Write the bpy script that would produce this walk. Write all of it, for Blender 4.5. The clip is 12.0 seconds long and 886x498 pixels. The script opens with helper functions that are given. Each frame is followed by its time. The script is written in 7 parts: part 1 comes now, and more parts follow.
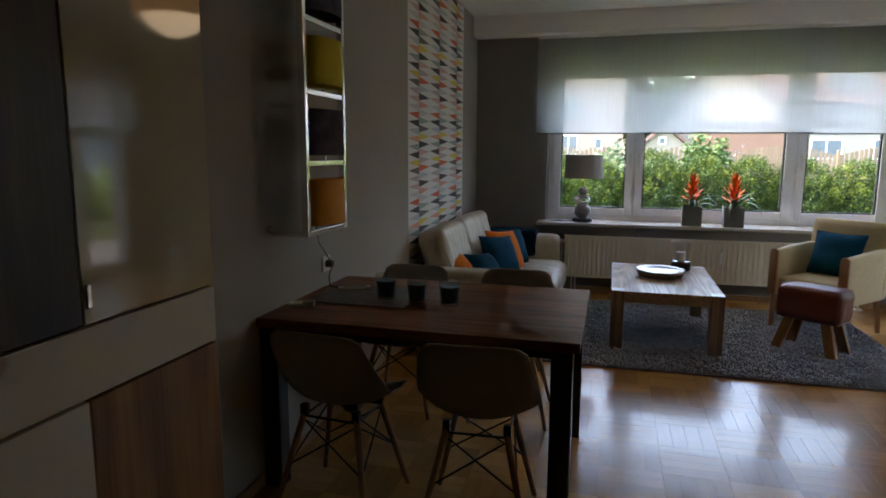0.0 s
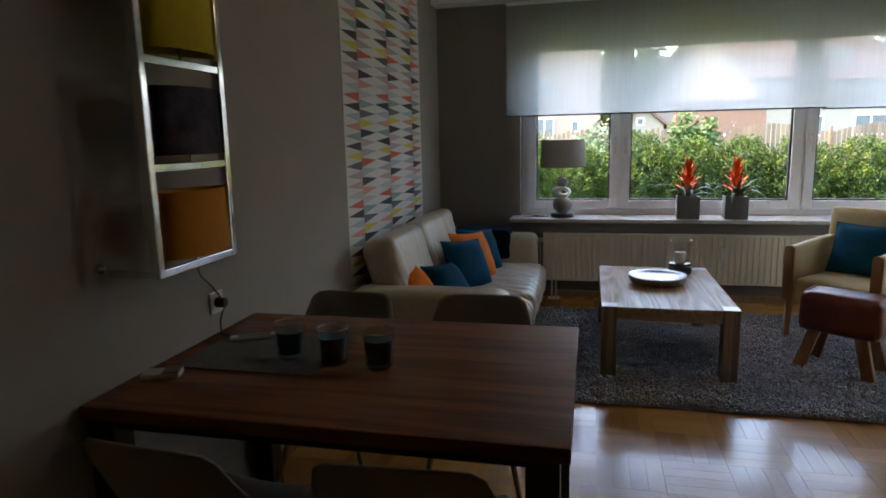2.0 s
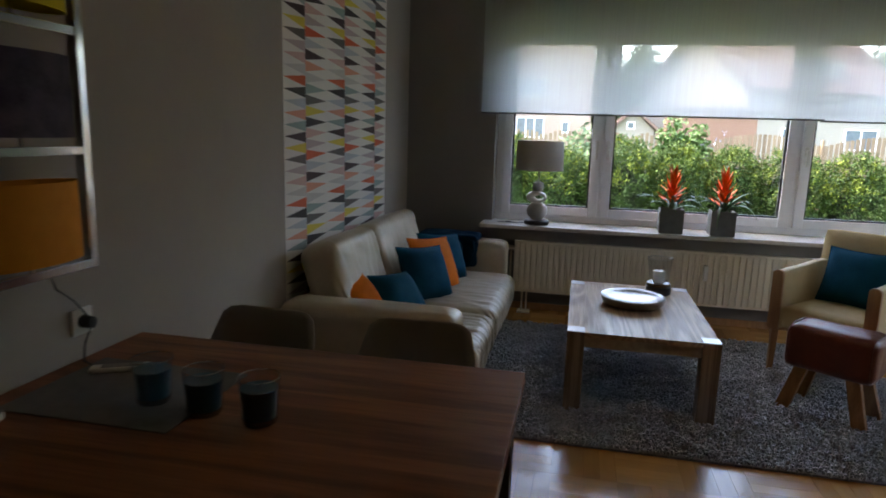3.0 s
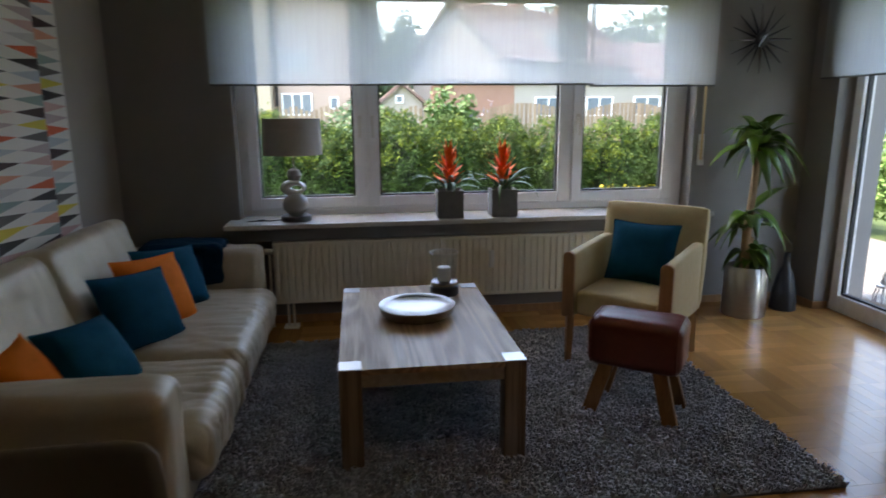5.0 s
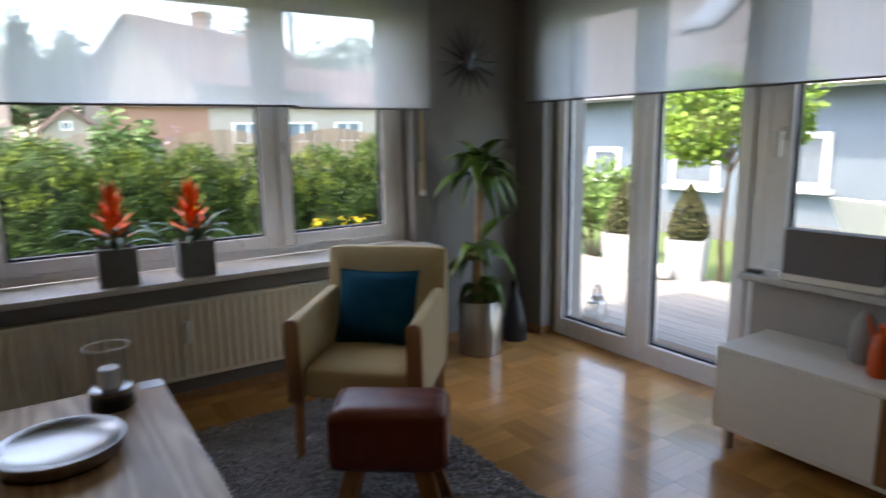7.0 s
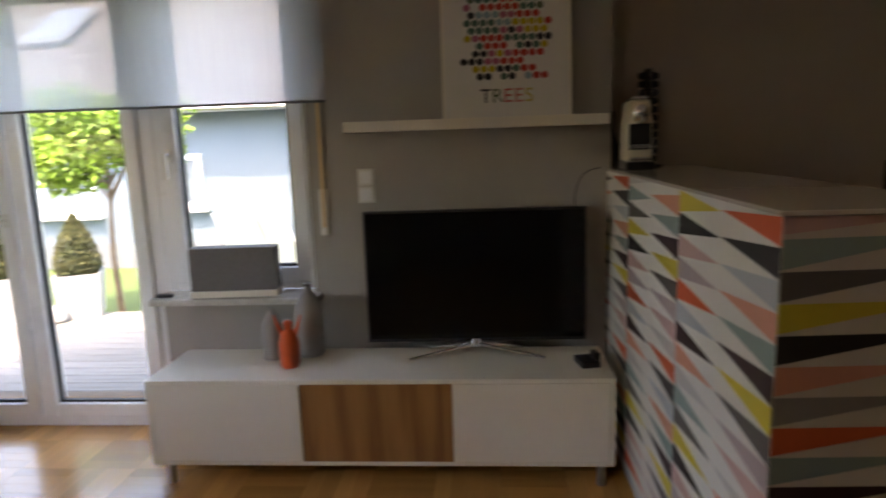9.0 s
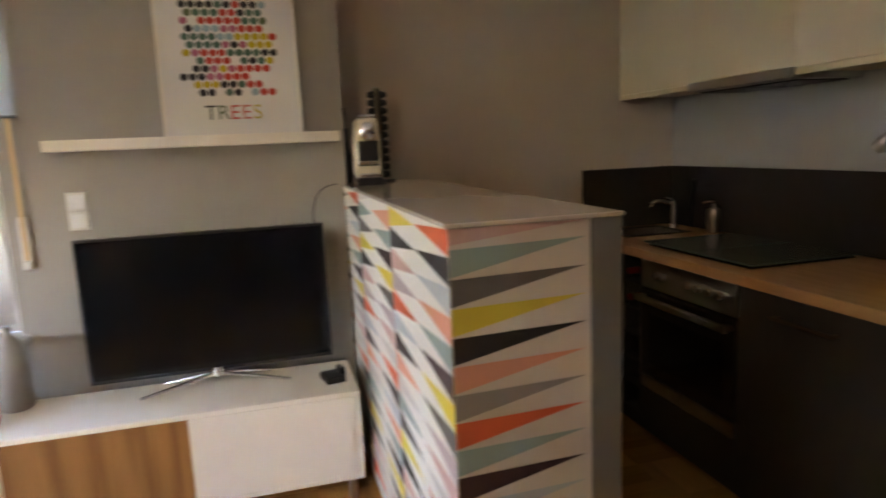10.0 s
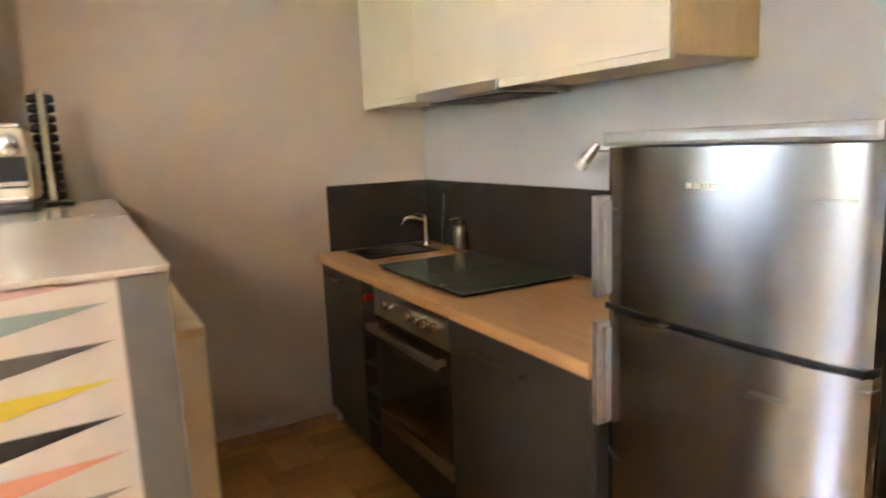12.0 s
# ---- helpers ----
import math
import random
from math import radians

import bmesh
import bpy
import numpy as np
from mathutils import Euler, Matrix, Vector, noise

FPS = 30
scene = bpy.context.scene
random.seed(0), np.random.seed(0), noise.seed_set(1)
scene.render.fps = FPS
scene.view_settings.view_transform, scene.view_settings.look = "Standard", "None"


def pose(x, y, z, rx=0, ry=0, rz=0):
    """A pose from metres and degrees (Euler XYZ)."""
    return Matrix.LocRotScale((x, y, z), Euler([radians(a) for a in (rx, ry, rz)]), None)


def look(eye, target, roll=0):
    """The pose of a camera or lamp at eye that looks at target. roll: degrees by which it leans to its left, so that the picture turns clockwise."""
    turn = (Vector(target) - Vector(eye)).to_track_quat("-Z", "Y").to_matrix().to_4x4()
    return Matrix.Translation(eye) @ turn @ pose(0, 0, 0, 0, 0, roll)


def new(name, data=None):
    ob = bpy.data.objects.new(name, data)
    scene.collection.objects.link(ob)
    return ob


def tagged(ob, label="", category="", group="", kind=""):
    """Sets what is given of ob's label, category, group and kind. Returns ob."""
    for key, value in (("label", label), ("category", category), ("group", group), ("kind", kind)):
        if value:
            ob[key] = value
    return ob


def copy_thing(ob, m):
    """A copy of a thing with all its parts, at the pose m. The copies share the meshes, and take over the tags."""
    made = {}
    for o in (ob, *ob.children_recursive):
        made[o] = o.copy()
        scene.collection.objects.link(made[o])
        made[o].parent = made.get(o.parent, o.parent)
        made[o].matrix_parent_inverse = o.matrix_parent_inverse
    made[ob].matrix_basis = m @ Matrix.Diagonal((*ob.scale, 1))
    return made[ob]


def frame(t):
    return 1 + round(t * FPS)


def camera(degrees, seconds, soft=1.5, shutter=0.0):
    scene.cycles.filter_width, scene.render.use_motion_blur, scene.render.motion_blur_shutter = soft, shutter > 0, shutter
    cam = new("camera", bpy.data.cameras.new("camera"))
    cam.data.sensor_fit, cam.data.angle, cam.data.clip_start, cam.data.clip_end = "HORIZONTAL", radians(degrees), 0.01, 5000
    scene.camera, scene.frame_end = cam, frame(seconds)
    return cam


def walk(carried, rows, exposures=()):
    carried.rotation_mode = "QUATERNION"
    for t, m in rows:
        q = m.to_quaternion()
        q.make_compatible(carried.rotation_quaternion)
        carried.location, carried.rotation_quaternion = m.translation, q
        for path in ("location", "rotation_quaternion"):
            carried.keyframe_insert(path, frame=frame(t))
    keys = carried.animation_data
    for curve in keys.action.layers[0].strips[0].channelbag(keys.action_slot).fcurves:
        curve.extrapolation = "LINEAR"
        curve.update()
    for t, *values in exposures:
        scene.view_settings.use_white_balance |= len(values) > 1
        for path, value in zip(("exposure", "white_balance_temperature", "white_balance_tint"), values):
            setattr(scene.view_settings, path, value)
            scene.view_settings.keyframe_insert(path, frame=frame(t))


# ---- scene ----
cam = camera(69.9, 12.0, soft=1.7, shutter=0.5)
METRES, EYE, TILT, LEAN, TURN = 4.3, 1.43, 0.0, 0.0, 15.0
ROWS = [
    (0.0, 0.0, 0.0, 0.0, 0.04, -8.77, -0.27),
    (0.5, 0.0042, 0.0442, 0.0001, 0.8, -9.26, -0.24),
    (1.0, 0.0206, 0.0892, 0.0036, 1.95, -9.26, -1.38),
    (1.5, 0.0285, 0.154, 0.0039, 0.26, -9.63, -0.46),
    (2.0, 0.0408, 0.205, 0.0032, -2.03, -9.98, 1.25),
    (2.5, 0.0639, 0.2527, 0.0055, -1.46, -10.15, -0.68),
    (4.5, 0.1472, 0.4596, 0.0025, -15.28, -12.1, -1.05),
    (5.0, 0.1629, 0.4982, 0.0031, -22.67, -12.31, 0.41),
    (5.5, 0.1813, 0.5357, 0.0013, -25.38, -11.45, -0.47),
    (6.0, 0.2183, 0.5759, 0.0028, -27.27, -10.93, -1.75),
    (6.5, 0.2457, 0.6205, 0.0044, -35.94, -10.56, -0.54),
    (8.5, 0.2998, 0.6931, 0.0045, -89.7, -9.82, 1.8),
    (9.0, 0.2912, 0.68, 0.0049, -101.1, -9.72, 1.89),
    (9.5, 0.2831, 0.6633, 0.0068, -110.92, -8.93, 2.31),
    (10.0, 0.2754, 0.6354, 0.0066, -120.65, -9.25, 2.46),
    (10.5, 0.2672, 0.5972, 0.0071, -127.88, -9.36, 3.01),
    (11.0, 0.2541, 0.5653, 0.0061, -131.01, -9.86, 2.38),
    (11.5, 0.2534, 0.5303, 0.0059, -131.99, -11.16, 2.21),
    (12.0, 0.2628, 0.4831, 0.0112, -134.57, -9.43, 2.28),
]
walk(cam, [(t, pose(0, 0, EYE, TILT, LEAN, TURN) @ pose(METRES * x, METRES * y, METRES * z, 90 + pitch, roll, yaw)) for t, x, y, z, yaw, pitch, roll in ROWS],
     exposures=[(0.0, 3.9, 7500, 12), (2.5, 3.85, 7500, 12), (5.0, 3.6, 7400, 12), (6.7, 3.48, 7500, 13), (8.5, 3.48, 8100, 16), (9.0, 4.05, 8200, 17), (9.5, 4.7, 8000, 17), (10.0, 5.85, 7700, 17), (10.5, 7.05, 7400, 17), (11.0, 7.4, 7100, 17), (11.5, 7.8, 6900, 17), (12.0, 7.95, 6800, 16)])

# ---- world, sun ----
world = bpy.data.worlds.new("sky")
scene.world = world
world.use_nodes = True
wt = world.node_tree
sky = wt.nodes.new("ShaderNodeTexSky")
sky.sky_type, sky.sun_disc = "NISHITA", False
sky.sun_elevation, sky.sun_rotation = radians(64), radians(-80)
sky.air_density, sky.dust_density = 1.0, 2.0
wt.links.new(sky.outputs[0], wt.nodes["Background"].inputs[0])
wt.nodes["Background"].inputs[1].default_value = 0.15
sun = new("sun", bpy.data.lights.new("sun", "SUN"))
sun.data.energy, sun.data.angle, sun.data.color = 0.85, radians(1.0), (1.0, 0.95, 0.86)
sun.matrix_world = look((-7.0, 1.2, 14.6), (0.0, 0.0, 0.0))
# warm ceiling lamp of the living room
bulb = new("ceiling_lamp_bulb_light", bpy.data.lights.new("ceiling_lamp_bulb_light", "POINT"))
bulb.data.energy, bulb.data.shadow_soft_size, bulb.data.color = 0.36, 0.22, (1.0, 0.79, 0.57)
bulb.location = (0.86, 3.78, 2.39)

# ---- materials ----
def srgb(h):
    c = [int(h[i:i + 2], 16) / 255 for i in (0, 2, 4)]
    return tuple(v / 12.92 if v < 0.04045 else ((v + 0.055) / 1.055) ** 2.4 for v in c)


def material(name, color, rough=0.5, metal=0.0, vary=0.12, scale=8.0, bump=0.0, bump_scale=60.0, stretch=(1, 1, 1), color2=None, coat=0.0, sheen=0.0, spread=0.0, detail=4.0, spec=0.5):
    """Principled surface: two noise scales in the colour, fine relief, and a random shift from piece to piece."""
    m = bpy.data.materials.new(name)
    m.use_nodes = True
    nt = m.node_tree
    b = nt.nodes["Principled BSDF"]
    tc = nt.nodes.new("ShaderNodeTexCoord")
    mp = nt.nodes.new("ShaderNodeMapping")
    mp.inputs["Scale"].default_value = stretch
    nt.links.new(tc.outputs["Object"], mp.inputs[0])
    n1 = nt.nodes.new("ShaderNodeTexNoise")
    n1.inputs["Scale"].default_value, n1.inputs["Detail"].default_value = scale, detail
    nt.links.new(mp.outputs[0], n1.inputs[0])
    n2 = nt.nodes.new("ShaderNodeTexNoise")
    n2.inputs["Scale"].default_value, n2.inputs["Detail"].default_value = scale * 7.3, 3.0
    nt.links.new(mp.outputs[0], n2.inputs[0])
    add = nt.nodes.new("ShaderNodeMath")
    add.operation = "MULTIPLY_ADD"
    add.inputs[1].default_value = 0.45
    nt.links.new(n2.outputs[0], add.inputs[0])
    nt.links.new(n1.outputs[0], add.inputs[2])
    r = nt.nodes.new("ShaderNodeMapRange")
    r.inputs["From Min"].default_value, r.inputs["From Max"].default_value = 0.45, 1.0
    nt.links.new(add.outputs[0], r.inputs[0])
    mix = nt.nodes.new("ShaderNodeMix")
    mix.data_type = "RGBA"
    c2 = color2 or tuple(v * (1 - vary) for v in color)
    c1 = color if color2 else tuple(min(1, v * (1 + vary * 0.5)) for v in color)
    mix.inputs[6].default_value, mix.inputs[7].default_value = (*c1, 1), (*c2, 1)
    nt.links.new(r.outputs[0], mix.inputs[0])
    out = mix.outputs[2]
    if spread:
        oi = nt.nodes.new("ShaderNodeObjectInfo")
        geo = nt.nodes.new("ShaderNodeNewGeometry")
        sm = nt.nodes.new("ShaderNodeMath")
        nt.links.new(oi.outputs["Random"], sm.inputs[0])
        nt.links.new(geo.outputs["Random Per Island"], sm.inputs[1])
        fr = nt.nodes.new("ShaderNodeMath")
        fr.operation = "FRACT"
        nt.links.new(sm.outputs[0], fr.inputs[0])
        mr = nt.nodes.new("ShaderNodeMapRange")
        mr.inputs["To Min"].default_value, mr.inputs["To Max"].default_value = 1 - spread, 1 + spread
        nt.links.new(fr.outputs[0], mr.inputs[0])
        hsv = nt.nodes.new("ShaderNodeHueSaturation")
        nt.links.new(mr.outputs[0], hsv.inputs["Value"])
        nt.links.new(out, hsv.inputs["Color"])
        out = hsv.outputs[0]
    nt.links.new(out, b.inputs["Base Color"])
    b.inputs["Roughness"].default_value, b.inputs["Metallic"].default_value = rough, metal
    b.inputs["Coat Weight"].default_value = coat
    b.inputs["Coat Roughness"].default_value = 0.06
    b.inputs["Sheen Weight"].default_value = sheen
    b.inputs["Specular IOR Level"].default_value = spec
    rr = nt.nodes.new("ShaderNodeMapRange")
    rr.inputs["To Min"].default_value, rr.inputs["To Max"].default_value = max(0.02, rough * 0.85), min(1, rough * 1.15)
    nt.links.new(n1.outputs[0], rr.inputs[0])
    nt.links.new(rr.outputs[0], b.inputs["Roughness"])
    if bump:
        n3 = nt.nodes.new("ShaderNodeTexNoise")
        n3.inputs["Scale"].default_value, n3.inputs["Detail"].default_value = bump_scale, 4.0
        nt.links.new(mp.outputs[0], n3.inputs[0])
        bp = nt.nodes.new("ShaderNodeBump")
        bp.inputs["Strength"].default_value, bp.inputs["Distance"].default_value = bump, 0.004
        nt.links.new(n3.outputs[0], bp.inputs["Height"])
        nt.links.new(bp.outputs[0], b.inputs["Normal"])
    return m


def glass(name, color=(1, 1, 1), clear=0.97, base=0.012):
    """Thin clear pane: mostly see-through with a real mirror share."""
    m = bpy.data.materials.new(name)
    m.use_nodes = True
    nt = m.node_tree
    nt.nodes.clear()
    o = nt.nodes.new("ShaderNodeOutputMaterial")
    t = nt.nodes.new("ShaderNodeBsdfTransparent")
    t.inputs[0].default_value = (*[c * clear for c in color], 1)
    g = nt.nodes.new("ShaderNodeBsdfGlossy")
    g.inputs["Roughness"].default_value = 0.02
    lw = nt.nodes.new("ShaderNodeLayerWeight")
    lw.inputs[0].default_value = 0.5
    pw = nt.nodes.new("ShaderNodeMath")
    pw.operation = "POWER"
    pw.inputs[1].default_value = 4.0
    nt.links.new(lw.outputs["Facing"], pw.inputs[0])
    f = nt.nodes.new("ShaderNodeMath")
    f.operation = "MULTIPLY_ADD"
    f.inputs[1].default_value, f.inputs[2].default_value = 0.6, base
    nt.links.new(pw.outputs[0], f.inputs[0])
    mx = nt.nodes.new("ShaderNodeMixShader")
    nt.links.new(f.outputs[0], mx.inputs[0])
    nt.links.new(t.outputs[0], mx.inputs[1])
    nt.links.new(g.outputs[0], mx.inputs[2])
    nt.links.new(mx.outputs[0], o.inputs[0])
    return m


def sheer(name, color, see=0.35):
    """Sheer woven blind: part open weave, part translucent cloth."""
    m = bpy.data.materials.new(name)
    m.use_nodes = True
    nt = m.node_tree
    nt.nodes.clear()
    o = nt.nodes.new("ShaderNodeOutputMaterial")
    t = nt.nodes.new("ShaderNodeBsdfTransparent")
    tl = nt.nodes.new("ShaderNodeBsdfTranslucent")
    d = nt.nodes.new("ShaderNodeBsdfDiffuse")
    tl.inputs[0].default_value = d.inputs[0].default_value = (*color, 1)
    a, b = nt.nodes.new("ShaderNodeMixShader"), nt.nodes.new("ShaderNodeMixShader")
    a.inputs[0].default_value = 0.3
    nt.links.new(tl.outputs[0], a.inputs[1])
    nt.links.new(d.outputs[0], a.inputs[2])
    tc = nt.nodes.new("ShaderNodeTexCoord")
    w = nt.nodes.new("ShaderNodeTexNoise")
    w.inputs["Scale"].default_value = 3.0
    mp = nt.nodes.new("ShaderNodeMapping")
    mp.inputs["Scale"].default_value = (40, 40, 1)
    nt.links.new(tc.outputs["Object"], mp.inputs[0])
    nt.links.new(mp.outputs[0], w.inputs[0])
    r = nt.nodes.new("ShaderNodeMapRange")
    r.inputs["To Min"].default_value, r.inputs["To Max"].default_value = 1 - see - 0.05, 1 - see + 0.05
    nt.links.new(w.outputs[0], r.inputs[0])
    nt.links.new(r.outputs[0], b.inputs[0])
    nt.links.new(t.outputs[0], b.inputs[1])
    nt.links.new(a.outputs[0], b.inputs[2])
    nt.links.new(b.outputs[0], o.inputs[0])
    return m


def grained(name, light, dark, rough=0.4, along="x", rings=9.0, streak=1.0, bump=0.15, spread=0.0, coat=0.0, lean=5.0, spec=0.5):
    """Sawn wood: warped growth-ring figure with fine pores drawn out along one axis."""
    m = bpy.data.materials.new(name)
    m.use_nodes = True
    nt = m.node_tree
    b = nt.nodes["Principled BSDF"]
    def node(kind, **values):
        n = nt.nodes.new(kind)
        for k, v in values.items():
            n.inputs[k.replace("_", " ")].default_value = v
        return n
    tc, oi = node("ShaderNodeTexCoord"), node("ShaderNodeObjectInfo")
    off = node("ShaderNodeVectorMath")
    off.operation = "ADD"
    jump = node("ShaderNodeVectorMath")
    jump.operation = "SCALE"
    jump.inputs[0].default_value = (7.1, 3.7, 5.3)
    nt.links.new(oi.outputs["Random"], jump.inputs["Scale"])
    nt.links.new(tc.outputs["Object"], off.inputs[0])
    nt.links.new(jump.outputs[0], off.inputs[1])
    sl = [1.0, 1.0, 1.0]
    sl["xyz".index(along)] = 0.09
    mp = node("ShaderNodeMapping", Scale=sl)
    nt.links.new(off.outputs[0], mp.inputs[0])
    warp = node("ShaderNodeTexNoise", Scale=lean, Detail=2.0, Roughness=0.45)
    nt.links.new(mp.outputs[0], warp.inputs[0])
    ring = node("ShaderNodeMath")
    ring.operation = "MULTIPLY"
    ring.inputs[1].default_value = rings
    nt.links.new(warp.outputs[0], ring.inputs[0])
    saw = node("ShaderNodeMath")
    saw.operation = "PINGPONG"
    saw.inputs[1].default_value = 1.0
    nt.links.new(ring.outputs[0], saw.inputs[0])
    soft = node("ShaderNodeMapRange", From_Min=0.0, From_Max=0.85)
    soft.interpolation_type = "SMOOTHSTEP"
    nt.links.new(saw.outputs[0], soft.inputs[0])
    sf = [90.0, 90.0, 90.0]
    sf["xyz".index(along)] = 2.2
    mp2 = node("ShaderNodeMapping", Scale=sf)
    nt.links.new(off.outputs[0], mp2.inputs[0])
    pores = node("ShaderNodeTexNoise", Scale=2.0, Detail=5.0, Roughness=0.6)
    nt.links.new(mp2.outputs[0], pores.inputs[0])
    pr = node("ShaderNodeMapRange", From_Min=0.35, From_Max=0.68)
    nt.links.new(pores.outputs[0], pr.inputs[0])
    mixf = node("ShaderNodeMath")
    mixf.operation = "MULTIPLY_ADD"
    mixf.inputs[1].default_value = 0.55 * streak
    nt.links.new(pr.outputs[0], mixf.inputs[0])
    half = node("ShaderNodeMath")
    half.operation = "MULTIPLY"
    half.inputs[1].default_value = 0.6
    nt.links.new(soft.outputs[0], half.inputs[0])
    nt.links.new(half.outputs[0], mixf.inputs[2])
    mix = nt.nodes.new("ShaderNodeMix")
    mix.data_type = "RGBA"
    mix.inputs[6].default_value, mix.inputs[7].default_value = (*light, 1), (*dark, 1)
    nt.links.new(mixf.outputs[0], mix.inputs[0])
    out = mix.outputs[2]
    if spread:
        mr = node("ShaderNodeMapRange", To_Min=1 - spread, To_Max=1 + spread)
        nt.links.new(oi.outputs["Random"], mr.inputs[0])
        hsv = node("ShaderNodeHueSaturation")
        nt.links.new(mr.outputs[0], hsv.inputs["Value"])
        nt.links.new(out, hsv.inputs["Color"])
        out = hsv.outputs[0]
    nt.links.new(out, b.inputs["Base Color"])
    rr = node("ShaderNodeMapRange", To_Min=rough * 0.85, To_Max=min(1.0, rough * 1.2))
    nt.links.new(pr.outputs[0], rr.inputs[0])
    nt.links.new(rr.outputs[0], b.inputs["Roughness"])
    b.inputs["Coat Weight"].default_value = coat
    b.inputs["Specular IOR Level"].default_value = spec
    bp = node("ShaderNodeBump", Strength=bump, Distance=0.002)
    bp.invert = True
    nt.links.new(mixf.outputs[0], bp.inputs["Height"])
    nt.links.new(bp.outputs[0], b.inputs["Normal"])
    return m


WALL = material("wall_paint_grey", (0.37, 0.34, 0.305), 0.85, vary=0.04, scale=3, bump=0.12, bump_scale=140)
# darker grey; carries shade on the pier, cuts bounce in the hall
WALL_DARK = material("wall_darker_grey", (0.235, 0.222, 0.21), 0.85, vary=0.05, scale=3, bump=0.12, bump_scale=140)
TAUPE = material("wall_paint_taupe", (0.55, 0.465, 0.395), 0.8, vary=0.04, scale=3, bump=0.12, bump_scale=140)
WHITE_PAINT = material("ceiling_paint_white", (0.84, 0.83, 0.81), 0.85, vary=0.03, scale=3, bump=0.08, bump_scale=120)
PVC = material("window_plastic_white", (0.86, 0.865, 0.87), 0.28, vary=0.02, scale=4)
LOUNGER_WHITE = material("white_garden_plastic", (0.8, 0.8, 0.8), 0.45, vary=0.04, scale=6)
GASKET = material("black_rubber", (0.02, 0.02, 0.022), 0.6, vary=0.1)
PANE = glass("window_glass")
BLIND = sheer("blind_cloth_white", (0.68, 0.70, 0.715), 0.50)
BLIND_BAR = material("blind_bar_grey", (0.12, 0.12, 0.125), 0.4, 0.6, vary=0.05)
STONE = material("sill_stone_pale", (0.55, 0.52, 0.48), 0.25, vary=0.2, scale=30, bump=0.05)
SOCKET_WHITE = material("switch_plastic_white", (0.75, 0.74, 0.7), 0.35, vary=0.02)
OAK = material("oak_light", (0.52, 0.40, 0.28), 0.42, color2=(0.36, 0.26, 0.17), scale=3, stretch=(14, 1, 14), bump=0.25, bump_scale=30)
WALNUT = grained("dark_walnut", (0.30, 0.105, 0.034), (0.125, 0.040, 0.012), 0.40, "x", 14.0, 1.0, 0.12, spec=0.22)
DARK_METAL = material("dark_brown_metal", (0.035, 0.03, 0.028), 0.4, 0.5, vary=0.1)
CHROME = material("chrome", (0.75, 0.75, 0.76), 0.12, 1.0, vary=0.08, scale=5)
STEEL = material("brushed_steel", (0.50, 0.48, 0.46), 0.33, 1.0, vary=0.05, scale=3, stretch=(1, 1, 12))
STEEL_H = material("brushed_steel_fridge", (0.29, 0.283, 0.275), 0.26, 1.0, vary=0.06, scale=3, stretch=(1, 1, 10))
brushed = STEEL_H.node_tree.nodes["Principled BSDF"].inputs
brushed["Anisotropic"].default_value, brushed["Anisotropic Rotation"].default_value = 0.8, 0.25
LEATHER = material("cream_leather", (0.52, 0.44, 0.325), 0.33, vary=0.12, scale=6, bump=0.25, bump_scale=160)
FABRIC_CREAM = material("cream_armchair_cloth", (0.58, 0.44, 0.215), 0.75, vary=0.08, scale=20, bump=0.3, bump_scale=400, sheen=0.2)
BEECH = material("beech_wood", (0.42, 0.22, 0.09), 0.45, color2=(0.30, 0.145, 0.055), scale=4, stretch=(8, 8, 1), bump=0.1)
LEG_WOOD = material("natural_leg_wood", (0.45, 0.25, 0.11), 0.5, color2=(0.33, 0.17, 0.07), scale=4, stretch=(10, 10, 1), bump=0.1)
RED_LEATHER = material("oxblood_leather", (0.20, 0.042, 0.018), 0.34, color2=(0.12, 0.022, 0.010), scale=5, bump=0.3, bump_scale=180)
TEAL = material("petrol_velvet", (0.001, 0.064, 0.115), 0.9, vary=0.2, scale=14, bump=0.25, bump_scale=300, spec=0.12)
NAVY = material("navy_blanket", (0.001, 0.024, 0.048), 0.95, vary=0.25, scale=20, bump=0.5, bump_scale=200, spec=0.1)
ORANGE = material("orange_cushion_cloth", (0.70, 0.165, 0.012), 0.8, vary=0.12, scale=16, bump=0.25, bump_scale=300, spec=0.15)
CHAIR_SHELL = material("warm_grey_shell_plastic", (0.25, 0.22, 0.185), 0.45, vary=0.05, scale=5)
BLACK_WIRE = material("black_steel_wire", (0.015, 0.015, 0.016), 0.4, 0.6)
RUG_BASE = material("rug_backing_grey", (0.25, 0.245, 0.245), 0.95, vary=0.2)
RUG_PILE = material("rug_pile_grey", (0.37, 0.365, 0.38), 0.9, vary=0.25, scale=7, spread=0.06, sheen=0.25, spec=0.2)
CERAMIC_GREY = material("matt_grey_ceramic", (0.30, 0.285, 0.265), 0.55, vary=0.1, scale=12, bump=0.08)
CERAMIC_PALE = material("pale_ceramic", (0.62, 0.60, 0.56), 0.35, vary=0.06, scale=12)
SHADE_GREY = material("grey_lampshade_cloth", (0.44, 0.42, 0.40), 0.85, vary=0.06, scale=40, bump=0.2, bump_scale=400)
BLACK_PLASTIC = material("black_plastic", (0.018, 0.018, 0.02), 0.35, vary=0.1)
SCREEN = material("dark_screen", (0.004, 0.004, 0.005), 0.12, vary=0.05, spec=0.3)
POT = material("anthracite_planter", (0.13, 0.125, 0.12), 0.7, vary=0.15, scale=20, bump=0.15)
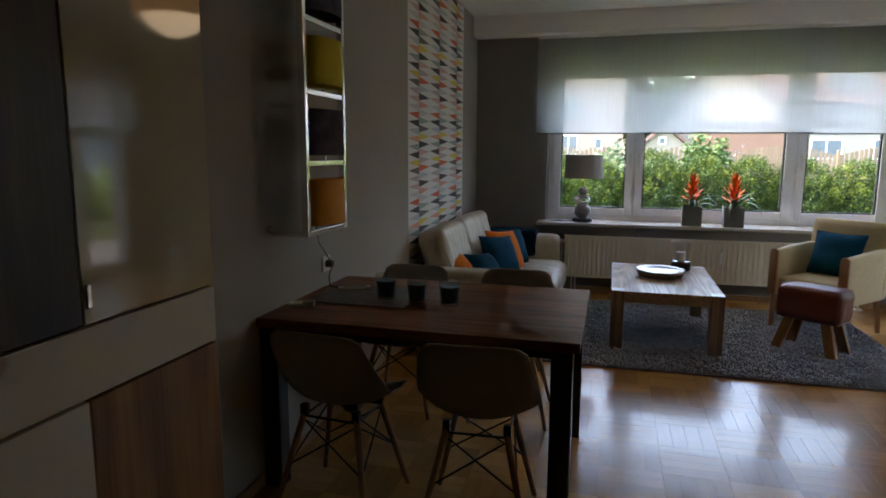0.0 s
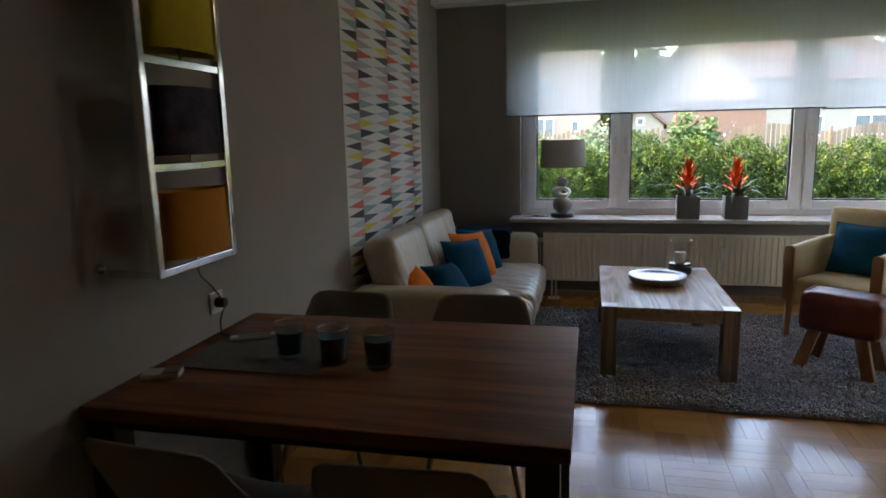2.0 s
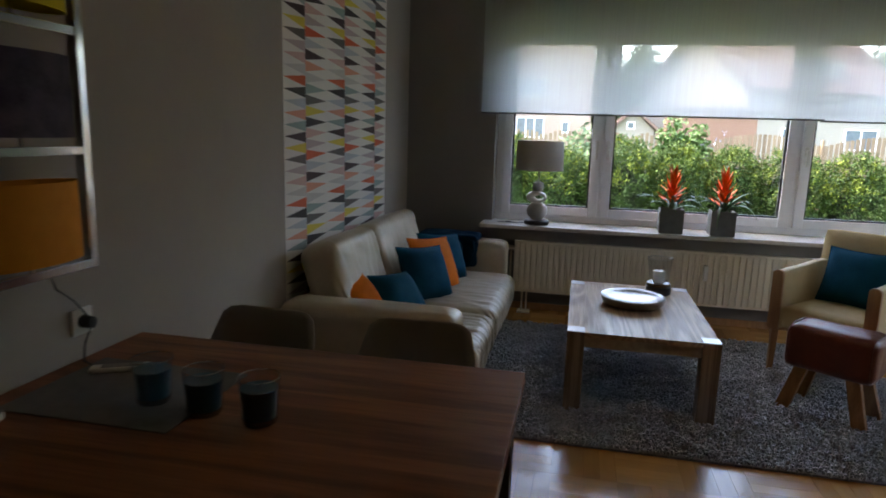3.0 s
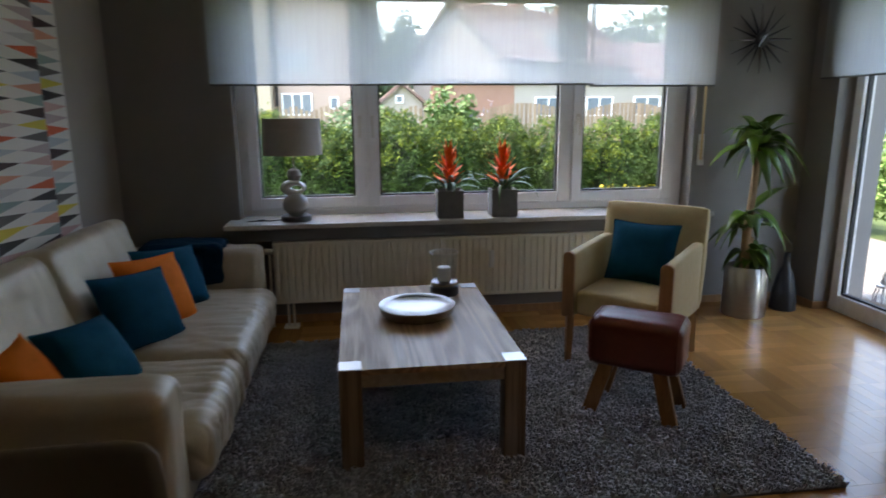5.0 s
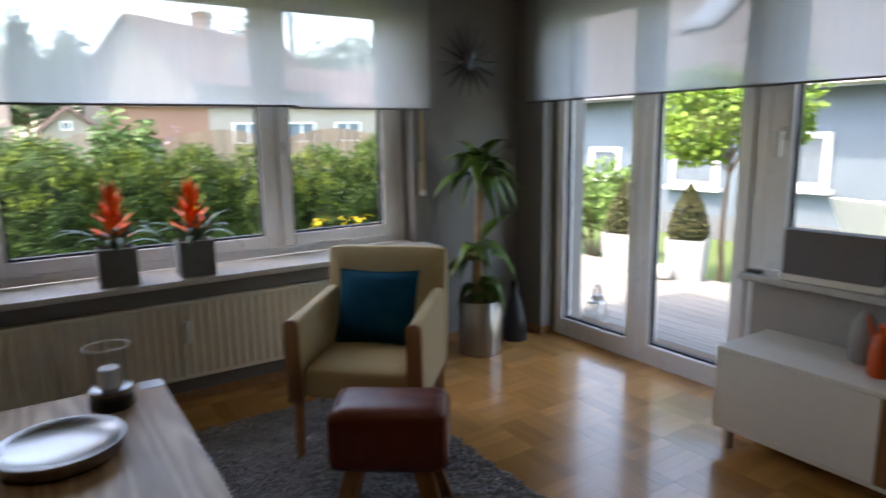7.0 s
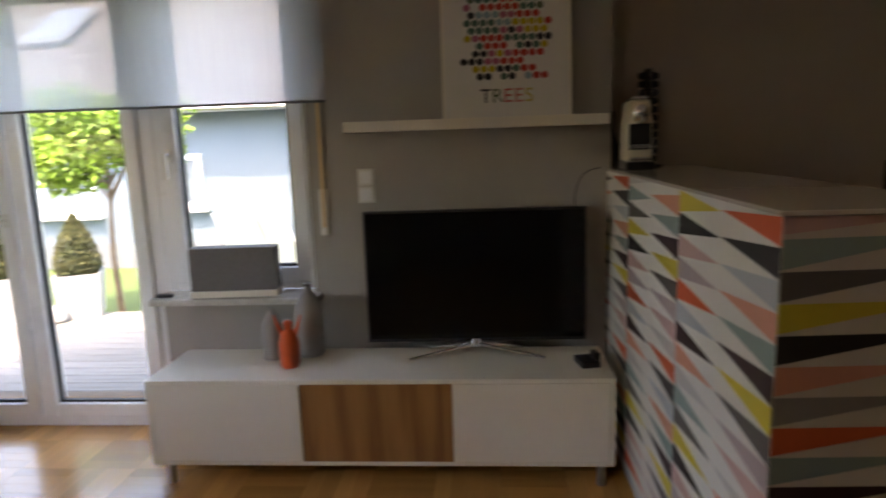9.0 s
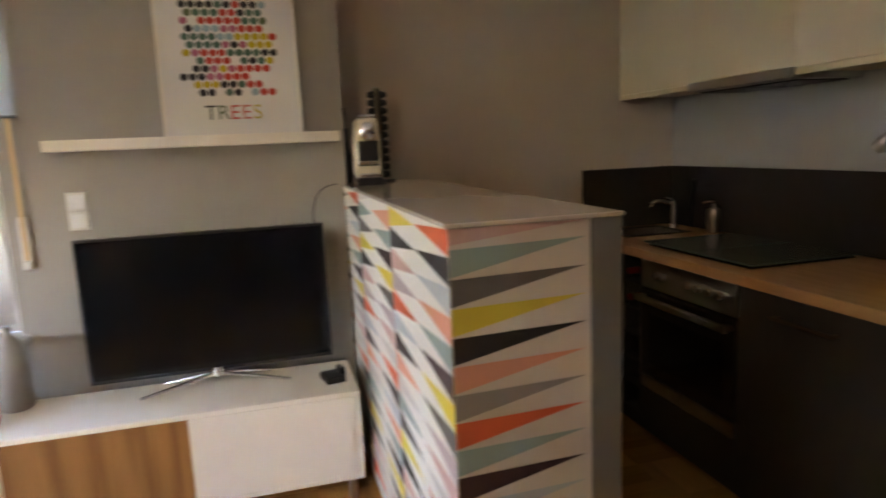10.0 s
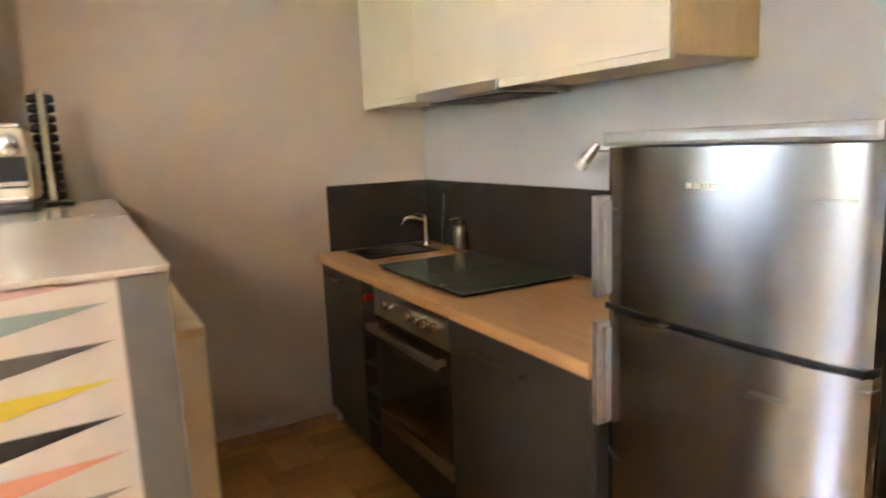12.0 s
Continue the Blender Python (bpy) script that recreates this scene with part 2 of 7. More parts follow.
SOIL = material("potting_soil", (0.05, 0.032, 0.02), 0.95, vary=0.4, scale=50, bump=0.8)
LEAF = material("houseplant_leaf", (0.034, 0.085, 0.006), 0.36, color2=(0.10, 0.165, 0.012), scale=9, spread=0.35, spec=0.5)
LEAF_DARK = material("bromeliad_leaf", (0.04, 0.09, 0.035), 0.4, color2=(0.08, 0.15, 0.05), scale=9, spread=0.25)
BRACT = material("red_bract", (0.85, 0.17, 0.008), 0.55, color2=(0.70, 0.055, 0.005), scale=10, spread=0.2, spec=0.2)
BARK_IN = material("cane_stem_bark", (0.34, 0.22, 0.12), 0.8, vary=0.3, scale=20, bump=0.6)
RADIATOR = material("radiator_enamel", (0.80, 0.73, 0.59), 0.35, vary=0.03, scale=4)
WHITE_GLOSS = material("white_gloss_lacquer", (0.55, 0.46, 0.32), 0.045, vary=0.03, scale=3, coat=0.6)
WHITE_MATT = material("white_melamine", (0.82, 0.765, 0.66), 0.35, vary=0.03, scale=3)
DOOR_BROWN = grained("dark_brown_veneer", (0.062, 0.026, 0.012), (0.028, 0.011, 0.006), 0.42, "z", 12.0, 1.0, 0.1)
DOOR_WOOD = grained("walnut_veneer_door", (0.40, 0.19, 0.060), (0.20, 0.082, 0.024), 0.42, "z", 9.0, 0.8, 0.1)
CREAM_CAB = material("cream_lacquer_fronts", (0.74, 0.65, 0.49), 0.3, vary=0.03, scale=3)
CAB_SIDE = material("maple_and_warm_lit_side", (0.72, 0.52, 0.27), 0.4, vary=0.1, scale=3, stretch=(8, 8, 1))
ANTHRACITE = material("anthracite_fronts", (0.045, 0.040, 0.036), 0.42, vary=0.08, scale=5)
SPLASH = material("anthracite_splashback", (0.042, 0.038, 0.036), 0.25, vary=0.08, scale=4)
WORKTOP = material("beech_worktop", (0.66, 0.40, 0.20), 0.38, color2=(0.52, 0.29, 0.13), scale=2.5, stretch=(1.2, 14, 14), bump=0.06)
HOB_COVER = material("grey_green_glass_board", (0.10, 0.135, 0.128), 0.25, vary=0.06, scale=6)
WALL_PALE = material("wall_paint_pale_grey", (0.47, 0.46, 0.465), 0.85, vary=0.03, scale=3, bump=0.1, bump_scale=140)
OVEN_GLASS = material("black_oven_glass", (0.02, 0.014, 0.011), 0.08, vary=0.1)
PAPER = material("white_paper", (0.74, 0.72, 0.68), 0.6, vary=0.03, scale=6)
WAX = material("white_wax", (0.8, 0.78, 0.72), 0.5, vary=0.05)
BLUE_WAX = material("dark_blue_wax", (0.01, 0.085, 0.14), 0.4, vary=0.15)
CLEAR = glass("tumbler_glass", (0.98, 0.99, 1.0), 0.985, 0.05)
GLASS_EDGE = glass("thick_glass_edge", (0.95, 0.98, 1.0), 0.85, 0.30)
SHADE_Y = material("yellow_lampshade", (0.62, 0.46, 0.01), 0.8, vary=0.08, scale=30, bump=0.15, bump_scale=400)
SHADE_O = material("orange_lampshade", (0.72, 0.27, 0.012), 0.8, vary=0.08, scale=30, bump=0.15, bump_scale=400)
SHADE_D = material("flocked_dark_lampshade", (0.028, 0.02, 0.04), 0.85, color2=(0.10, 0.085, 0.12), scale=16, detail=1.0)
BAR_TOP = material("bar_top_laminate", (0.64, 0.575, 0.52), 0.16, vary=0.04, scale=4, coat=0.3)
BAR_GREY = material("bar_side_grey", (0.185, 0.178, 0.165), 0.5, vary=0.04, scale=4)
ORANGE_BOTTLE = material("orange_glaze", (0.68, 0.10, 0.02), 0.35, vary=0.1)
INKS = [material("ink_" + n, srgb(h), 0.6, vary=0.04, scale=8) for n, h in (
    ("orange", "d9623a"), ("salmon", "dc9a80"), ("black", "2e2b2c"), ("yellow", "d9c64a"), ("teal", "8fa3a0"), ("grey", "8f8a87"), ("mauve", "b9a9ac"), ("pale_blue", "b4bcc2"), ("maroon", "3c2528"), ("rose", "cfa9a4"), ("slate", "625d5c"), ("light_grey", "c6c3c0"))]

# outdoors
GRASS = material("lawn_grass", (0.062, 0.10, 0.026), 0.8, color2=(0.085, 0.13, 0.035), scale=3, bump=0.8, bump_scale=60)
DECK = material("weathered_deck_wood", (0.215, 0.205, 0.187), 0.75, color2=(0.135, 0.125, 0.112), scale=2.0, stretch=(10, 1, 1), bump=0.3, bump_scale=30, spread=0.12)
RENDER_BLUE = material("pale_render", (0.150, 0.188, 0.225), 0.9, vary=0.06, scale=2, bump=0.2, bump_scale=80)
RENDER_GREY = material("grey_plinth_render", (0.16, 0.175, 0.19), 0.9, vary=0.08, scale=2, bump=0.2, bump_scale=80)
RENDER_BEIGE = material("beige_render", (0.42, 0.34, 0.25), 0.9, vary=0.06, scale=1)
RENDER_PINK = material("pinkish_render", (0.42, 0.31, 0.25), 0.9, vary=0.06, scale=1)
RENDER_WHITE = material("white_render", (0.37, 0.325, 0.285), 0.9, vary=0.05, scale=1)
RENDER_TERRA = material("terracotta_render", (0.30, 0.165, 0.12), 0.9, vary=0.08, scale=1)
ROOF = material("roof_tiles_brown", (0.22, 0.14, 0.12), 0.8, vary=0.25, scale=2, bump=0.3, spread=0.15)
ROOF_GREY = material("roof_tiles_grey", (0.105, 0.098, 0.095), 0.8, vary=0.2, scale=2, bump=0.3, spread=0.12)
FAR_GLASS = material("far_window_glass", (0.16, 0.19, 0.22), 0.15, vary=0.2)
FENCE = material("fence_wood", (0.31, 0.225, 0.145), 0.8, color2=(0.22, 0.15, 0.092), scale=3, stretch=(8, 8, 1), spread=0.2)
HEDGE = material("thuja_leaf", (0.020, 0.058, 0.005), 0.75, color2=(0.062, 0.115, 0.008), scale=1.2, spread=0.22)
# paler green: sunlight on the hedge tops put into the leaf colour
HEDGE_TIP = material("thuja_lit_crest", (0.115, 0.18, 0.010), 0.7, color2=(0.21, 0.25, 0.018), scale=2, spread=0.25)
# near-black green: shade between the leaves put into the core's colour
HEDGE_CORE = material("hedge_painted_shade", (0.010, 0.020, 0.005), 0.9, vary=0.4, scale=14, bump=1.0, bump_scale=30)
TREE_LEAF = material("maple_leaf_lime", (0.165, 0.27, 0.014), 0.6, color2=(0.085, 0.17, 0.012), scale=3, spread=0.3)
SHRUB_LEAF = material("shrub_leaf", (0.06, 0.13, 0.024), 0.6, color2=(0.11, 0.19, 0.045), scale=3, spread=0.35)
SHRUB_OLIVE = material("conifer_needle", (0.10, 0.12, 0.018), 0.6, color2=(0.17, 0.17, 0.03), scale=3, spread=0.35)
SHRUB_LIGHT = material("light_shrub_leaf", (0.11, 0.21, 0.035), 0.6, color2=(0.17, 0.27, 0.07), scale=3, spread=0.35)
BOX_LEAF = material("box_leaf", (0.045, 0.062, 0.016), 0.7, color2=(0.095, 0.085, 0.026), scale=6, spread=0.4)
FAR_LEAF = material("far_tree_leaf", (0.11, 0.17, 0.085), 0.8, color2=(0.15, 0.21, 0.11), scale=1, spread=0.35)
YELLOW_LEAF = material("yellow_flower", (0.70, 0.52, 0.02), 0.7, vary=0.2, spread=0.2)
BARK = material("tree_bark", (0.22, 0.15, 0.10), 0.9, vary=0.3, scale=14, bump=0.8)
PLANTER_WHITE = material("white_fibre_planter", (0.40, 0.40, 0.40), 0.5, vary=0.06, scale=6)

# ---- mesh tools ----
def put(bm, x0, x1, y0, y1, z0, z1, bevel=0.0, seg=2):
    """Adds a box to bm."""
    g = bmesh.ops.create_cube(bm, size=1.0)
    vs = g["verts"]
    for v in vs:
        v.co = Vector(((x0 + x1) / 2 + v.co.x * (x1 - x0), (y0 + y1) / 2 + v.co.y * (y1 - y0), (z0 + z1) / 2 + v.co.z * (z1 - z0)))
    if bevel:
        es = list({e for v in vs for e in v.link_edges})
        bmesh.ops.bevel(bm, geom=es, offset=bevel, segments=seg, profile=0.6, affect="EDGES")
    return bm


def box(x0, x1, y0, y1, z0, z1, bevel=0.0, seg=2):
    return put(bmesh.new(), x0, x1, y0, y1, z0, z1, bevel, seg)


def lathe(profile, seg=24, at=(0, 0, 0), bm=None):
    """Turned body from (radius, height) pairs."""
    bm = bm or bmesh.new()
    rings = []
    for r, z in profile:
        if r < 1e-5:
            rings.append([bm.verts.new((at[0], at[1], at[2] + z))])
        else:
            rings.append([bm.verts.new((at[0] + r * math.cos(2 * math.pi * k / seg), at[1] + r * math.sin(2 * math.pi * k / seg), at[2] + z)) for k in range(seg)])
    for a, b in zip(rings, rings[1:]):
        for k in range(seg):
            q = [a[k % len(a)], a[(k + 1) % len(a)], b[(k + 1) % len(b)], b[k % len(b)]]
            q = list(dict.fromkeys(q))
            if len(q) > 2:
                bm.faces.new(q)
    for ring, flip in ((rings[0], True), (rings[-1], False)):
        if len(ring) > 2 and not (profile[0] == profile[-1]):
            bm.faces.new(ring[::-1] if flip else ring)
    return bm


def tube(points, r, seg=8, bm=None, r_end=None):
    """Round bar along points."""
    bm = bm or bmesh.new()
    pts = [Vector(p) for p in points]
    rings = []
    for i, p in enumerate(pts):
        d = (pts[min(i + 1, len(pts) - 1)] - pts[max(i - 1, 0)]).normalized()
        u = d.cross(Vector((0, 0, 1)) if abs(d.z) < 0.9 else Vector((1, 0, 0))).normalized()
        w = d.cross(u)
        rad = r if r_end is None else r + (r_end - r) * i / (len(pts) - 1)
        rings.append([bm.verts.new(p + rad * (math.cos(2 * math.pi * k / seg) * u + math.sin(2 * math.pi * k / seg) * w)) for k in range(seg)])
    for a, b in zip(rings, rings[1:]):
        for k in range(seg):
            bm.faces.new((a[k], a[(k + 1) % seg], b[(k + 1) % seg], b[k]))
    bm.faces.new(rings[0][::-1])
    bm.faces.new(rings[-1])
    return bm


def moved(bm, m):
    bm.transform(m)
    return bm


def part(name, bm, mat, parent=None, label="", smooth=False, at=None):
    """Links bm as one mesh object, under parent when there is one."""
    bmesh.ops.recalc_face_normals(bm, faces=bm.faces)
    me = bpy.data.meshes.new(name)
    bm.to_mesh(me)
    bm.free()
    for mm in mat if isinstance(mat, (list, tuple)) else [mat]:
        me.materials.append(mm)
    if smooth:
        me.polygons.foreach_set("use_smooth", [True] * len(me.polygons))
        me.set_sharp_from_angle(angle=radians(42))
    ob = new(name, me)
    if parent:
        ob.parent = parent
    if at:
        ob.matrix_basis = at
    if label:
        ob["label"] = label
    return ob


def thing(name, label, category, at=None, group="", kind=""):
    e = tagged(new(name), label, category, group, kind)
    e.empty_display_size = 0.1
    if at:
        e.matrix_basis = at
    return e


def structure(name, bm, mat, label, category, smooth=False):
    return tagged(part(name, bm, mat, smooth=smooth), label, category, kind="structure")

# ---- shell ----
X_L, X_R, X_K, Y_W, Y_K, Z_C = -1.41, 3.45, 3.72, 6.60, 0.62, 2.75
Y_S, X_H = -2.2, 0.95
FLOOR = material("floor_screed", (0.10, 0.06, 0.03), 0.6)

structure("floor", box(X_L - 0.3, X_K + 0.3, Y_S - 0.3, Y_W + 0.25, -0.2, -0.012), FLOOR, "oak parquet floor, varnished", "floor")
structure("ceiling", box(X_L - 0.3, X_K + 0.3, Y_S - 0.3, Y_W + 0.35, Z_C, Z_C + 0.25), WHITE_PAINT, "white painted ceiling", "ceiling")
structure("wall_left", box(X_L - 0.3, X_L, Y_S - 0.3, Y_W + 0.35, -0.2, Z_C), WALL, "plain grey painted wall", "wall")
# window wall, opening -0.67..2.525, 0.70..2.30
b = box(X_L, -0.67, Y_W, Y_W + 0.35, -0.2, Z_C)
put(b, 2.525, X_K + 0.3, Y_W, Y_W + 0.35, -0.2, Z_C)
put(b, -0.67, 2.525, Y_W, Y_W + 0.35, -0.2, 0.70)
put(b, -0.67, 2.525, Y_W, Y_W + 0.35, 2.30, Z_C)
structure("wall_window", b, WALL_DARK, "dark grey wall with wide window opening", "wall")
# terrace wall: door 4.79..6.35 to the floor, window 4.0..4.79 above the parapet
# first piece, the pier, is darker: its shade is put into the colour
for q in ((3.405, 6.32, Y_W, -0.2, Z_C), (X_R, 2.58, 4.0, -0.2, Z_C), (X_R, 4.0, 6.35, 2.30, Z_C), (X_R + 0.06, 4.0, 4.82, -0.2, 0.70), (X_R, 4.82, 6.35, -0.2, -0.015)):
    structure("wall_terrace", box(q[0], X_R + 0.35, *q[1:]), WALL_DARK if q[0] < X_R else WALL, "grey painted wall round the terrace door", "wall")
structure("wall_kitchen_side", box(X_K, X_K + 0.35, Y_K - 0.3, 2.58, -0.2, Z_C), TAUPE, "taupe painted kitchen wall", "wall")
structure("wall_kitchen_back", box(X_H, X_K, Y_K - 0.3, Y_K, -0.2, Z_C), WALL_PALE, "painted wall behind the kitchen units", "wall")
# unseen hall walls, darkened to cut light bounced onto the dining side
structure("wall_hall_side", box(X_H, X_H + 0.3, Y_S, Y_K - 0.3, -0.2, Z_C), WALL_DARK, "unseen hall wall, dark to cut bounced light", "wall")
structure("wall_south", box(X_L, X_H + 0.3, Y_S - 0.3, Y_S, -0.2, Z_C), WALL_DARK, "unseen end wall, dark to cut bounced light", "wall")
# bulkheads carrying the blind tracks
structure("bulkhead", box(X_L, X_R, 6.40, Y_W, 2.56, Z_C), WHITE_PAINT, "white boxed bulkhead over the window", "bulkhead")

# ---- windows, sills, blinds ----
def sash(parent, axis, a0, a1, z0, z1, d0, d1, name="sash", handle=None):
    """One framed pane; axis x: along x with depth d0..d1 in y, axis y: the other way round."""
    w, g = 0.075, 0.013
    def bx(b, p0, p1, q0, q1, e0, e1, bevel=0.006):
        if axis == "x":
            put(b, p0, p1, e0, e1, q0, q1, bevel)
        else:
            put(b, e0, e1, p0, p1, q0, q1, bevel)
    b = bmesh.new()
    bx(b, a0, a0 + w, z0, z1, d0, d1)
    bx(b, a1 - w, a1, z0, z1, d0, d1)
    bx(b, a0 + w, a1 - w, z0, z0 + w, d0 + 0.002, d1 - 0.002)
    bx(b, a0 + w, a1 - w, z1 - w, z1, d0 + 0.002, d1 - 0.002)
    s = part(name, b, PVC, parent)
    b = bmesh.new()
    m = (d0 + d1) / 2
    for q in ((a0 + w, a0 + w + g, z0 + w, z1 - w), (a1 - w - g, a1 - w, z0 + w, z1 - w), (a0 + w + g, a1 - w - g, z0 + w, z0 + w + g), (a0 + w + g, a1 - w - g, z1 - w - g, z1 - w)):
        bx(b, q[0], q[1], q[2], q[3], m - 0.016, m + 0.016, 0)
    part("gasket", b, GASKET, s, "black rubber seal")
    b = bmesh.new()
    bx(b, a0 + w + g, a1 - w - g, z0 + w + g, z1 - w - g, m - 0.004, m + 0.004, 0)
    p = part("pane", b, PANE, s)
    p.visible_shadow = False
    if handle is not None:
        e = d0 if handle[2] < 0 else d1
        sg = handle[2]
        b = bmesh.new()
        bx(b, handle[0] - 0.014, handle[0] + 0.014, handle[1] - 0.035, handle[1] + 0.035, min(e, e + sg * 0.012), max(e, e + sg * 0.012), 0.004)
        bx(b, handle[0] - 0.009, handle[0] + 0.009, handle[1] - 0.009, handle[1] + 0.009, min(e, e + sg * 0.05), max(e, e + sg * 0.05), 0.003)
        bx(b, handle[0] - 0.011, handle[0] + 0.011, handle[1] - 0.115, handle[1] + 0.012, min(e + sg * 0.038, e + sg * 0.056), max(e + sg * 0.038, e + sg * 0.056), 0.005)
        part("handle", b, SOCKET_WHITE, s, "white lever handle")
    return s


win = thing("window_1", "wide white plastic three-part window", "window", kind="structure")
b = bmesh.new()
FX0, FX1, FZ0, FZ1 = -0.67, 2.525, 0.735, 2.30
for q in ((FX0, FX0 + 0.06, FZ0, FZ1), (FX1 - 0.11, FX1, FZ0, FZ1), (FX0 + 0.06, FX1 - 0.11, FZ0, FZ0 + 0.06), (FX0 + 0.06, FX1 - 0.11, FZ1 - 0.06, FZ1), (0.155, 0.225, FZ0 + 0.06, FZ1 - 0.06), (1.615, 1.685, FZ0 + 0.06, FZ1 - 0.06)):
    put(b, q[0], q[1], 6.735, 6.80, q[2], q[3], 0.004)
part("window_frame", b, PVC, win)
sash(win, "x", -0.615, 0.18, 0.785, 2.25, 6.715, 6.785, handle=(0.145, 1.38, -1))
sash(win, "x", 0.20, 1.635, 0.785, 2.25, 6.715, 6.785, handle=(0.235, 1.38, -1))
sash(win, "x", 1.665, 2.436, 0.785, 2.25, 6.715, 6.785, handle=(1.70, 1.38, -1))
structure("window_sill", box(-0.74, 2.60, 6.37, 6.735, 0.702, 0.735, 0.008), STONE, "pale polished stone window sill", "sill")
structure("sill_strip", box(-0.70, 2.58, 6.50, Y_W - 0.002, 0.60, 0.70, 0.003), WALL_DARK, "dark strip under the window sill", "trim")

door = thing("door_1", "closed white plastic double terrace door with glass", "door", kind="structure")
b = bmesh.new()
for q in ((6.25, 6.32, 0.0, 2.30), (4.80, 4.89, 0.0, 2.30), (4.89, 6.25, 2.24, 2.30)):
    put(b, 3.535, 3.62, q[0], q[1], q[2], q[3], 0.004)
put(b, 3.525, 3.63, 4.80, 6.32, -0.012, 0.052, 0.004)
part("door_frame", b, PVC, door)
sash(door, "y", 5.575, 6.30, 0.05, 2.26, 3.515, 3.60, name="door_leaf", handle=(5.61, 1.12, -1))
sash(door, "y", 4.872, 5.555, 0.05, 2.26, 3.515, 3.60, name="door_leaf")
win2 = thing("window_2", "narrow white plastic window beside the terrace door", "window", kind="structure")
b = bmesh.new()
for q in ((4.735, 4.798, 0.735, 2.30), (4.0, 4.05, 0.735, 2.30), (4.05, 4.735, 0.735, 0.79), (4.05, 4.735, 2.24, 2.30)):
    put(b, 3.535, 3.62, q[0], q[1], q[2], q[3], 0.004)
part("window_frame", b, PVC, win2)
sash(win2, "y", 4.035, 4.75, 0.775, 2.26, 3.515, 3.60, handle=(4.715, 1.42, -1))
structure("window_sill", box(3.33, 3.532, 3.97, 4.80, 0.702, 0.735, 0.008), STONE, "pale stone sill of the narrow window", "sill")

# sheer panel blinds, each on its own rail
def panel_blind(axis, a0, a1, d, z0, z1, label):
    t = thing("panel_blind", label, "blind", group="sheer panel blinds")
    def bx(p0, p1, e0, e1, q0, q1, bevel=0.0):
        return box(p0, p1, e0, e1, q0, q1, bevel) if axis == "x" else box(e0, e1, p0, p1, q0, q1, bevel)
    part("cloth", bx(a0, a1, d - 0.0008, d + 0.0008, z0 + 0.012, z1 - 0.03), BLIND, t, "sheer white woven cloth")
    part("bottom_bar", bx(a0, a1, d - 0.004, d + 0.004, z0, z0 + 0.012, 0.002), BLIND_BAR, t, "dark metal weighting bar")
    part("top_rail", bx(a0, a1, d - 0.008, d + 0.008, z1 - 0.03, z1, 0.002), PVC, t)


panel_blind("x", -0.78, 0.18, 6.52, 1.605, 2.558, "sheer white panel blind over the wide window")
panel_blind("x", 0.16, 1.72, 6.495, 1.605, 2.558, "sheer white panel blind over the wide window")
panel_blind("x", 1.70, 2.612, 6.52, 1.595, 2.558, "sheer white panel blind over the wide window")
panel_blind("y", 5.95, 6.47, 3.375, 1.64, Z_C - 0.002, "sheer white panel blind over the terrace door")
panel_blind("y", 4.78, 6.03, 3.35, 1.64, Z_C - 0.002, "sheer white panel blind over the terrace door")
panel_blind("y", 3.88, 4.80, 3.375, 1.64, Z_C - 0.002, "sheer white panel blind over the narrow window")

# shutter straps
def shutter_strap(axis_pose, z0):
    t = thing("shutter_strap", "beige roller shutter strap with white winder on the wall", "shutter strap", at=axis_pose, group="shutter straps")
    part("strap", box(-0.009, 0.009, -0.017, -0.015, z0 + 0.037, 2.3), CAB_SIDE, t, "beige woven strap")
    b = box(-0.022, 0.022, -0.012, -0.001, z0, z0 + 0.22, 0.004)
    put(b, -0.018, 0.018, -0.03, -0.012, z0 + 0.0, z0 + 0.035, 0.005)
    part("winder", b, SOCKET_WHITE, t, "white plastic winder plate")


shutter_strap(pose(2.585, Y_W, 0), 1.045)
shutter_strap(pose(X_R, 3.935, 0, 0, 0, -90), 1.02)

# skirting
def skirting(x0, x1, y0, y1):
    structure("baseboard", box(x0, x1, y0, y1, 0.0, 0.055, 0.004), BEECH, "low wooden skirting board", "baseboard")


skirting(X_L, X_L + 0.014, 1.45, 6.586)
skirting(X_L + 0.014, 3.405, 6.586, 6.60)
skirting(3.391, 3.405, 6.306, 6.586)
skirting(3.405, 3.51, 6.306, 6.32)
skirting(3.436, 3.45, 2.62, 4.80)
skirting(3.706, 3.72, 1.24, 2.17)

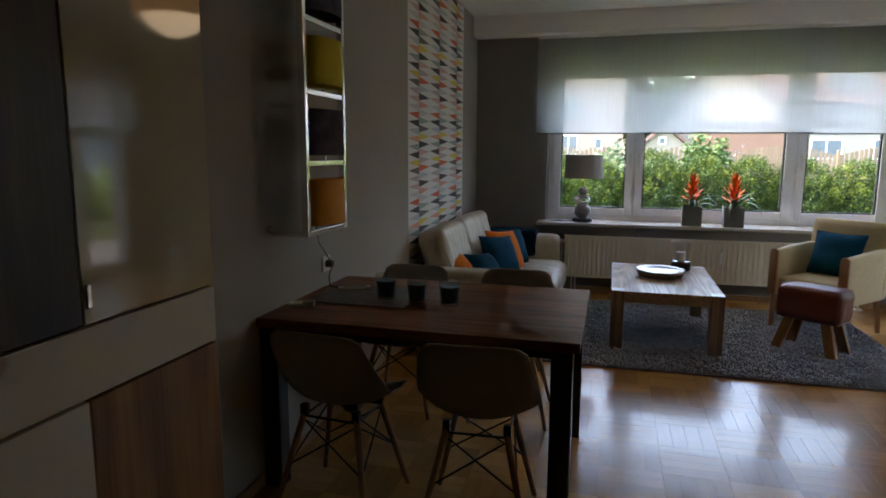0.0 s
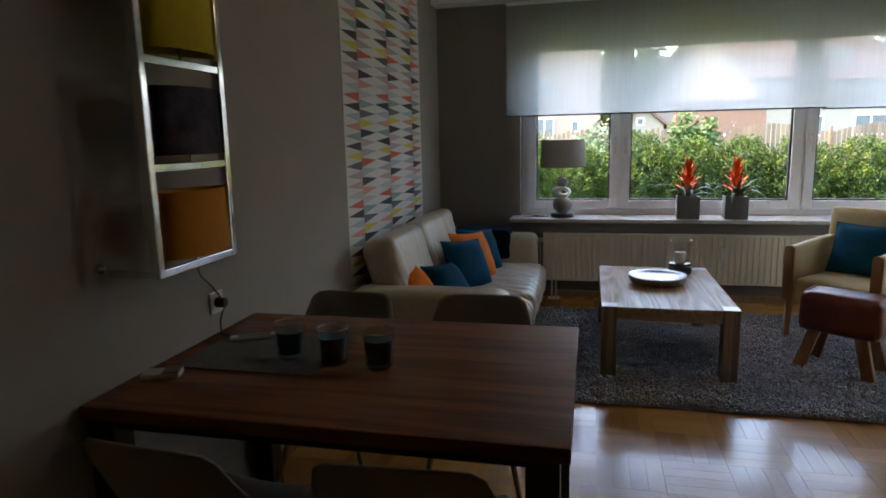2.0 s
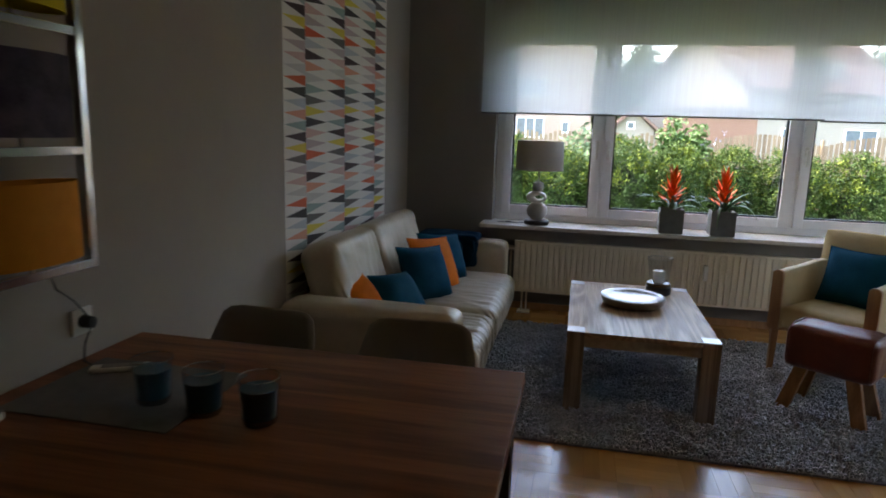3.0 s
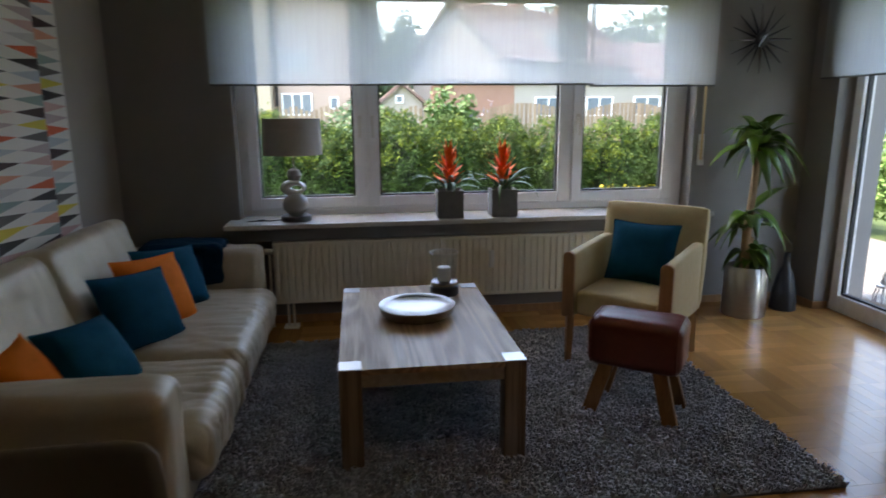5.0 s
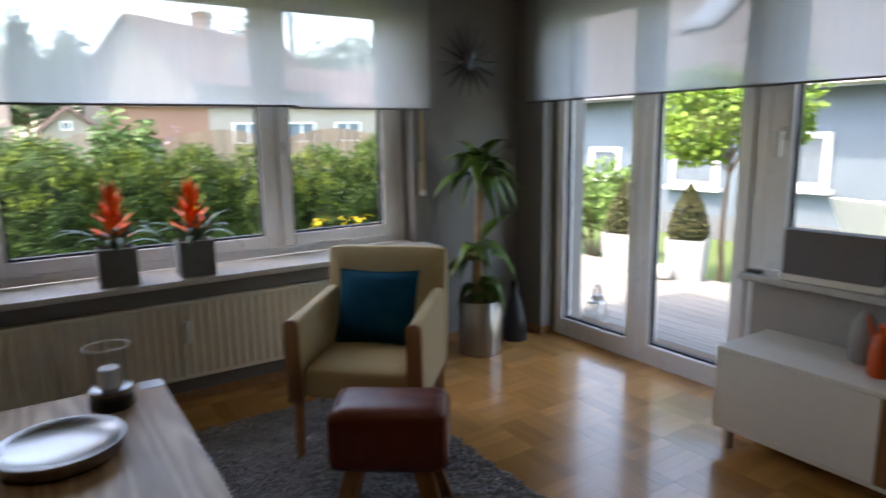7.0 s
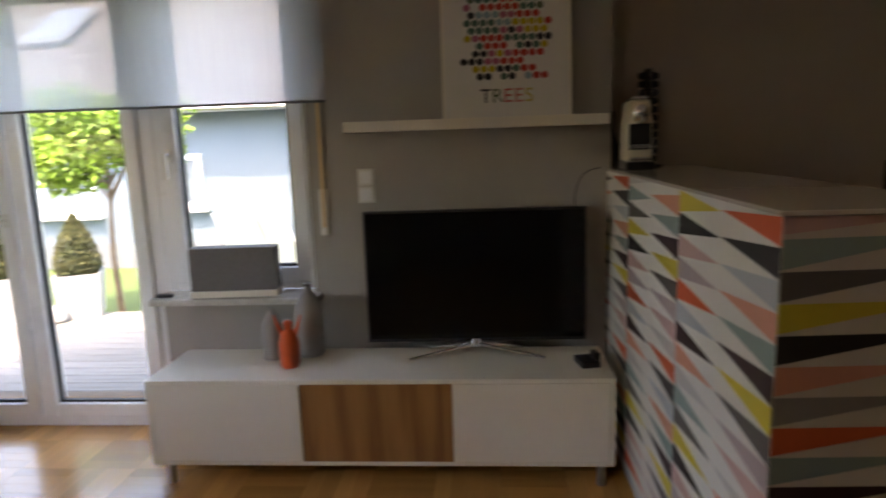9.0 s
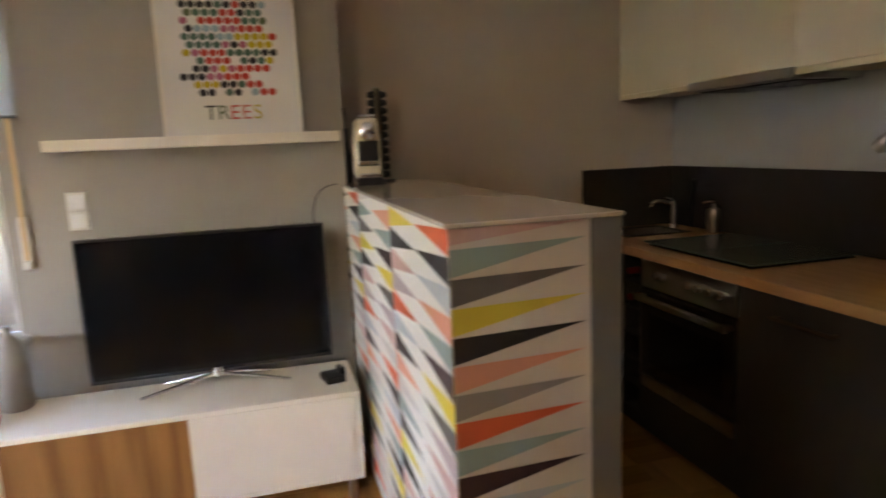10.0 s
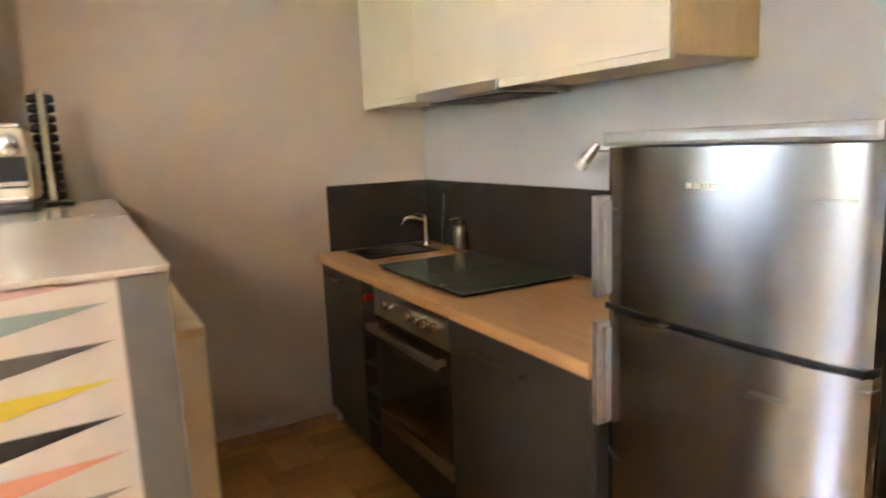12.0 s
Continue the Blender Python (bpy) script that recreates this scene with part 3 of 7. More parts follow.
# ---- dining side ----
# tall cabinet beside the entrance
cab = thing("tall_cabinet", "tall cabinet with white gloss and wood-veneer doors", "cabinet", at=pose(X_L, 0, 0))
b = box(0.0, 0.385, -1.0, 1.425, 0.06, 0.08)
put(b, 0.0, 0.385, 1.425, 1.442, 0.0, 2.3)
put(b, 0.0, 0.385, -1.0, -0.983, 0.0, 2.3)
put(b, 0.0, 0.385, -0.983, 1.425, 2.28, 2.3)
put(b, 0.0, 0.02, -0.983, 1.425, 0.08, 2.28)
part("body", b, CAB_SIDE, cab, "pale edged cabinet body")
for k, (m1, m2, lab1, lab2) in enumerate(((WHITE_GLOSS, DOOR_WOOD, "white gloss door", "brown wood-veneer door"), (DOOR_BROWN, WHITE_MATT, "dark brown wood door", "white lacquered door"), (WHITE_GLOSS, DOOR_WOOD, "white gloss door", "brown wood-veneer door"), (DOOR_BROWN, WHITE_MATT, "dark brown wood door", "white lacquered door"))):
    y1 = 1.423 - k * 0.43
    y0 = y1 - 0.424
    if y0 < -1.0:
        y0 = -0.98
    d = part("door", box(0.386, 0.405, y0, y1, 1.083, 2.276, 0.002), m1, cab, lab1)
    part("handle", box(0.405, 0.412, y0 + 0.004, y0 + 0.016, 1.115, 1.165, 0.003), CHROME, d, "small chrome grip")
    part("door", box(0.386, 0.405, y0, y1, 0.085, 0.925, 0.002), m2, cab, lab2)
for y0, y1 in ((0.0, 1.423), (-0.98, -0.004)):
    part("drawer", box(0.386, 0.405, y0, y1, 0.932, 1.076, 0.002), WHITE_MATT, cab, "white lacquered drawer front")

# dining table
tab = thing("dining_table", "dark walnut dining table on square metal legs", "table", at=pose(-0.755, 2.72, 0))
b = box(-0.64, 0.665, -0.478, 0.46, 0.712, 0.75, 0.003)
part("tabletop", b, WALNUT, tab)
for y in (-0.43, 0.40):
    part("apron", box(-0.62, 0.62, y, y + 0.03, 0.67, 0.711), DARK_METAL, tab)
for sx in (-1, 1):
    for sy in (-1, 1):
        part("leg", box(sx * 0.60 - 0.04, sx * 0.60 + 0.04, sy * 0.415 - 0.04, sy * 0.415 + 0.04, 0, 0.711, 0.004), DARK_METAL, tab)


def shell_chair(at):
    """Moulded seat shell on splayed wooden legs with crossed wire bracing; faces +y."""
    t = thing("dining_chair", "warm grey moulded plastic chair on wooden dowel legs", "chair", at=at, group="chairs round the dining table")
    prof = [(-0.235, 0.765, 0.115, 0.0), (-0.233, 0.758, 0.162, 0.008), (-0.229, 0.735, 0.190, 0.018), (-0.218, 0.67, 0.208, 0.038), (-0.20, 0.60, 0.220, 0.06), (-0.172, 0.52, 0.230, 0.085), (-0.12, 0.455, 0.232, 0.085), (-0.04, 0.428, 0.228, 0.07), (0.05, 0.428, 0.226, 0.055), (0.13, 0.436, 0.22, 0.04), (0.19, 0.438, 0.20, 0.025), (0.222, 0.425, 0.165, 0.01), (0.232, 0.405, 0.12, 0.0)]
    b = bmesh.new()
    rows, n = [], 12
    for i, (y, z, w, c) in enumerate(prof):
        d = Vector((0, prof[min(i + 1, len(prof) - 1)][0] - prof[max(i - 1, 0)][0], prof[min(i + 1, len(prof) - 1)][1] - prof[max(i - 1, 0)][1])).normalized()
        nrm = Vector((0, -d.z, d.y))
        rows.append([b.verts.new(Vector((w * u, y, z)) + nrm * c * abs(u) ** 2.4) for u in (2 * k / n - 1 for k in range(n + 1))])
    for r0, r1 in zip(rows, rows[1:]):
        for k in range(n):
            b.faces.new((r0[k], r0[k + 1], r1[k + 1], r1[k]))
    s = part("seat_shell", b, CHAIR_SHELL, t, smooth=True)
    sol = s.modifiers.new("thickness", "SOLIDIFY")
    sol.thickness, sol.offset = 0.006, 0.0
    tops, feet = [], []
    for sx in (-1, 1):
        for sy in (-1, 1):
            a, f = Vector((sx * 0.115, sy * 0.105, 0.395)), Vector((sx * 0.205, sy * 0.20 - 0.01, 0.0))
            part("leg", tube([a, a.lerp(f, 0.5), f], 0.015, 10, r_end=0.010), LEG_WOOD, t, smooth=True)
            tops.append(a)
            feet.append(f)
    def on(i, k):
        return tops[i].lerp(feet[i], k)
    for i, j in ((0, 1), (1, 3), (3, 2), (2, 0)):
        for p, q, r in ((on(i, 0.06), on(j, 0.52), 0.0035), (on(j, 0.06), on(i, 0.52), 0.0035), (on(i, 0.03), on(j, 0.03), 0.005)):
            part("brace_wire", tube([p, q], r, 6), BLACK_WIRE, t, "black steel wire")
    for tp in tops:
        part("bracket", box(tp.x - 0.014, tp.x + 0.014, tp.y - 0.014, tp.y + 0.014, 0.385, 0.432, 0.003), BLACK_WIRE, t)
    return t


chair = shell_chair(pose(-0.46, 2.30, 0, 0, 0, 3))
copy_thing(chair, pose(-1.03, 2.28, 0, 0, 0, -5))
copy_thing(chair, pose(-0.50, 3.32, 0, 0, 0, 182))
copy_thing(chair, pose(-1.11, 3.30, 0, 0, 0, 178))

# things on the dining table
mat_ = tagged(part("place_mat", box(-1.33, -0.86, 2.555, 2.93, 0.7505, 0.7535, 0.001), POT), "dark slate-coloured mat on the dining table", "mat")


def candle_glass(x, y):
    t = thing("candle_glass", "clear glass tumbler with dark blue candle wax", "candle glass", at=pose(x, y, 0.7538 if x < -0.86 else 0.7503), group="candle glasses on the table")
    part("glass", lathe([(0.0, 0.0), (0.038, 0.0), (0.042, 0.006), (0.05, 0.115), (0.0475, 0.115), (0.04, 0.014), (0.0, 0.012)], 28), CLEAR, t, smooth=True)
    part("wax", lathe([(0.0, 0.016), (0.0385, 0.016), (0.045, 0.088), (0.0, 0.086)], 24), BLUE_WAX, t, "dark blue wax", smooth=True)
    part("rim", lathe([(0.0488, 0.1135), (0.0505, 0.115), (0.0488, 0.1165), (0.0472, 0.115), (0.0488, 0.1135)], 28), GLASS_EDGE, t, "glass rim brightened for its highlight", smooth=True)
    part("foot", lathe([(0.0, 0.0005), (0.0375, 0.0005), (0.0405, 0.005), (0.0415, 0.0155), (0.0, 0.0155)], 28), GLASS_EDGE, t, "thick clear glass foot", smooth=True)
    part("wick", tube([(0, 0, 0.085), (0.001, 0, 0.097)], 0.0012, 5), BLACK_PLASTIC, t)


for x, y in ((-0.995, 2.70), (-0.838, 2.68), (-0.685, 2.672)):
    candle_glass(x, y)
r = thing("remote_control", "slim pale remote control lying on the table", "remote control", at=pose(-1.22, 2.86, 0.7503, 0, 0, -62))
part("case", box(-0.02, 0.02, -0.08, 0.08, 0.0, 0.016, 0.006), CERAMIC_PALE, r)
part("button_field", box(-0.014, 0.014, -0.05, 0.06, 0.016, 0.0175), BAR_GREY, r)
r = thing("lighter_case", "flat pale box lying on the dining table", "box", at=pose(-1.31, 2.48, 0.7503, 0, 0, -70))
part("case", box(-0.03, 0.03, -0.055, 0.055, 0.0, 0.018, 0.005), CERAMIC_PALE, r)
part("lid", box(-0.03, 0.03, 0.006, 0.055, 0.018, 0.022, 0.002), BAR_GREY, r)

# chrome ladder lamp on the wall
lad = thing("ladder_lamp", "chrome ladder wall lamp with drum shades", "wall lamp", at=pose(X_L, 2.62, 0))
LZ0, LZ1 = 1.065, 2.27
for y in (-0.19, 0.19):
    part("post", box(0.145, 0.175, y - 0.012, y + 0.012, LZ0, LZ1, 0.002), CHROME, lad)
    for z in (LZ0, LZ1 - 0.02):
        part("side_bar", box(0.001, 0.1505, y - 0.008, y + 0.008, z, z + 0.02, 0.002), CHROME, lad)
for k, (z, m, lab) in enumerate(((1.065, SHADE_O, "orange drum shade"), (1.365, SHADE_D, "dark flocked drum shade"), (1.662, SHADE_Y, "yellow drum shade"), (1.958, SHADE_D, "dark flocked drum shade"))):
    part("rung", box(0.15, 0.172, -0.178, 0.178, z, z + 0.022, 0.002), CHROME, lad)
    b = lathe([(0.13, 0.045), (0.127, 0.24), (0.1255, 0.24), (0.1285, 0.045), (0.13, 0.045)], 36)
    moved(b, Matrix.Translation((0.161, 0, z)) @ Matrix.Diagonal((0.52, 1.16, 1, 1)))
    part("shade", b, m, lad, lab, smooth=True)
    part("stem", tube([(0.161, 0, z + 0.021), (0.161, 0, z + 0.10)], 0.006, 8), CHROME, lad)
    part("bulb", lathe([(0.0, 0.10), (0.012, 0.10), (0.014, 0.12), (0.024, 0.15), (0.02, 0.175), (0.0, 0.185)], 14, (0.161, 0, z)), CERAMIC_PALE, lad, smooth=True)
part("rung", box(0.15, 0.172, -0.178, 0.178, LZ1 - 0.022, LZ1, 0.002), CHROME, lad)
part("bracket", lathe([(0.0, 0), (0.016, 0), (0.016, 0.012), (0.0, 0.012)], 14), CHROME, lad, at=pose(0.0, -0.235, 1.10, 0, 90, 0))
sk = thing("wall_socket", "white wall socket with a plug in it", "socket", at=pose(X_L, 2.93, 0.86))
part("plate", box(0.0, 0.01, -0.04, 0.04, -0.04, 0.04, 0.004), SOCKET_WHITE, sk)
part("plug", lathe([(0.0, 0), (0.02, 0), (0.018, 0.035), (0.0, 0.04)], 14), BLACK_PLASTIC, sk, "dark plug", at=pose(0.01, 0, 0, 0, 90, 0), smooth=True)
cd = thing("lamp_cable", "thin dark cable hanging down the wall", "cable")
part("cable", tube([(X_L + 0.02, 2.80, 1.065), (X_L + 0.012, 2.84, 0.98), (X_L + 0.012, 2.90, 0.93), (X_L + 0.03, 2.935, 0.87)], 0.003, 6), BLACK_PLASTIC, cd)
cd = thing("table_cable", "thin dark cable falling to the table", "cable")
part("cable", tube([(X_L + 0.04, 2.93, 0.85), (X_L + 0.03, 2.91, 0.80), (X_L + 0.05, 2.88, 0.757), (X_L + 0.14, 2.84, 0.755)], 0.003, 6), BLACK_PLASTIC, cd)


# printed geometric wallpaper and furniture film
ON_LEFT = (4, 3, 10, 7, 1, 8, 9, 2, 12, 5, 11)
ON_RIGHT = (1, 3, 8, 2, 5, 9, 4, 11, 7, 10, 12)


def triangle_sheet(name, v0, v1, h, columns, place, parent=None, label="", lift=0.001):
    """Paper sheet with stacks of printed triangles; columns: (base edge, tip edge, colour order, height of its first triangle); place maps (u, v, w) to a point."""
    b = bmesh.new()
    ends = [u for c in columns for u in c[:2]]
    u0, u1 = min(ends), max(ends)
    side = [(u0, v0), (u1, v0), (u1, v1), (u0, v1)]
    b.faces.new([b.verts.new(place(u, v, 0)) for u, v in side])
    for k in range(4):
        p, q = side[k], side[(k + 1) % 4]
        b.faces.new([b.verts.new(place(*p, 0)), b.verts.new(place(*q, 0)), b.verts.new(place(*q, -0.0008)), b.verts.new(place(*p, -0.0008))])
    sheet = part(name, b, PAPER, parent, label)
    for base, tip, order, first in columns:
        for i in range(-22, 33):
            mid = first - i * h
            top, low = min(mid + h * 0.49, v1), max(mid - h * 0.49, v0)
            if top - low < 0.3 * h:
                continue
            b = bmesh.new()
            b.faces.new([b.verts.new(place(u, v, lift)) for u, v in ((base, top), (base, low), (tip, min(v1, max(v0, mid + 0.08 * h))))])
            part("triangle", b, INKS[order[i % len(order)] - 1], sheet)
    return sheet


STRIPS = (
    ((4.551, 4.295, ON_RIGHT, 1.69),),
    ((4.552, 4.83, ON_LEFT, 1.537), (5.117, 4.833, ON_RIGHT, 1.715)),
    ((5.118, 5.405, ON_LEFT, 1.565), (5.70, 5.408, ON_RIGHT, 1.735)),
    ((5.701, 5.955, ON_LEFT, 1.59),),
)
for cols in STRIPS:
    tagged(triangle_sheet("wallpaper_strip", 0.3, 2.749, 0.0577, cols, lambda u, v, w: (X_L + 0.0025 + w, u, v)), "white wallpaper strip printed with coloured triangles", "wallpaper", group="wallpaper strips on the wall", kind="structure")

# ---- living side ----
def pillow(w, h, t, n=14):
    """Plump square cushion in the x-z plane, thickness along y."""
    b = bmesh.new()
    grids = []
    for s in (-1, 1):
        g = []
        for i in range(n + 1):
            row = []
            for j in range(n + 1):
                u, v = 2 * i / n - 1, 2 * j / n - 1
                pinch = 1 - 0.07 * (1 - u * u) * abs(v) ** 3 if abs(v) > abs(u) else 1 - 0.07 * (1 - v * v) * abs(u) ** 3
                d = ((1 - abs(u) ** 2.6) * (1 - abs(v) ** 2.6)) ** 0.55
                wob = 1 + 0.12 * noise.noise(Vector((u * 1.7, v * 1.7, s * 3 + w)))
                row.append(b.verts.new((w / 2 * u * pinch, s * t / 2 * d * wob, h / 2 * v * pinch + h / 2)))
            g.append(row)
        grids.append(g)
    for g, s in zip(grids, (1, -1)):
        for i in range(n):
            for j in range(n):
                q = (g[i][j], g[i + 1][j], g[i + 1][j + 1], g[i][j + 1])
                b.faces.new(q if s > 0 else q[::-1])
    bmesh.ops.remove_doubles(b, verts=b.verts, dist=0.0006)
    return b


def scatter_cushion(label, mat, at, w=0.42, h=0.42, t=0.15):
    c = thing("scatter_cushion", label, "cushion", at=at, group="scatter cushions")
    part("cover", pillow(w, h, t), mat, c, smooth=True)
    b = bmesh.new()
    e = [(-1, -1), (1, -1), (1, 1), (-1, 1), (-1, -1)]
    for (a0, c0), (a1, c1) in zip(e, e[1:]):
        pts = []
        for k in range(9):
            f = k / 8
            u, v = a0 + (a1 - a0) * f, c0 + (c1 - c0) * f
            q = 1 - 0.07 * (1 - u * u) if abs(v) > 0.999 and abs(u) < 0.999 else 1 - 0.07 * (1 - v * v) if abs(u) > 0.999 and abs(v) < 0.999 else 1
            pts.append((w / 2 * u * q, 0, h / 2 * v * q + h / 2))
        tube(pts, 0.004, 5, b)
    part("seam", b, mat, c, smooth=True)
    return c


def soft_block(x0, x1, y0, y1, z0, z1, r, wrinkle=0.0, seed=0, cuts=10):
    """Upholstered block with rounded edges and slack folds."""
    b = box(x0, x1, y0, y1, z0, z1)
    bmesh.ops.subdivide_edges(b, edges=b.edges[:], cuts=cuts, use_grid_fill=True)
    c = Vector(((x0 + x1) / 2, (y0 + y1) / 2, (z0 + z1) / 2))
    hx = Vector(((x1 - x0) / 2, (y1 - y0) / 2, (z1 - z0) / 2))
    for v in b.verts:
        p = v.co - c
        q = Vector([max(-(hx[i] - r), min(hx[i] - r, p[i])) for i in range(3)])
        d = p - q
        if d.length > 1e-6:
            d = d.normalized() * r
        p = q + d
        if wrinkle:
            w1 = noise.noise(Vector((p.x * 4 + seed, p.y * 6, p.z * 5)))
            n = 0.5 * w1
            for fx, fy, s in ((2.2, 12, 0.9), (3.5, 21, 0.6)):
                e = 1 - abs(noise.noise(Vector((p.x * fx + seed * s + 0.8 * w1, p.y * fy + 1.2 * w1, p.z * fx))))
                n -= s * 1.1 * max(0.0, (e - 0.45) / 0.55) ** 2 * (0.4 + 0.6 * max(0.0, p.x / hx.x))
            bulge = 0.5 * (1 - (p.x / hx.x) ** 2) * (1 - (p.y / hx.y) ** 2) * (1 if p.z > 0 else 0)
            p = p + d * (n * wrinkle / r) + Vector((0, 0, bulge * wrinkle * 2))
        v.co = c + p
    return b


# sofa against the wall
sofa = thing("sofa", "cream leather two-seat sofa with creased cushions", "sofa", at=pose(0, 0, 0))
part("base", soft_block(-1.36, -0.50, 4.10, 6.36, 0.07, 0.30, 0.03, cuts=4), LEATHER, sofa, smooth=True)
part("armrest", soft_block(-1.36, -0.47, 4.08, 4.31, 0.06, 0.625, 0.062, 0.004, 1, 24), LEATHER, sofa, smooth=True)
part("armrest", soft_block(-1.36, -0.485, 6.15, 6.385, 0.06, 0.625, 0.062, 0.004, 2, 24), LEATHER, sofa, smooth=True)
part("seat_cushion", soft_block(-1.18, -0.395, 4.315, 5.01, 0.16, 0.405, 0.085, 0.012, 3, 72), LEATHER, sofa, smooth=True)
part("seat_cushion", soft_block(-1.18, -0.395, 5.015, 6.145, 0.16, 0.405, 0.085, 0.011, 7, 72), LEATHER, sofa, smooth=True)
part("back_frame", soft_block(-1.37, -1.16, 4.30, 6.16, 0.25, 0.60, 0.05, cuts=6), LEATHER, sofa, smooth=True)
for y0, y1, sd in ((4.30, 5.0, 11), (5.01, 5.93, 15)):
    b = soft_block(-0.11, 0.11, y0, y1, 0.0, 0.52, 0.07, 0.007, sd, 34)
    part("back_cushion", moved(b, pose(-1.115, 0, 0.37, 0, -17, 0)), LEATHER, sofa, smooth=True)
for x in (-1.28, -0.58):
    for y in (4.2, 6.26):
        part("foot", box(x - 0.025, x + 0.025, y - 0.025, y + 0.025, 0, 0.08), DARK_METAL, sofa)

scatter_cushion("petrol blue velvet scatter cushion leaning on the sofa", TEAL, pose(-0.83, 5.15, 0.405, -26, 5, 62), 0.42, 0.355)
scatter_cushion("orange cloth scatter cushion leaning on the sofa back", ORANGE, pose(-0.83, 5.42, 0.405, -26, 5, 64), 0.42, 0.37)
scatter_cushion("petrol blue scatter cushion in the sofa corner", TEAL, pose(-0.84, 5.69, 0.405, -26, 6, 58), 0.42, 0.355)
scatter_cushion("petrol blue scatter cushion beside the armrest", TEAL, pose(-0.83, 4.66, 0.405, -38, 6, 72), 0.38, 0.31)
scatter_cushion("orange scatter cushion tucked beside the armrest", ORANGE, pose(-0.96, 4.47, 0.405, -32, -8, 80), 0.25, 0.30)
bl = thing("throw_blanket", "dark navy blanket folded over the sofa corner", "blanket")
part("fold", soft_block(-1.20, -0.70, 6.10, 6.40, 0.41, 0.672, 0.045, 0.016, 4, 26), NAVY, bl, smooth=True)
part("fold", soft_block(-1.18, -0.80, 6.03, 6.12, 0.41, 0.62, 0.04, 0.016, 9, 20), NAVY, bl, smooth=True)

# shaggy rug
RX0, RX1, RY0, RY1 = -0.62, 1.96, 4.23, 6.13
rug = thing("rug", "grey shaggy long-pile rug under the coffee table", "rug")
part("backing", box(RX0, RX1, RY0, RY1, 0.0005, 0.012, 0.004), RUG_BASE, rug)
rng = np.random.default_rng(4)
N = 30000
cx, cy = rng.uniform(RX0, RX1, N), rng.uniform(RY0, RY1, N)
an, ln, le = rng.uniform(0, 6.283, N), rng.uniform(0.024, 0.040, N), rng.uniform(0.008, 0.022, N)
la = rng.uniform(0, 6.283, N)
vs = np.zeros((N, 7, 3))
fld = np.sin(cx * 19 + 1.7 * np.sin(cy * 13)) + np.sin(cy * 23 + 1.9 * np.sin(cx * 11))
la = 1.6 * fld + 0.7 * (la - 3.14)
ln = ln * (0.92 + 0.13 * np.sin(cx * 31 + fld) * np.sin(cy * 37 - fld))
curl = la + rng.uniform(0.8, 2.2, N)
for k in range(3):
    c, s = np.cos(an + k * 2.094), np.sin(an + k * 2.094)
    vs[:, k] = np.stack([cx + 0.006 * c, cy + 0.006 * s, np.full(N, 0.008)], 1)
    vs[:, 3 + k] = np.stack([cx + le * 0.6 * np.cos(la) + 0.0075 * c, cy + le * 0.6 * np.sin(la) + 0.0075 * s, ln * 0.85 + 0.003 * c], 1)
vs[:, 6] = np.stack([cx + le * (0.6 * np.cos(la) + 0.9 * np.cos(curl)), cy + le * (0.6 * np.sin(la) + 0.9 * np.sin(curl)), ln * 0.88], 1)
ids = np.arange(N)[:, None] * 7
fs = np.concatenate([ids + np.array([[k, (k + 1) % 3, 3 + (k + 1) % 3]]) for k in range(3)] + [ids + np.array([[k, 3 + (k + 1) % 3, 3 + k]]) for k in range(3)] + [ids + np.array([[3 + k, 3 + (k + 1) % 3, 6]]) for k in range(3)])
me = bpy.data.meshes.new("pile")
me.from_pydata(vs.reshape(-1, 3).tolist(), [], fs.tolist())
me.materials.append(RUG_PILE)
me.polygons.foreach_set("use_smooth", [True] * len(me.polygons))
pile = new("pile", me)
pile.parent = rug
pile["kind"] = "stuff"

# coffee table
ct = thing("coffee_table", "limed oak coffee table with steel corner plates", "table", at=pose(0.398, 5.205, 0.0))
W2, D2 = 0.38, 0.597
b = bmesh.new()
c9 = 0.0905
out = [(-W2 + c9, -D2), (W2 - c9, -D2), (W2 - c9, -D2 + c9), (W2, -D2 + c9), (W2, D2 - c9), (W2 - c9, D2 - c9), (W2 - c9, D2), (-W2 + c9, D2), (-W2 + c9, D2 - c9), (-W2, D2 - c9), (-W2, -D2 + c9), (-W2 + c9, -D2 + c9)]
lo, hi = [b.verts.new((x, y, 0.425)) for x, y in out], [b.verts.new((x, y, 0.449)) for x, y in out]
b.faces.new(lo[::-1])
b.faces.new(hi)
for k in range(12):
    b.faces.new((lo[k], lo[(k + 1) % 12], hi[(k + 1) % 12], hi[k]))
part("tabletop", b, grained("limed_oak_top", (0.60, 0.405, 0.225), (0.28, 0.16, 0.075), 0.38, "y", 24.0, 0.8, 0.25, spec=0.36), ct)
for sy in (-1, 1):
    part("apron", box(-W2 + 0.09, W2 - 0.09, sy * (D2 - 0.03) - 0.012, sy * (D2 - 0.03) + 0.012, 0.365, 0.4245, 0.002), OAK, ct)
for sx in (-1, 1):
    part("apron", box(sx * (W2 - 0.03) - 0.012, sx * (W2 - 0.03) + 0.012, -D2 + 0.09, D2 - 0.09, 0.365, 0.4245, 0.002), OAK, ct)
LEG_OAK = grained("limed_oak_leg", (0.40, 0.285, 0.185), (0.17, 0.105, 0.060), 0.42, "z", 18.0, 1.0, 0.25)
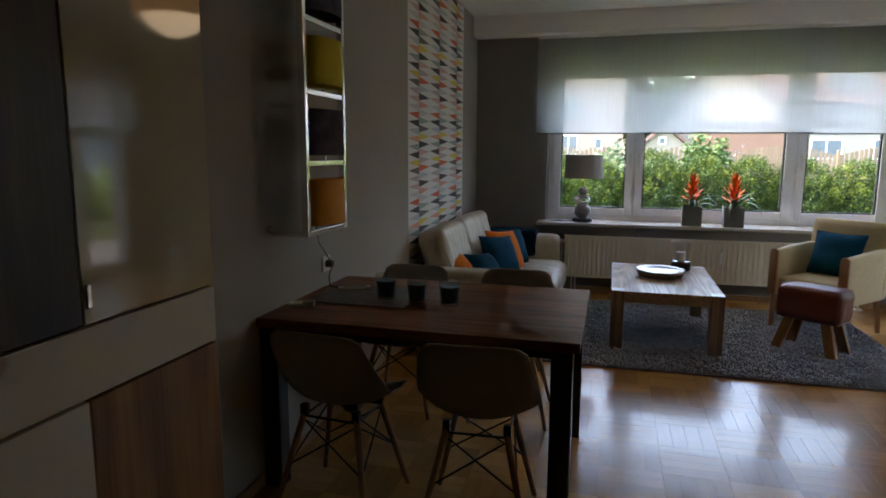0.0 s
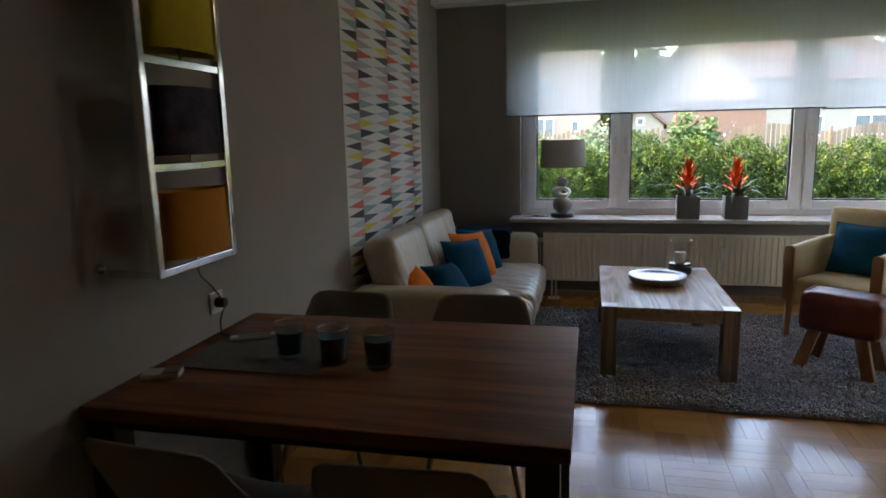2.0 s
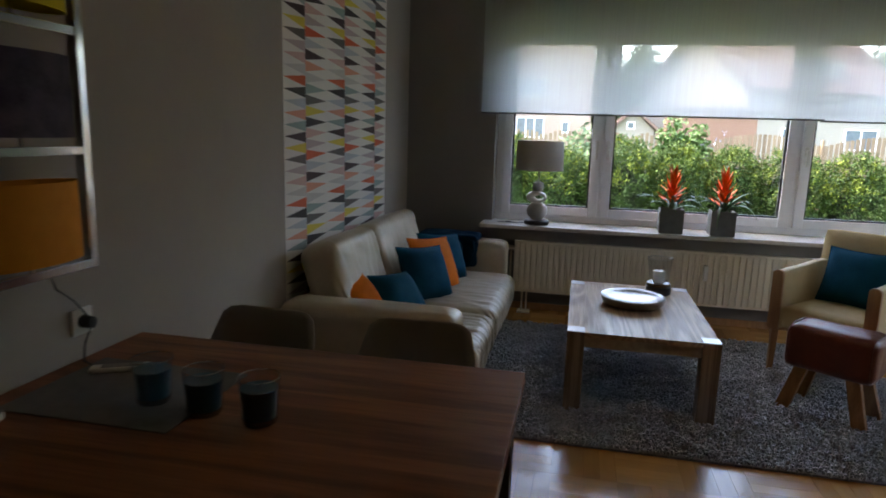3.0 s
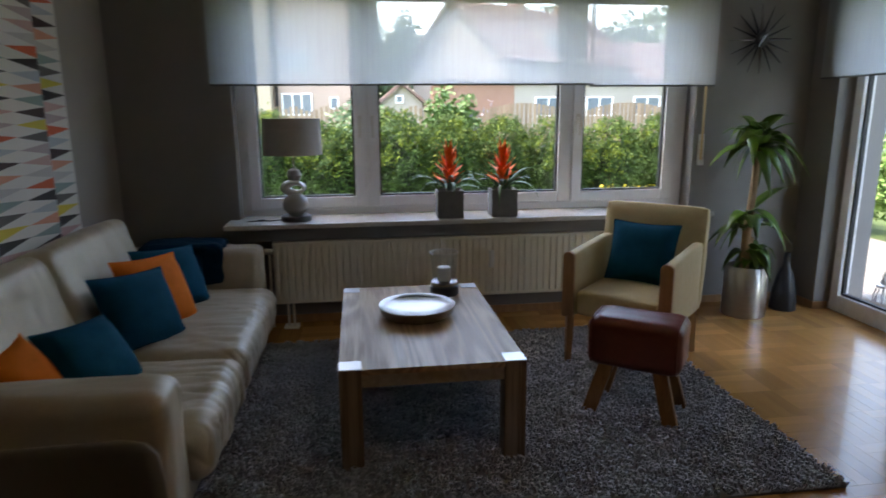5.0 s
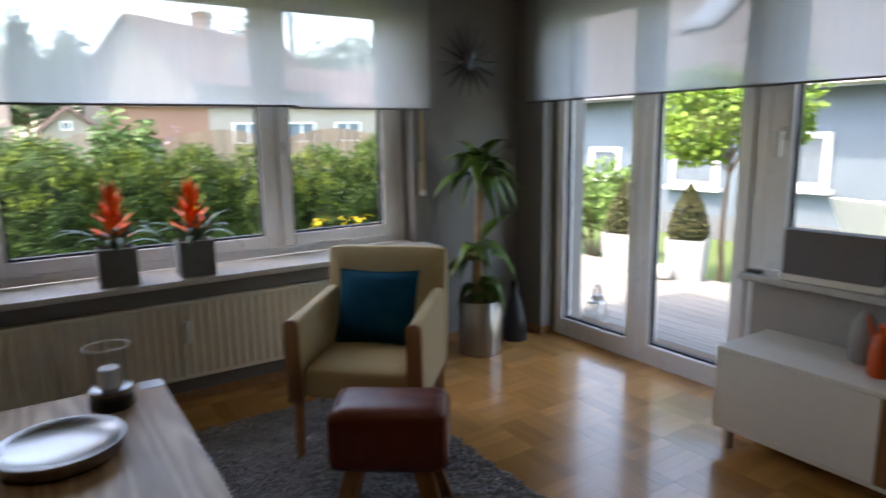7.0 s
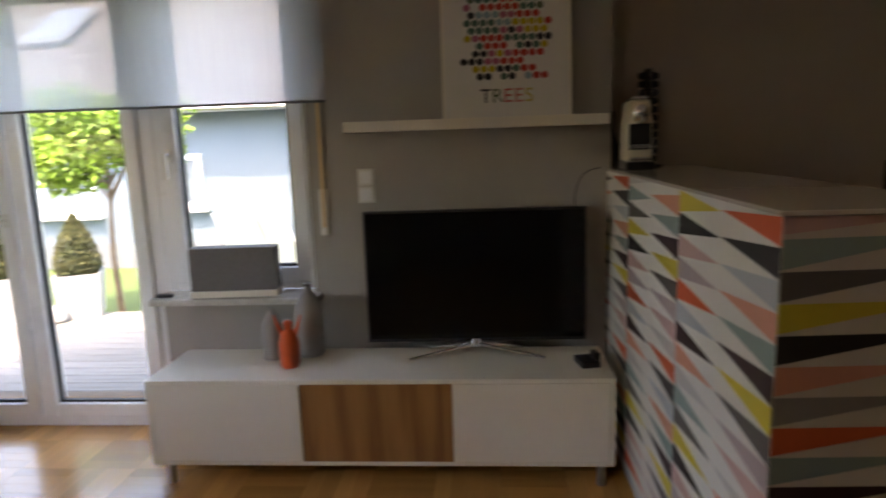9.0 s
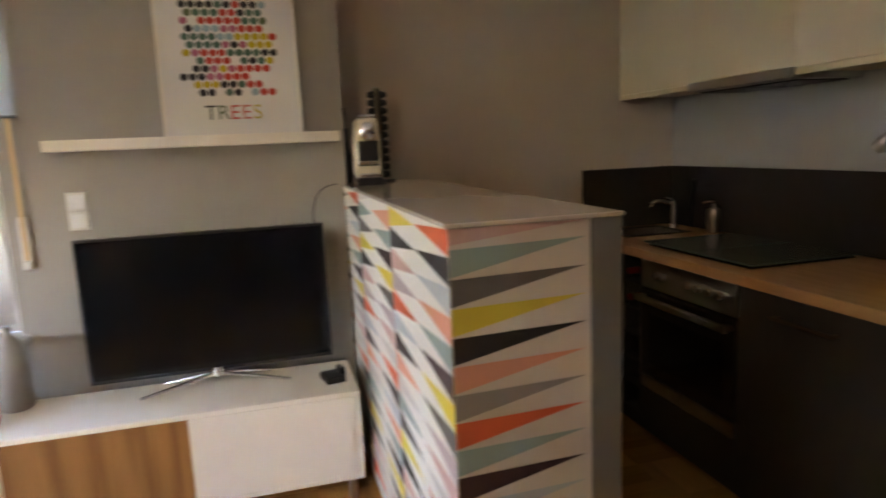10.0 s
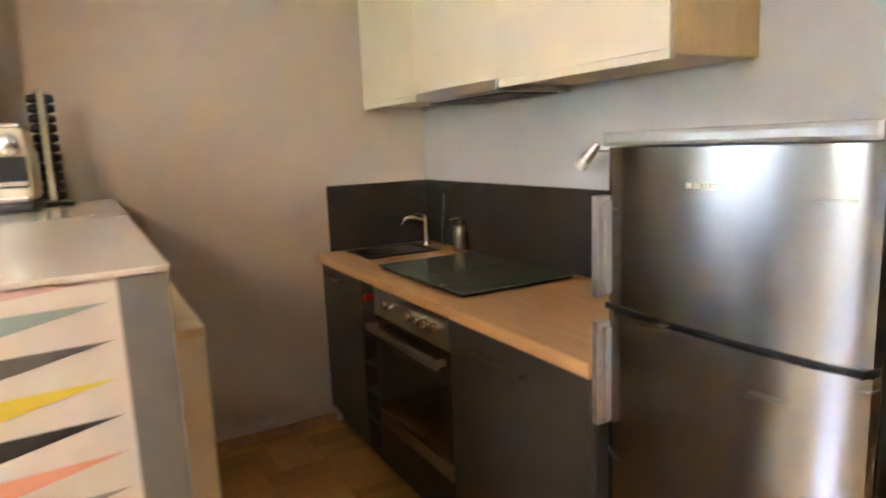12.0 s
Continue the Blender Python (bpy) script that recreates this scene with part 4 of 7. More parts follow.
for sx in (-1, 1):
    for sy in (-1, 1):
        lx, ly = sx * (W2 - 0.045), sy * (D2 - 0.045)
        lg = part("leg", box(lx - 0.045, lx + 0.045, ly - 0.045, ly + 0.045, 0.012, 0.447, 0.003), LEG_OAK, ct)
        part("corner_plate", box(lx - 0.0445, lx + 0.0445, ly - 0.0445, ly + 0.0445, 0.4474, 0.4515, 0.001), STEEL, lg, "brushed steel corner plate")

DARK_STEEL = material("turned_dark_steel", (0.27, 0.255, 0.245), 0.24, 1.0, vary=0.06, scale=3, stretch=(1, 1, 14))
bowl = thing("bowl", "wide brushed silver bowl on the coffee table", "bowl", at=pose(0.39, 5.26, 0.4495))
part("body", lathe([(0.0, 0.0), (0.135, 0.0), (0.165, 0.005), (0.183, 0.026), (0.190, 0.054), (0.189, 0.059), (0.184, 0.059), (0.165, 0.048), (0.13, 0.036), (0.08, 0.027), (0.0, 0.023)], 56), DARK_STEEL, bowl, smooth=True)
hl = thing("hurricane_candle", "white pillar candle in a glass hurricane on a dark base", "candle", at=pose(0.575, 5.61, 0.4495))
part("base", lathe([(0.0, 0.0), (0.076, 0.0), (0.08, 0.008), (0.08, 0.05), (0.074, 0.056), (0.0, 0.056)], 32), BLACK_PLASTIC, hl, "near-black wooden base", smooth=True)
part("ring", lathe([(0.0, 0.056), (0.074, 0.056), (0.078, 0.062), (0.076, 0.076), (0.068, 0.08), (0.0, 0.08)], 32), DARK_STEEL, hl, "dull metal ring", smooth=True)
part("candle", lathe([(0.0, 0.08), (0.037, 0.08), (0.038, 0.15), (0.034, 0.154), (0.0, 0.15)], 24), WAX, hl, "white wax candle", smooth=True)
part("wick", tube([(0, 0, 0.15), (0.002, 0, 0.162)], 0.0013, 5), BLACK_PLASTIC, hl)
# opaque pale ring: the glass edge's highlight put in as colour
part("rim_highlight", lathe([(0.078, 0.2345), (0.0795, 0.237), (0.078, 0.2395), (0.0755, 0.2395), (0.074, 0.237), (0.0755, 0.2345), (0.078, 0.2345)], 32), CERAMIC_PALE, hl, "glass rim brightened for its highlight", smooth=True)
part("glass", lathe([(0.062, 0.081), (0.066, 0.15), (0.078, 0.235), (0.0765, 0.235), (0.0645, 0.15), (0.0605, 0.081), (0.062, 0.081)], 32), CLEAR, hl, "clear flared glass cylinder", smooth=True)

# armchair, turned towards the coffee table
ac = thing("armchair", "cream upholstered armchair with wooden arm fronts and legs", "armchair", at=pose(1.685, 5.612, 0.0, 0, 0, -44))
part("seat", soft_block(-0.235, 0.235, -0.30, 0.22, 0.30, 0.45, 0.035, 0.004, 3, 10), FABRIC_CREAM, ac, smooth=True)
b = soft_block(-0.31, 0.31, -0.045, 0.045, 0.0, 0.605, 0.03, 0.003, 5, 10)
part("backrest", moved(b, pose(0, 0.255, 0.285, -7, 0, 0)), FABRIC_CREAM, ac, smooth=True)
for sx in (-1, 1):
    b = soft_block(-0.033, 0.033, -0.285, 0.27, 0.285, 0.66, 0.022, 0.002, 6, 10)
    for v in b.verts:
        v.co.z += 0.035 * max(0.0, v.co.z - 0.4) / 0.26 * (v.co.y + 0.285) / 0.55
    part("armrest", moved(b, Matrix.Translation((sx * 0.272, 0, 0))), FABRIC_CREAM, ac, smooth=True)
    b = box(sx * 0.272 - 0.034, sx * 0.272 + 0.034, -0.31, -0.286, 0.29, 0.668, 0.0)
    bmesh.ops.bevel(b, geom=[e for e in b.edges if all(v.co.z > 0.6 for v in e.verts) and abs(e.verts[0].co.x - e.verts[1].co.x) < 1e-5], offset=0.030, segments=6, profile=0.5, affect="EDGES")
    bmesh.ops.bevel(b, geom=[e for e in b.edges if len(e.link_faces) == 2 and e.calc_face_angle() > 1.0], offset=0.004, segments=2, profile=0.5, affect="EDGES")
    part("arm_front", b, BEECH, ac, "rounded beech arm front", smooth=True)
    for y, lean in ((-0.285, 0.0), (0.245, 0.05)):
        b = bmesh.new()
        tube([(sx * 0.265, y, 0.30), (sx * 0.268, y + lean, 0.013)], 0.028, 4, b, r_end=0.02)
        part("leg", b, BEECH, ac)
scatter_cushion("petrol blue scatter cushion on the armchair", TEAL, pose(1.715, 5.65, 0.452, -18, 0, -46), 0.40, 0.36, 0.13)

# leather footstool
st = thing("footstool", "oxblood leather vaulting-horse footstool on splayed wooden legs", "stool", at=pose(1.428, 4.977, 0.0, 0, 0, -37))
b = soft_block(-0.22, 0.22, -0.14, 0.14, 0.245, 0.49, 0.055, 0.004, 8, 14)
part("seat", b, RED_LEATHER, st, smooth=True)
for sx in (-1, 1):
    pts = []
    for k in range(25):
        a = k / 24 * 2 * math.pi
        c, s = math.cos(a), math.sin(a)
        pts.append((sx * 0.196, 0.137 * math.copysign(abs(c) ** 0.45, c), 0.3675 + 0.1195 * math.copysign(abs(s) ** 0.45, s)))
    part("piping", tube(pts, 0.004, 6), RED_LEATHER, st, smooth=True)
for sx in (-1, 1):
    for sy in (-1, 1):
        b = box(-0.034, 0.034, -0.019, 0.019, 0.0, 0.275, 0.004)
        for v in b.verts:
            f = 1 - v.co.z / 0.275
            v.co.x += sx * (0.115 + 0.075 * f)
            v.co.y += sy * (0.085 + 0.035 * f)
            v.co.z += 0.012
        part("leg", b, DOOR_WOOD, st)

# radiator under the sill
rad = thing("radiator", "long ribbed cream panel radiator under the window", "radiator")
R0, R1, RZ0, RZ1 = -0.455, 2.30, 0.175, 0.60
b = bmesh.new()
prev = None
x = R0
n = int((R1 - R0) / 0.0459)
st_ = (R1 - R0) / n
for i in range(n):
    for dx, dy in (((0.0, 0.018),) if i == 0 else ()) + ((0.30, 0.018), (0.40, 0.0), (0.90, 0.0), (1.0, 0.018)):
        px = R0 + (i + dx) * st_
        cur = (b.verts.new((px, 6.455 + dy, RZ0 + 0.02)), b.verts.new((px, 6.455 + dy, RZ1 - 0.02)))
        if prev:
            b.faces.new((prev[0], cur[0], cur[1], prev[1]))
        prev = cur
bmesh.ops.remove_doubles(b, verts=b.verts, dist=0.0005)
sol = part("front_panel", b, RADIATOR, rad).modifiers.new("thickness", "SOLIDIFY")
sol.thickness, sol.offset = 0.0015, 1.0
b = box(R0, R1, 6.46, 6.485, RZ0, RZ0 + 0.02, 0.004)
put(b, R0, R1, 6.46, 6.485, RZ1 - 0.02, RZ1, 0.004)
put(b, R0, R1, 6.468, 6.48, RZ0 + 0.02, RZ1 - 0.02)
put(b, R0, R0 + 0.006, 6.46, 6.56, RZ0 + 0.01, RZ1, 0.002)
put(b, R1 - 0.006, R1, 6.46, 6.56, RZ0 + 0.01, RZ1, 0.002)
put(b, R0, R1, 6.54, 6.56, RZ0 + 0.01, RZ1 - 0.01)
part("body", b, RADIATOR, rad)
slat = part("grille_slat", box(0, 0.012, 6.487, 6.538, RZ1 - 0.006, RZ1 - 0.003), RADIATOR, rad, at=Matrix.Translation((R0 + 0.02, 0, 0)))
for i in range(1, 60):
    p = new("grille_slat", slat.data)
    p.parent = rad
    p.matrix_basis = Matrix.Translation((R0 + 0.02 + i * (R1 - R0 - 0.05) / 59, 0, 0))
part("heat_meter", box(1.0, 1.035, 6.425, 6.454, 0.38, 0.50, 0.006), SOCKET_WHITE, rad, "small heat cost meter")
for x in (-0.36, 2.2):
    b = box(x - 0.025, x - 0.012, 6.48, 6.50, 0.01, 0.19)
    put(b, x + 0.012, x + 0.025, 6.48, 6.50, 0.01, 0.19)
    put(b, x - 0.05, x + 0.05, 6.45, 6.54, 0.0, 0.012, 0.003)
    part("foot", b, RADIATOR, rad)
b = lathe([(0.0, 0), (0.02, 0), (0.02, 0.045), (0.014, 0.06), (0.0, 0.06)], 14)
part("valve", b, SOCKET_WHITE, rad, at=pose(R0 - 0.06, 6.51, 0.53, 0, 90, 0), smooth=True)
part("pipe", tube([(R0 - 0.03, 6.51, 0.53), (R0 - 0.03, 6.51, 0.0)], 0.008, 8), RADIATOR, rad, smooth=True)

# table lamp on the sill
tl = thing("table_lamp", "stacked stone-shaped ceramic table lamp with grey drum shade", "table lamp", at=pose(-0.295, 6.53, 0.7352))
part("base", lathe([(0.0, 0), (0.098, 0), (0.1, 0.006), (0.1, 0.028), (0.094, 0.034), (0.0, 0.034)], 36), BLACK_PLASTIC, tl, "black round base", smooth=True)
part("body", lathe([(0.0, 0.034), (0.04, 0.036), (0.075, 0.07), (0.085, 0.105), (0.075, 0.145), (0.045, 0.172), (0.0, 0.178)], 32), CERAMIC_GREY, tl, "grey ceramic ball", smooth=True)
b = bmesh.new()
rings = []
for i in range(28):
    a = 2 * math.pi * i / 28
    cxx, czz = 0.058 * math.cos(a), 0.040 * math.sin(a)
    ring = []
    for k in range(10):
        q = 2 * math.pi * k / 10
        rr = 0.024 + 0.010 * math.cos(a + math.pi)
        o = rr * math.cos(q)
        ring.append(b.verts.new(((0.058 + o) * math.cos(a), 0.034 * math.sin(q), 0.218 + (0.032 + o * 0.8) * math.sin(a))))
    rings.append(ring)
for i in range(28):
    for k in range(10):
        b.faces.new((rings[i][k], rings[(i + 1) % 28][k], rings[(i + 1) % 28][(k + 1) % 10], rings[i][(k + 1) % 10]))
part("ring", b, CERAMIC_PALE, tl, "pale ceramic ring stone", smooth=True)
part("neck_ball", lathe([(0.0, 0.262), (0.034, 0.268), (0.049, 0.298), (0.038, 0.332), (0.013, 0.346), (0.0, 0.342)], 24), CERAMIC_GREY, tl, "small grey ceramic ball", smooth=True)
part("stem", tube([(0, 0, 0.34), (0, 0, 0.50)], 0.006, 8), CHROME, tl, smooth=True)
part("shade", lathe([(0.19, 0.435), (0.183, 0.665), (0.181, 0.665), (0.188, 0.435), (0.19, 0.435)], 48), SHADE_GREY, tl, "grey cloth drum shade", smooth=True)
b = bmesh.new()
for k in range(3):
    a = k * 2.094
    tube([(0, 0, 0.60), (0.182 * math.cos(a), 0.182 * math.sin(a), 0.655)], 0.002, 5, b)
part("shade_carrier", b, CHROME, tl)
part("cable", tube([(-0.09, 0.0, 0.006), (-0.16, -0.03, 0.004), (-0.24, -0.01, 0.004), (-0.31, -0.035, 0.004)], 0.003, 6), BLACK_PLASTIC, tl)
part("cable_switch", box(-0.25, -0.20, -0.03, -0.005, 0.001, 0.014, 0.005), BLACK_PLASTIC, tl)


def blade(b, base, yaw, length, width, rise, droop, bend=0.0, n=7, fold=0.25):
    """One arching strap leaf, tapered, with a folded midrib."""
    d = Vector((math.cos(yaw), math.sin(yaw), 0))
    s = Vector((-d.y, d.x, 0))
    prev = None
    for i in range(n + 1):
        f = i / n
        w = width * math.sin(math.pi * min(1, 0.12 + 0.88 * f) ** 0.8) if i < n else 0.0004
        p = Vector(base) + d * (length * f * (1 - 0.15 * f)) + Vector((0, 0, rise * f - droop * f * f)) + s * bend * f * f
        row = (b.verts.new(p - s * w / 2 + Vector((0, 0, fold * w / 2))), b.verts.new(p), b.verts.new(p + s * w / 2 + Vector((0, 0, fold * w / 2))))
        if prev:
            for k in range(2):
                b.faces.new((prev[k], prev[k + 1], row[k + 1], row[k]))
        prev = row


def leaf_thick(ob):
    m = ob.modifiers.new("thickness", "SOLIDIFY")
    m.thickness = 0.0012


def bromeliad(x, seed):
    rg = random.Random(seed)
    t = thing("bromeliad", "red flowering bromeliad in a square anthracite pot", "potted plant", at=pose(x, 6.505, 0.7352, 0, 0, rg.uniform(-4, 4)), group="plants on the window sill")
    b = box(-0.088, 0.088, -0.088, 0.088, 0.0, 0.185, 0.004)
    top = [f for f in b.faces if f.normal.z > 0.9 and f.calc_area() > 0.02]
    r = bmesh.ops.inset_region(b, faces=top, thickness=0.010)
    bmesh.ops.translate(b, verts=list({v for f in top for v in f.verts}), vec=(0, 0, -0.025))
    part("pot", b, POT, t, "square anthracite pot")
    part("soil", box(-0.076, 0.076, -0.076, 0.076, 0.150, 0.166), SOIL, t)
    for k in range(20):
        b = bmesh.new()
        yaw = k * 2.4 + rg.uniform(-0.2, 0.2)
        far = rg.uniform(0.24, 0.36) * (0.35 if math.sin(yaw) > 0.3 else 1.0)
        blade(b, (0, 0, 0.165), yaw, far, 0.026, rg.uniform(0.24, 0.42), rg.uniform(0.20, 0.38), rg.uniform(-0.03, 0.03), n=9)
        leaf_thick(part("leaf", b, LEAF_DARK, t, smooth=True))
    for k in range(26):
        f = k / 25
        b = bmesh.new()
        blade(b, (0, 0, 0.20 + 0.20 * f), k * 2.4, 0.165 - 0.13 * f, 0.046 - 0.012 * f, 0.085 + 0.05 * f, 0.02 - 0.015 * f, n=5)
        leaf_thick(part("bract", b, BRACT, t, "red flower bract", smooth=True))
    part("stalk", tube([(0, 0, 0.16), (0, 0, 0.42)], 0.012, 8, r_end=0.006), BRACT, t, smooth=True)


bromeliad(0.735, 3)
bromeliad(1.105, 8)

# dracaena in a steel planter, corner
dp = thing("dracaena", "cane dracaena with drooping leaves in a steel planter", "potted plant", at=pose(2.835, 6.295, 0))
part("planter", lathe([(0.0, 0.0), (0.139, 0.0), (0.144, 0.004), (0.144, 0.355), (0.140, 0.36), (0.133, 0.36), (0.133, 0.31), (0.0, 0.31)], 48), STEEL, dp, "brushed steel cylinder planter", smooth=True)
part("soil", lathe([(0.0, 0.325), (0.131, 0.322), (0.131, 0.312), (0.0, 0.311)], 24), SOIL, dp)
part("cane", tube([(-0.02, 0, 0.31), (-0.02, 0.005, 0.6), (-0.005, 0, 0.90), (0.0, 0, 1.27)], 0.034, 12, r_end=0.02), BARK_IN, dp, "bare woody cane", smooth=True)
part("cane", tube([(0.05, 0.03, 0.31), (0.02, 0.02, 0.55)], 0.025, 12, r_end=0.02), BARK_IN, dp, smooth=True)
rg = random.Random(21)
for (bx, by, bz), n, l0, l1 in (((0.0, 0.0, 1.22), 34, 0.22, 0.42), ((-0.03, 0.0, 0.68), 17, 0.20, 0.38), ((0.03, 0.0, 0.40), 18, 0.10, 0.24)):
    for k in range(n):
        b = bmesh.new()
        yaw = k * 2.4 + rg.uniform(-0.3, 0.3)
        ln = rg.uniform(l0, l1)
        if math.sin(yaw) > 0.2:
            ln *= 0.62
        if math.cos(yaw) > 0.5:
            ln = min(ln, 0.46)
        blade(b, (bx, by, bz + rg.uniform(-0.08, 0.08)), yaw, ln, rg.uniform(0.08, 0.12), rg.uniform(0.06, 0.36), rg.uniform(0.18, 0.40), rg.uniform(-0.10, 0.10), n=9)
        leaf_thick(part("leaf", b, LEAF, dp, smooth=True))

vs_ = thing("floor_vase", "dark slate bottle-shaped floor vase", "vase", at=pose(3.19, 6.36, 0))
part("body", lathe([(0.0, 0), (0.088, 0), (0.092, 0.01), (0.08, 0.14), (0.052, 0.27), (0.024, 0.33), (0.021, 0.41), (0.026, 0.42), (0.019, 0.42), (0.016, 0.34), (0.0, 0.34)], 32), material("slate_glaze", (0.022, 0.025, 0.03), 0.4, vary=0.15, scale=8), vs_, smooth=True)

# starburst wall clock
ck = thing("wall_clock", "dark metal starburst clock on the wall", "clock", at=pose(2.965, Y_W - 0.002, 1.915))
part("hub", moved(lathe([(0.0, 0.0), (0.05, 0.0), (0.05, 0.03), (0.04, 0.038), (0.0, 0.038)], 24), pose(0, 0, 0, 90, 0, 0)), BLACK_PLASTIC, ck, smooth=True)
for k in range(16):
    a = k * math.pi / 8 + 0.03
    c, s = math.cos(a), math.sin(a)
    b = bmesh.new()
    tube([(0.04 * c, -0.018, 0.04 * s), (0.13 * c, -0.020, 0.13 * s), (0.235 * c, -0.018, 0.235 * s)], 0.010, 6, b, r_end=0.002)
    part("ray", b, BLACK_PLASTIC if k % 4 else DARK_STEEL, ck, "tapered metal ray")
part("hand", box(-0.004, 0.004, -0.045, -0.042, -0.01, 0.085), DARK_STEEL, ck, at=pose(0, 0, 0, 0, 35, 0))
part("hand", box(-0.004, 0.004, -0.049, -0.046, -0.01, 0.06), DARK_STEEL, ck, at=pose(0, 0, 0, 0, 215, 0))
sk = thing("wall_socket", "white double socket low on the wall", "socket", at=pose(2.42, Y_W, 0.28))
part("plate", box(-0.04, 0.04, -0.01, 0.0, -0.08, 0.08, 0.004), SOCKET_WHITE, sk)
for z in (-0.038, 0.038):
    part("insert", moved(lathe([(0.0, 0), (0.022, 0), (0.022, 0.003), (0.0, 0.003)], 16), pose(0, -0.0105, z, 90, 0, 0)), PVC, sk)

# ceiling lamp with a drum shade round the bulb light
cl = thing("ceiling_lamp", "round warm lit drum ceiling lamp", "ceiling lamp", at=pose(0.86, 3.78, 0))
part("shade", lathe([(0.26, 2.29), (0.26, 2.49), (0.257, 2.49), (0.257, 2.29), (0.26, 2.29)], 40), sheer("lamp_shade_cloth", (0.78, 0.62, 0.42), 0.1), cl, "warm translucent cloth shade", smooth=True)
part("rod", tube([(0, 0, 2.44), (0, 0, 2.749)], 0.008, 8), CHROME, cl)
part("canopy", lathe([(0.0, 2.715), (0.05, 2.72), (0.055, 2.749), (0.0, 2.7495)], 20), CHROME, cl, smooth=True)
b = bmesh.new()
for k in range(3):
    a = k * 2.094
    tube([(0.0, 0, 2.46), (0.257 * math.cos(a), 0.257 * math.sin(a), 2.46)], 0.003, 5, b)
part("shade_carrier", b, CHROME, cl)

# ---- television wall ----
TU = thing("tv_unit", "long white low unit with a walnut middle door", "tv unit", at=pose(0, 0, 0))
TY0, TY1, TX0, TX1 = 2.648, 4.625, 2.925, 3.335
b = box(TX0 - 0.004, TX1, TY0, TY1, 0.463, 0.483, 0.002)
put(b, TX0 + 0.004, TX1, TY0, TY1, 0.095, 0.113, 0.002)
put(b, TX0 - 0.002, TX1, TY0, TY0 + 0.018, 0.1135, 0.4625)
put(b, TX0 - 0.002, TX1, TY1 - 0.018, TY1, 0.1135, 0.4625)
put(b, TX1 - 0.01, TX1, TY0 + 0.018, TY1 - 0.018, 0.1135, 0.4625)
part("body", b, WHITE_MATT, TU, "white lacquered body")
c0, c1 = TY0 + 0.02, TY1 - 0.02
w = (c1 - c0) / 3
for k, (m, lab) in enumerate(((WHITE_MATT, "white lacquered door"), (DOOR_WOOD, "walnut veneer door"), (WHITE_MATT, "white lacquered door"))):
    part("door", box(TX0, TX0 + 0.018, c0 + k * w + 0.0015, c0 + (k + 1) * w - 0.0015, 0.116, 0.460, 0.0015), m, TU, lab)
for x in (TX0 + 0.035, TX1 - 0.05):
    for y in (TY0 + 0.05, TY1 - 0.06):
        part("leg", lathe([(0.0, 0), (0.018, 0), (0.018, 0.095), (0.0, 0.095)], 16, (x, y, 0)), STEEL, TU, "round steel leg", smooth=True)

tv = thing("television", "large flat black television on a chrome cross foot", "television", at=pose(3.25, 3.215, 0.4832, 0, 0, 1))
b = box(-0.012, 0.02, -0.495, 0.495, 0.06, 0.665, 0.004)
put(b, 0.02, 0.045, -0.38, 0.38, 0.12, 0.52, 0.01)
part("housing", b, BLACK_PLASTIC, tv)
part("screen", box(-0.0145, -0.0125, -0.484, 0.484, 0.076, 0.654), SCREEN, tv, "switched-off glossy screen")
b = bmesh.new()
for sx, sy, l in ((-1, 1, 0.30), (-1, -1, 0.30), (1, 1, 0.22), (1, -1, 0.22)):
    e = (-0.10 if sx < 0 else 0.06, sy * l, 0.0065)
    tube([(0, 0, 0.045), (e[0] * 0.3, e[1] * 0.25, 0.036), (e[0] * 0.7, e[1] * 0.7, 0.018), e], 0.011, 8, b, r_end=0.006)
part("foot", b, CHROME, tv, "chrome cross-shaped foot", smooth=True)
part("neck", lathe([(0.0, 0.035), (0.028, 0.035), (0.024, 0.075), (0.0, 0.08)], 16), CHROME, tv, smooth=True)

sh = thing("picture_ledge", "white picture ledge on the wall", "shelf", at=pose(0, 0, 0))
part("board", box(3.31, X_R, 2.615, 3.79, 1.50, 1.525, 0.003), WHITE_MATT, sh)
part("lip", box(3.298, 3.3095, 2.615, 3.79, 1.50, 1.545, 0.003), WHITE_MATT, sh)

# framed poster of coloured dots
PY0, PY1, PZ0 = 2.765, 3.345, 1.527
ps = thing("framed_poster", "framed white poster of coloured dots with lettering", "poster", at=pose(3.40, 0, PZ0, 0, 3.0, 0))
PH = 0.86
b = box(-0.012, 0.012, PY0, PY0 + 0.012, 0, PH)
put(b, -0.012, 0.012, PY1 - 0.012, PY1, 0, PH)
put(b, -0.012, 0.012, PY0 + 0.012, PY1 - 0.012, 0, 0.012)
put(b, -0.012, 0.012, PY0 + 0.012, PY1 - 0.012, PH - 0.012, PH)
part("frame", b, WHITE_MATT, ps)
part("sheet", box(-0.006, -0.003, PY0 + 0.012, PY1 - 0.012, 0.012, PH - 0.012), PAPER, ps)
DOTS = [material("dot_" + n, srgb(h), 0.6, vary=0.04, scale=8) for n, h in (("red", "c9412f"), ("rose", "b5637a"), ("dark", "26262c"), ("yellow", "c2ac1d"), ("green", "4c6e60"), ("pale_blue", "8fa9b4"), ("coral", "c96f5f"), ("olive", "5d6a4a"))]
rows = ["..KK.GK.BRR", ".YYYKKGRR..", "KKKPPRRR...", ".KKPYPRRRR.", "..GRRR.GKGY", "YPRRRGGGGKK", ".GGGGPKPYYY", "GGGGBBYYYYR", ".KBBBPPRRR.", "P.RRRRRGGO.", ".OGGGRRKGG.", "KKKKGKRKKB."]
